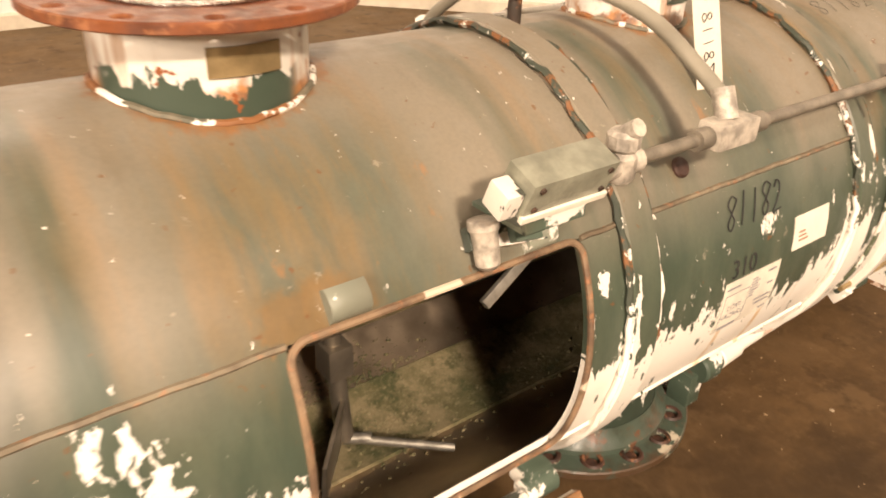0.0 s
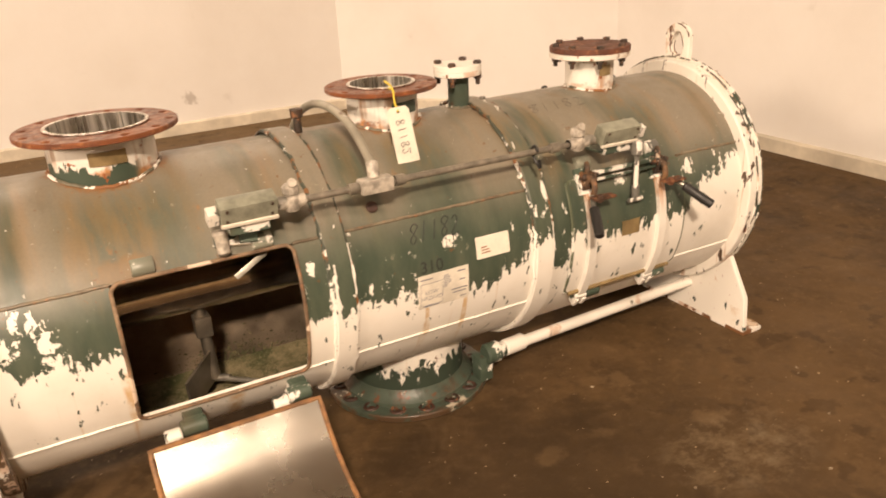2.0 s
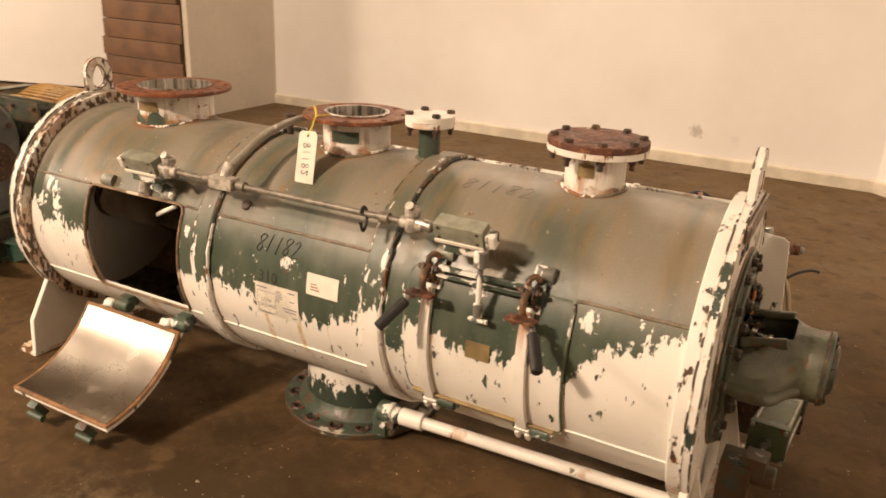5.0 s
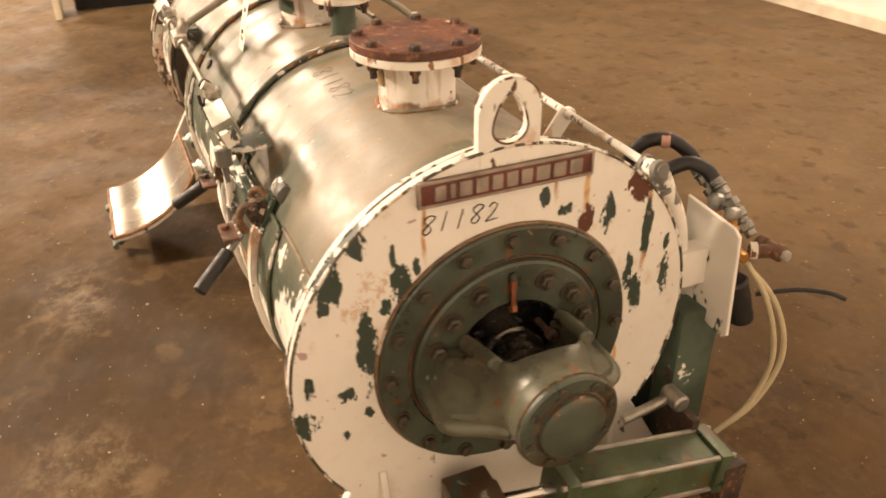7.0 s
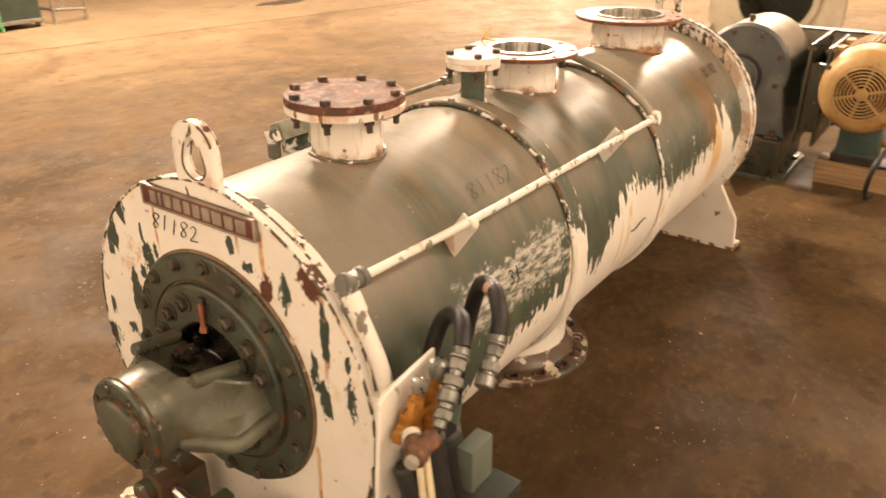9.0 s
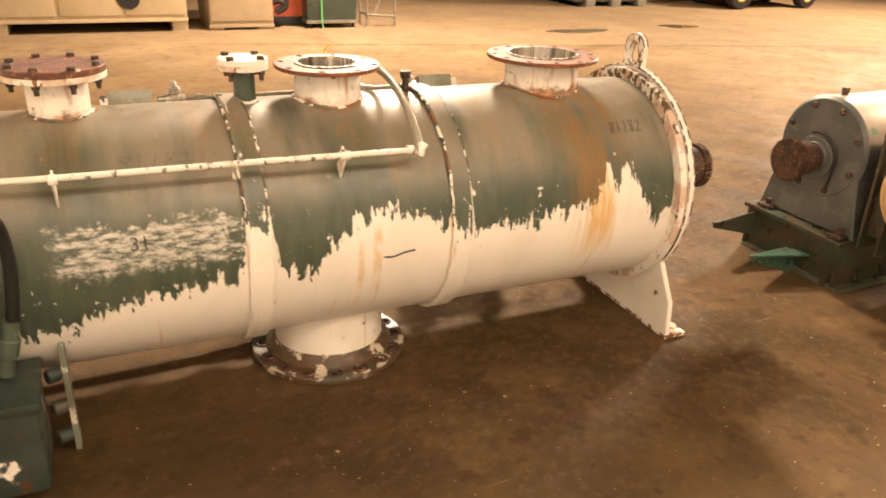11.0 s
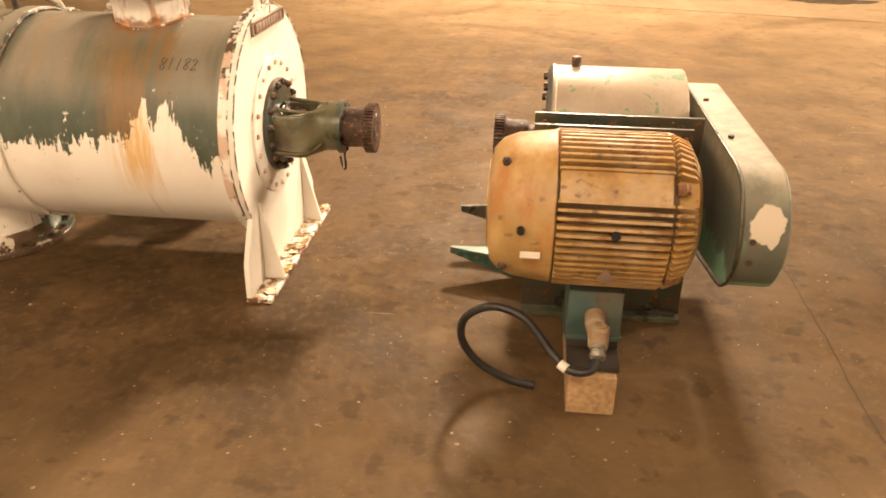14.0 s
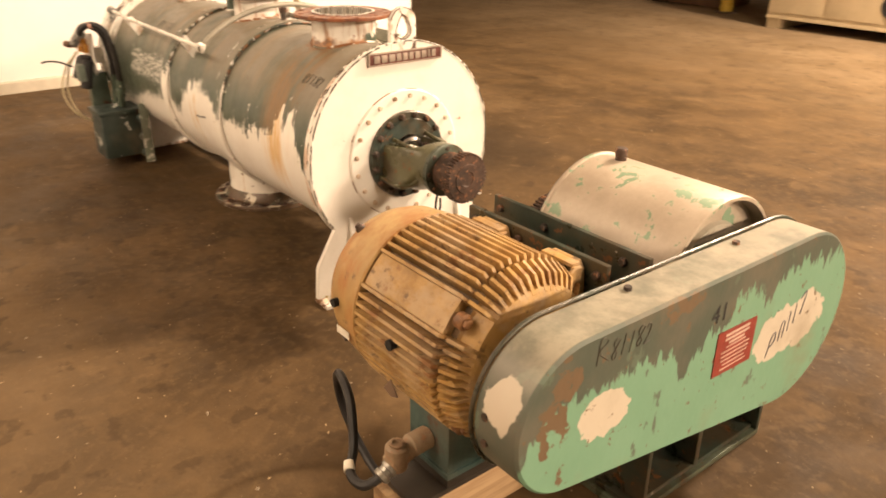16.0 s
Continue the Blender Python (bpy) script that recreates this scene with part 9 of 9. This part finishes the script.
# yellow post and brown stack seen past the east wall's end
post = thing("yellow_post", (4.0, -8.6, 0), "yellow painted steel guard post", "post")
bm = bmesh.new()
rod(bm, (4.05, -8.6, 0.0), (4.05, -8.6, 1.1), 0.09, 20, bevel=0.02)
part("tube", bm, plain("post_yellow", (0.60, 0.40, 0.05), 0.5), post)
bm = bmesh.new()
rod(bm, (4.05, -8.6, 0.0), (4.05, -8.6, 0.02), 0.15, 20)
part("flange", bm, M_BOLT, post)
crates = thing("pallet_racking", (6.5, -9.0, 0), "dark brown stacked crates far down the hall", "crates")
for i in range(5):
    for k in range(2):
        bm = bmesh.new()
        box(bm, (4.3 + i * 0.95, -9.6, 0.02 + k * 0.9), (5.2 + i * 0.95, -8.8, 0.88 + k * 0.9), 0.01)
        part("crate", bm, mw, crates)

# ---- floor details ----
# standing water in the hollows far over
def puddle(cx, cy, rx, ry, seed):
    rnd = random.Random(seed)
    bm = bmesh.new()
    n = 40
    ph = [rnd.uniform(0, 6.28) for _ in range(4)]
    loop = []
    for i in range(n):
        t = 2 * math.pi * i / n
        k = 1 + 0.18 * math.sin(2 * t + ph[0]) + 0.12 * math.sin(3 * t + ph[1]) + 0.07 * math.sin(7 * t + ph[2])
        loop.append((cx + rx * k * math.cos(t), cy + ry * k * math.sin(t)))
    sheet(bm, loop, [], Matrix.Translation((0, 0, -0.01)), 0.0115)
    n_ = plain("still_water_%d" % seed, (0.11, 0.085, 0.058), 0.10, 0, 0.3, 5, 0.0)
    return tagged(part("puddle", bm, n_, smooth=False), "shallow dark puddle on the pale concrete", "puddle", kind="structure")


puddle(-4.35, -6.95, 0.42, 0.20, 3)
puddle(-6.25, -7.10, 0.34, 0.16, 5)
# loose chips of paint and grit
bm = bmesh.new()
rnd = random.Random(21)
for i in range(520):
    if i < 320:
        x, y = rnd.uniform(-3.2, 3.4), rnd.uniform(-2.2, 2.6)
    else:
        x, y = rnd.uniform(-8, 4.2), rnd.uniform(-7, 4.2)
    s = rnd.choice((0.0015, 0.002, 0.0025, 0.003, 0.004, 0.005, 0.008))
    loop = [(x + s * rnd.uniform(0.5, 1.2) * math.cos(t), y + s * rnd.uniform(0.5, 1.2) * math.sin(t)) for t in (0, 1.3, 2.5, 3.8, 5.0)]
    top = bm.verts.new((x, y, s * 0.6))
    vs = [bm.verts.new((*p, 0.0005)) for p in loop]
    for k in range(5):
        bm.faces.new((vs[k], vs[(k + 1) % 5], top))
tagged(part("floor_grit", bm, plain("grit", (0.34, 0.27, 0.18), 0.7, 0, 0.5, 3), smooth=False), "pale paint chips and grit scattered on the floor", "grit", kind="stuff")
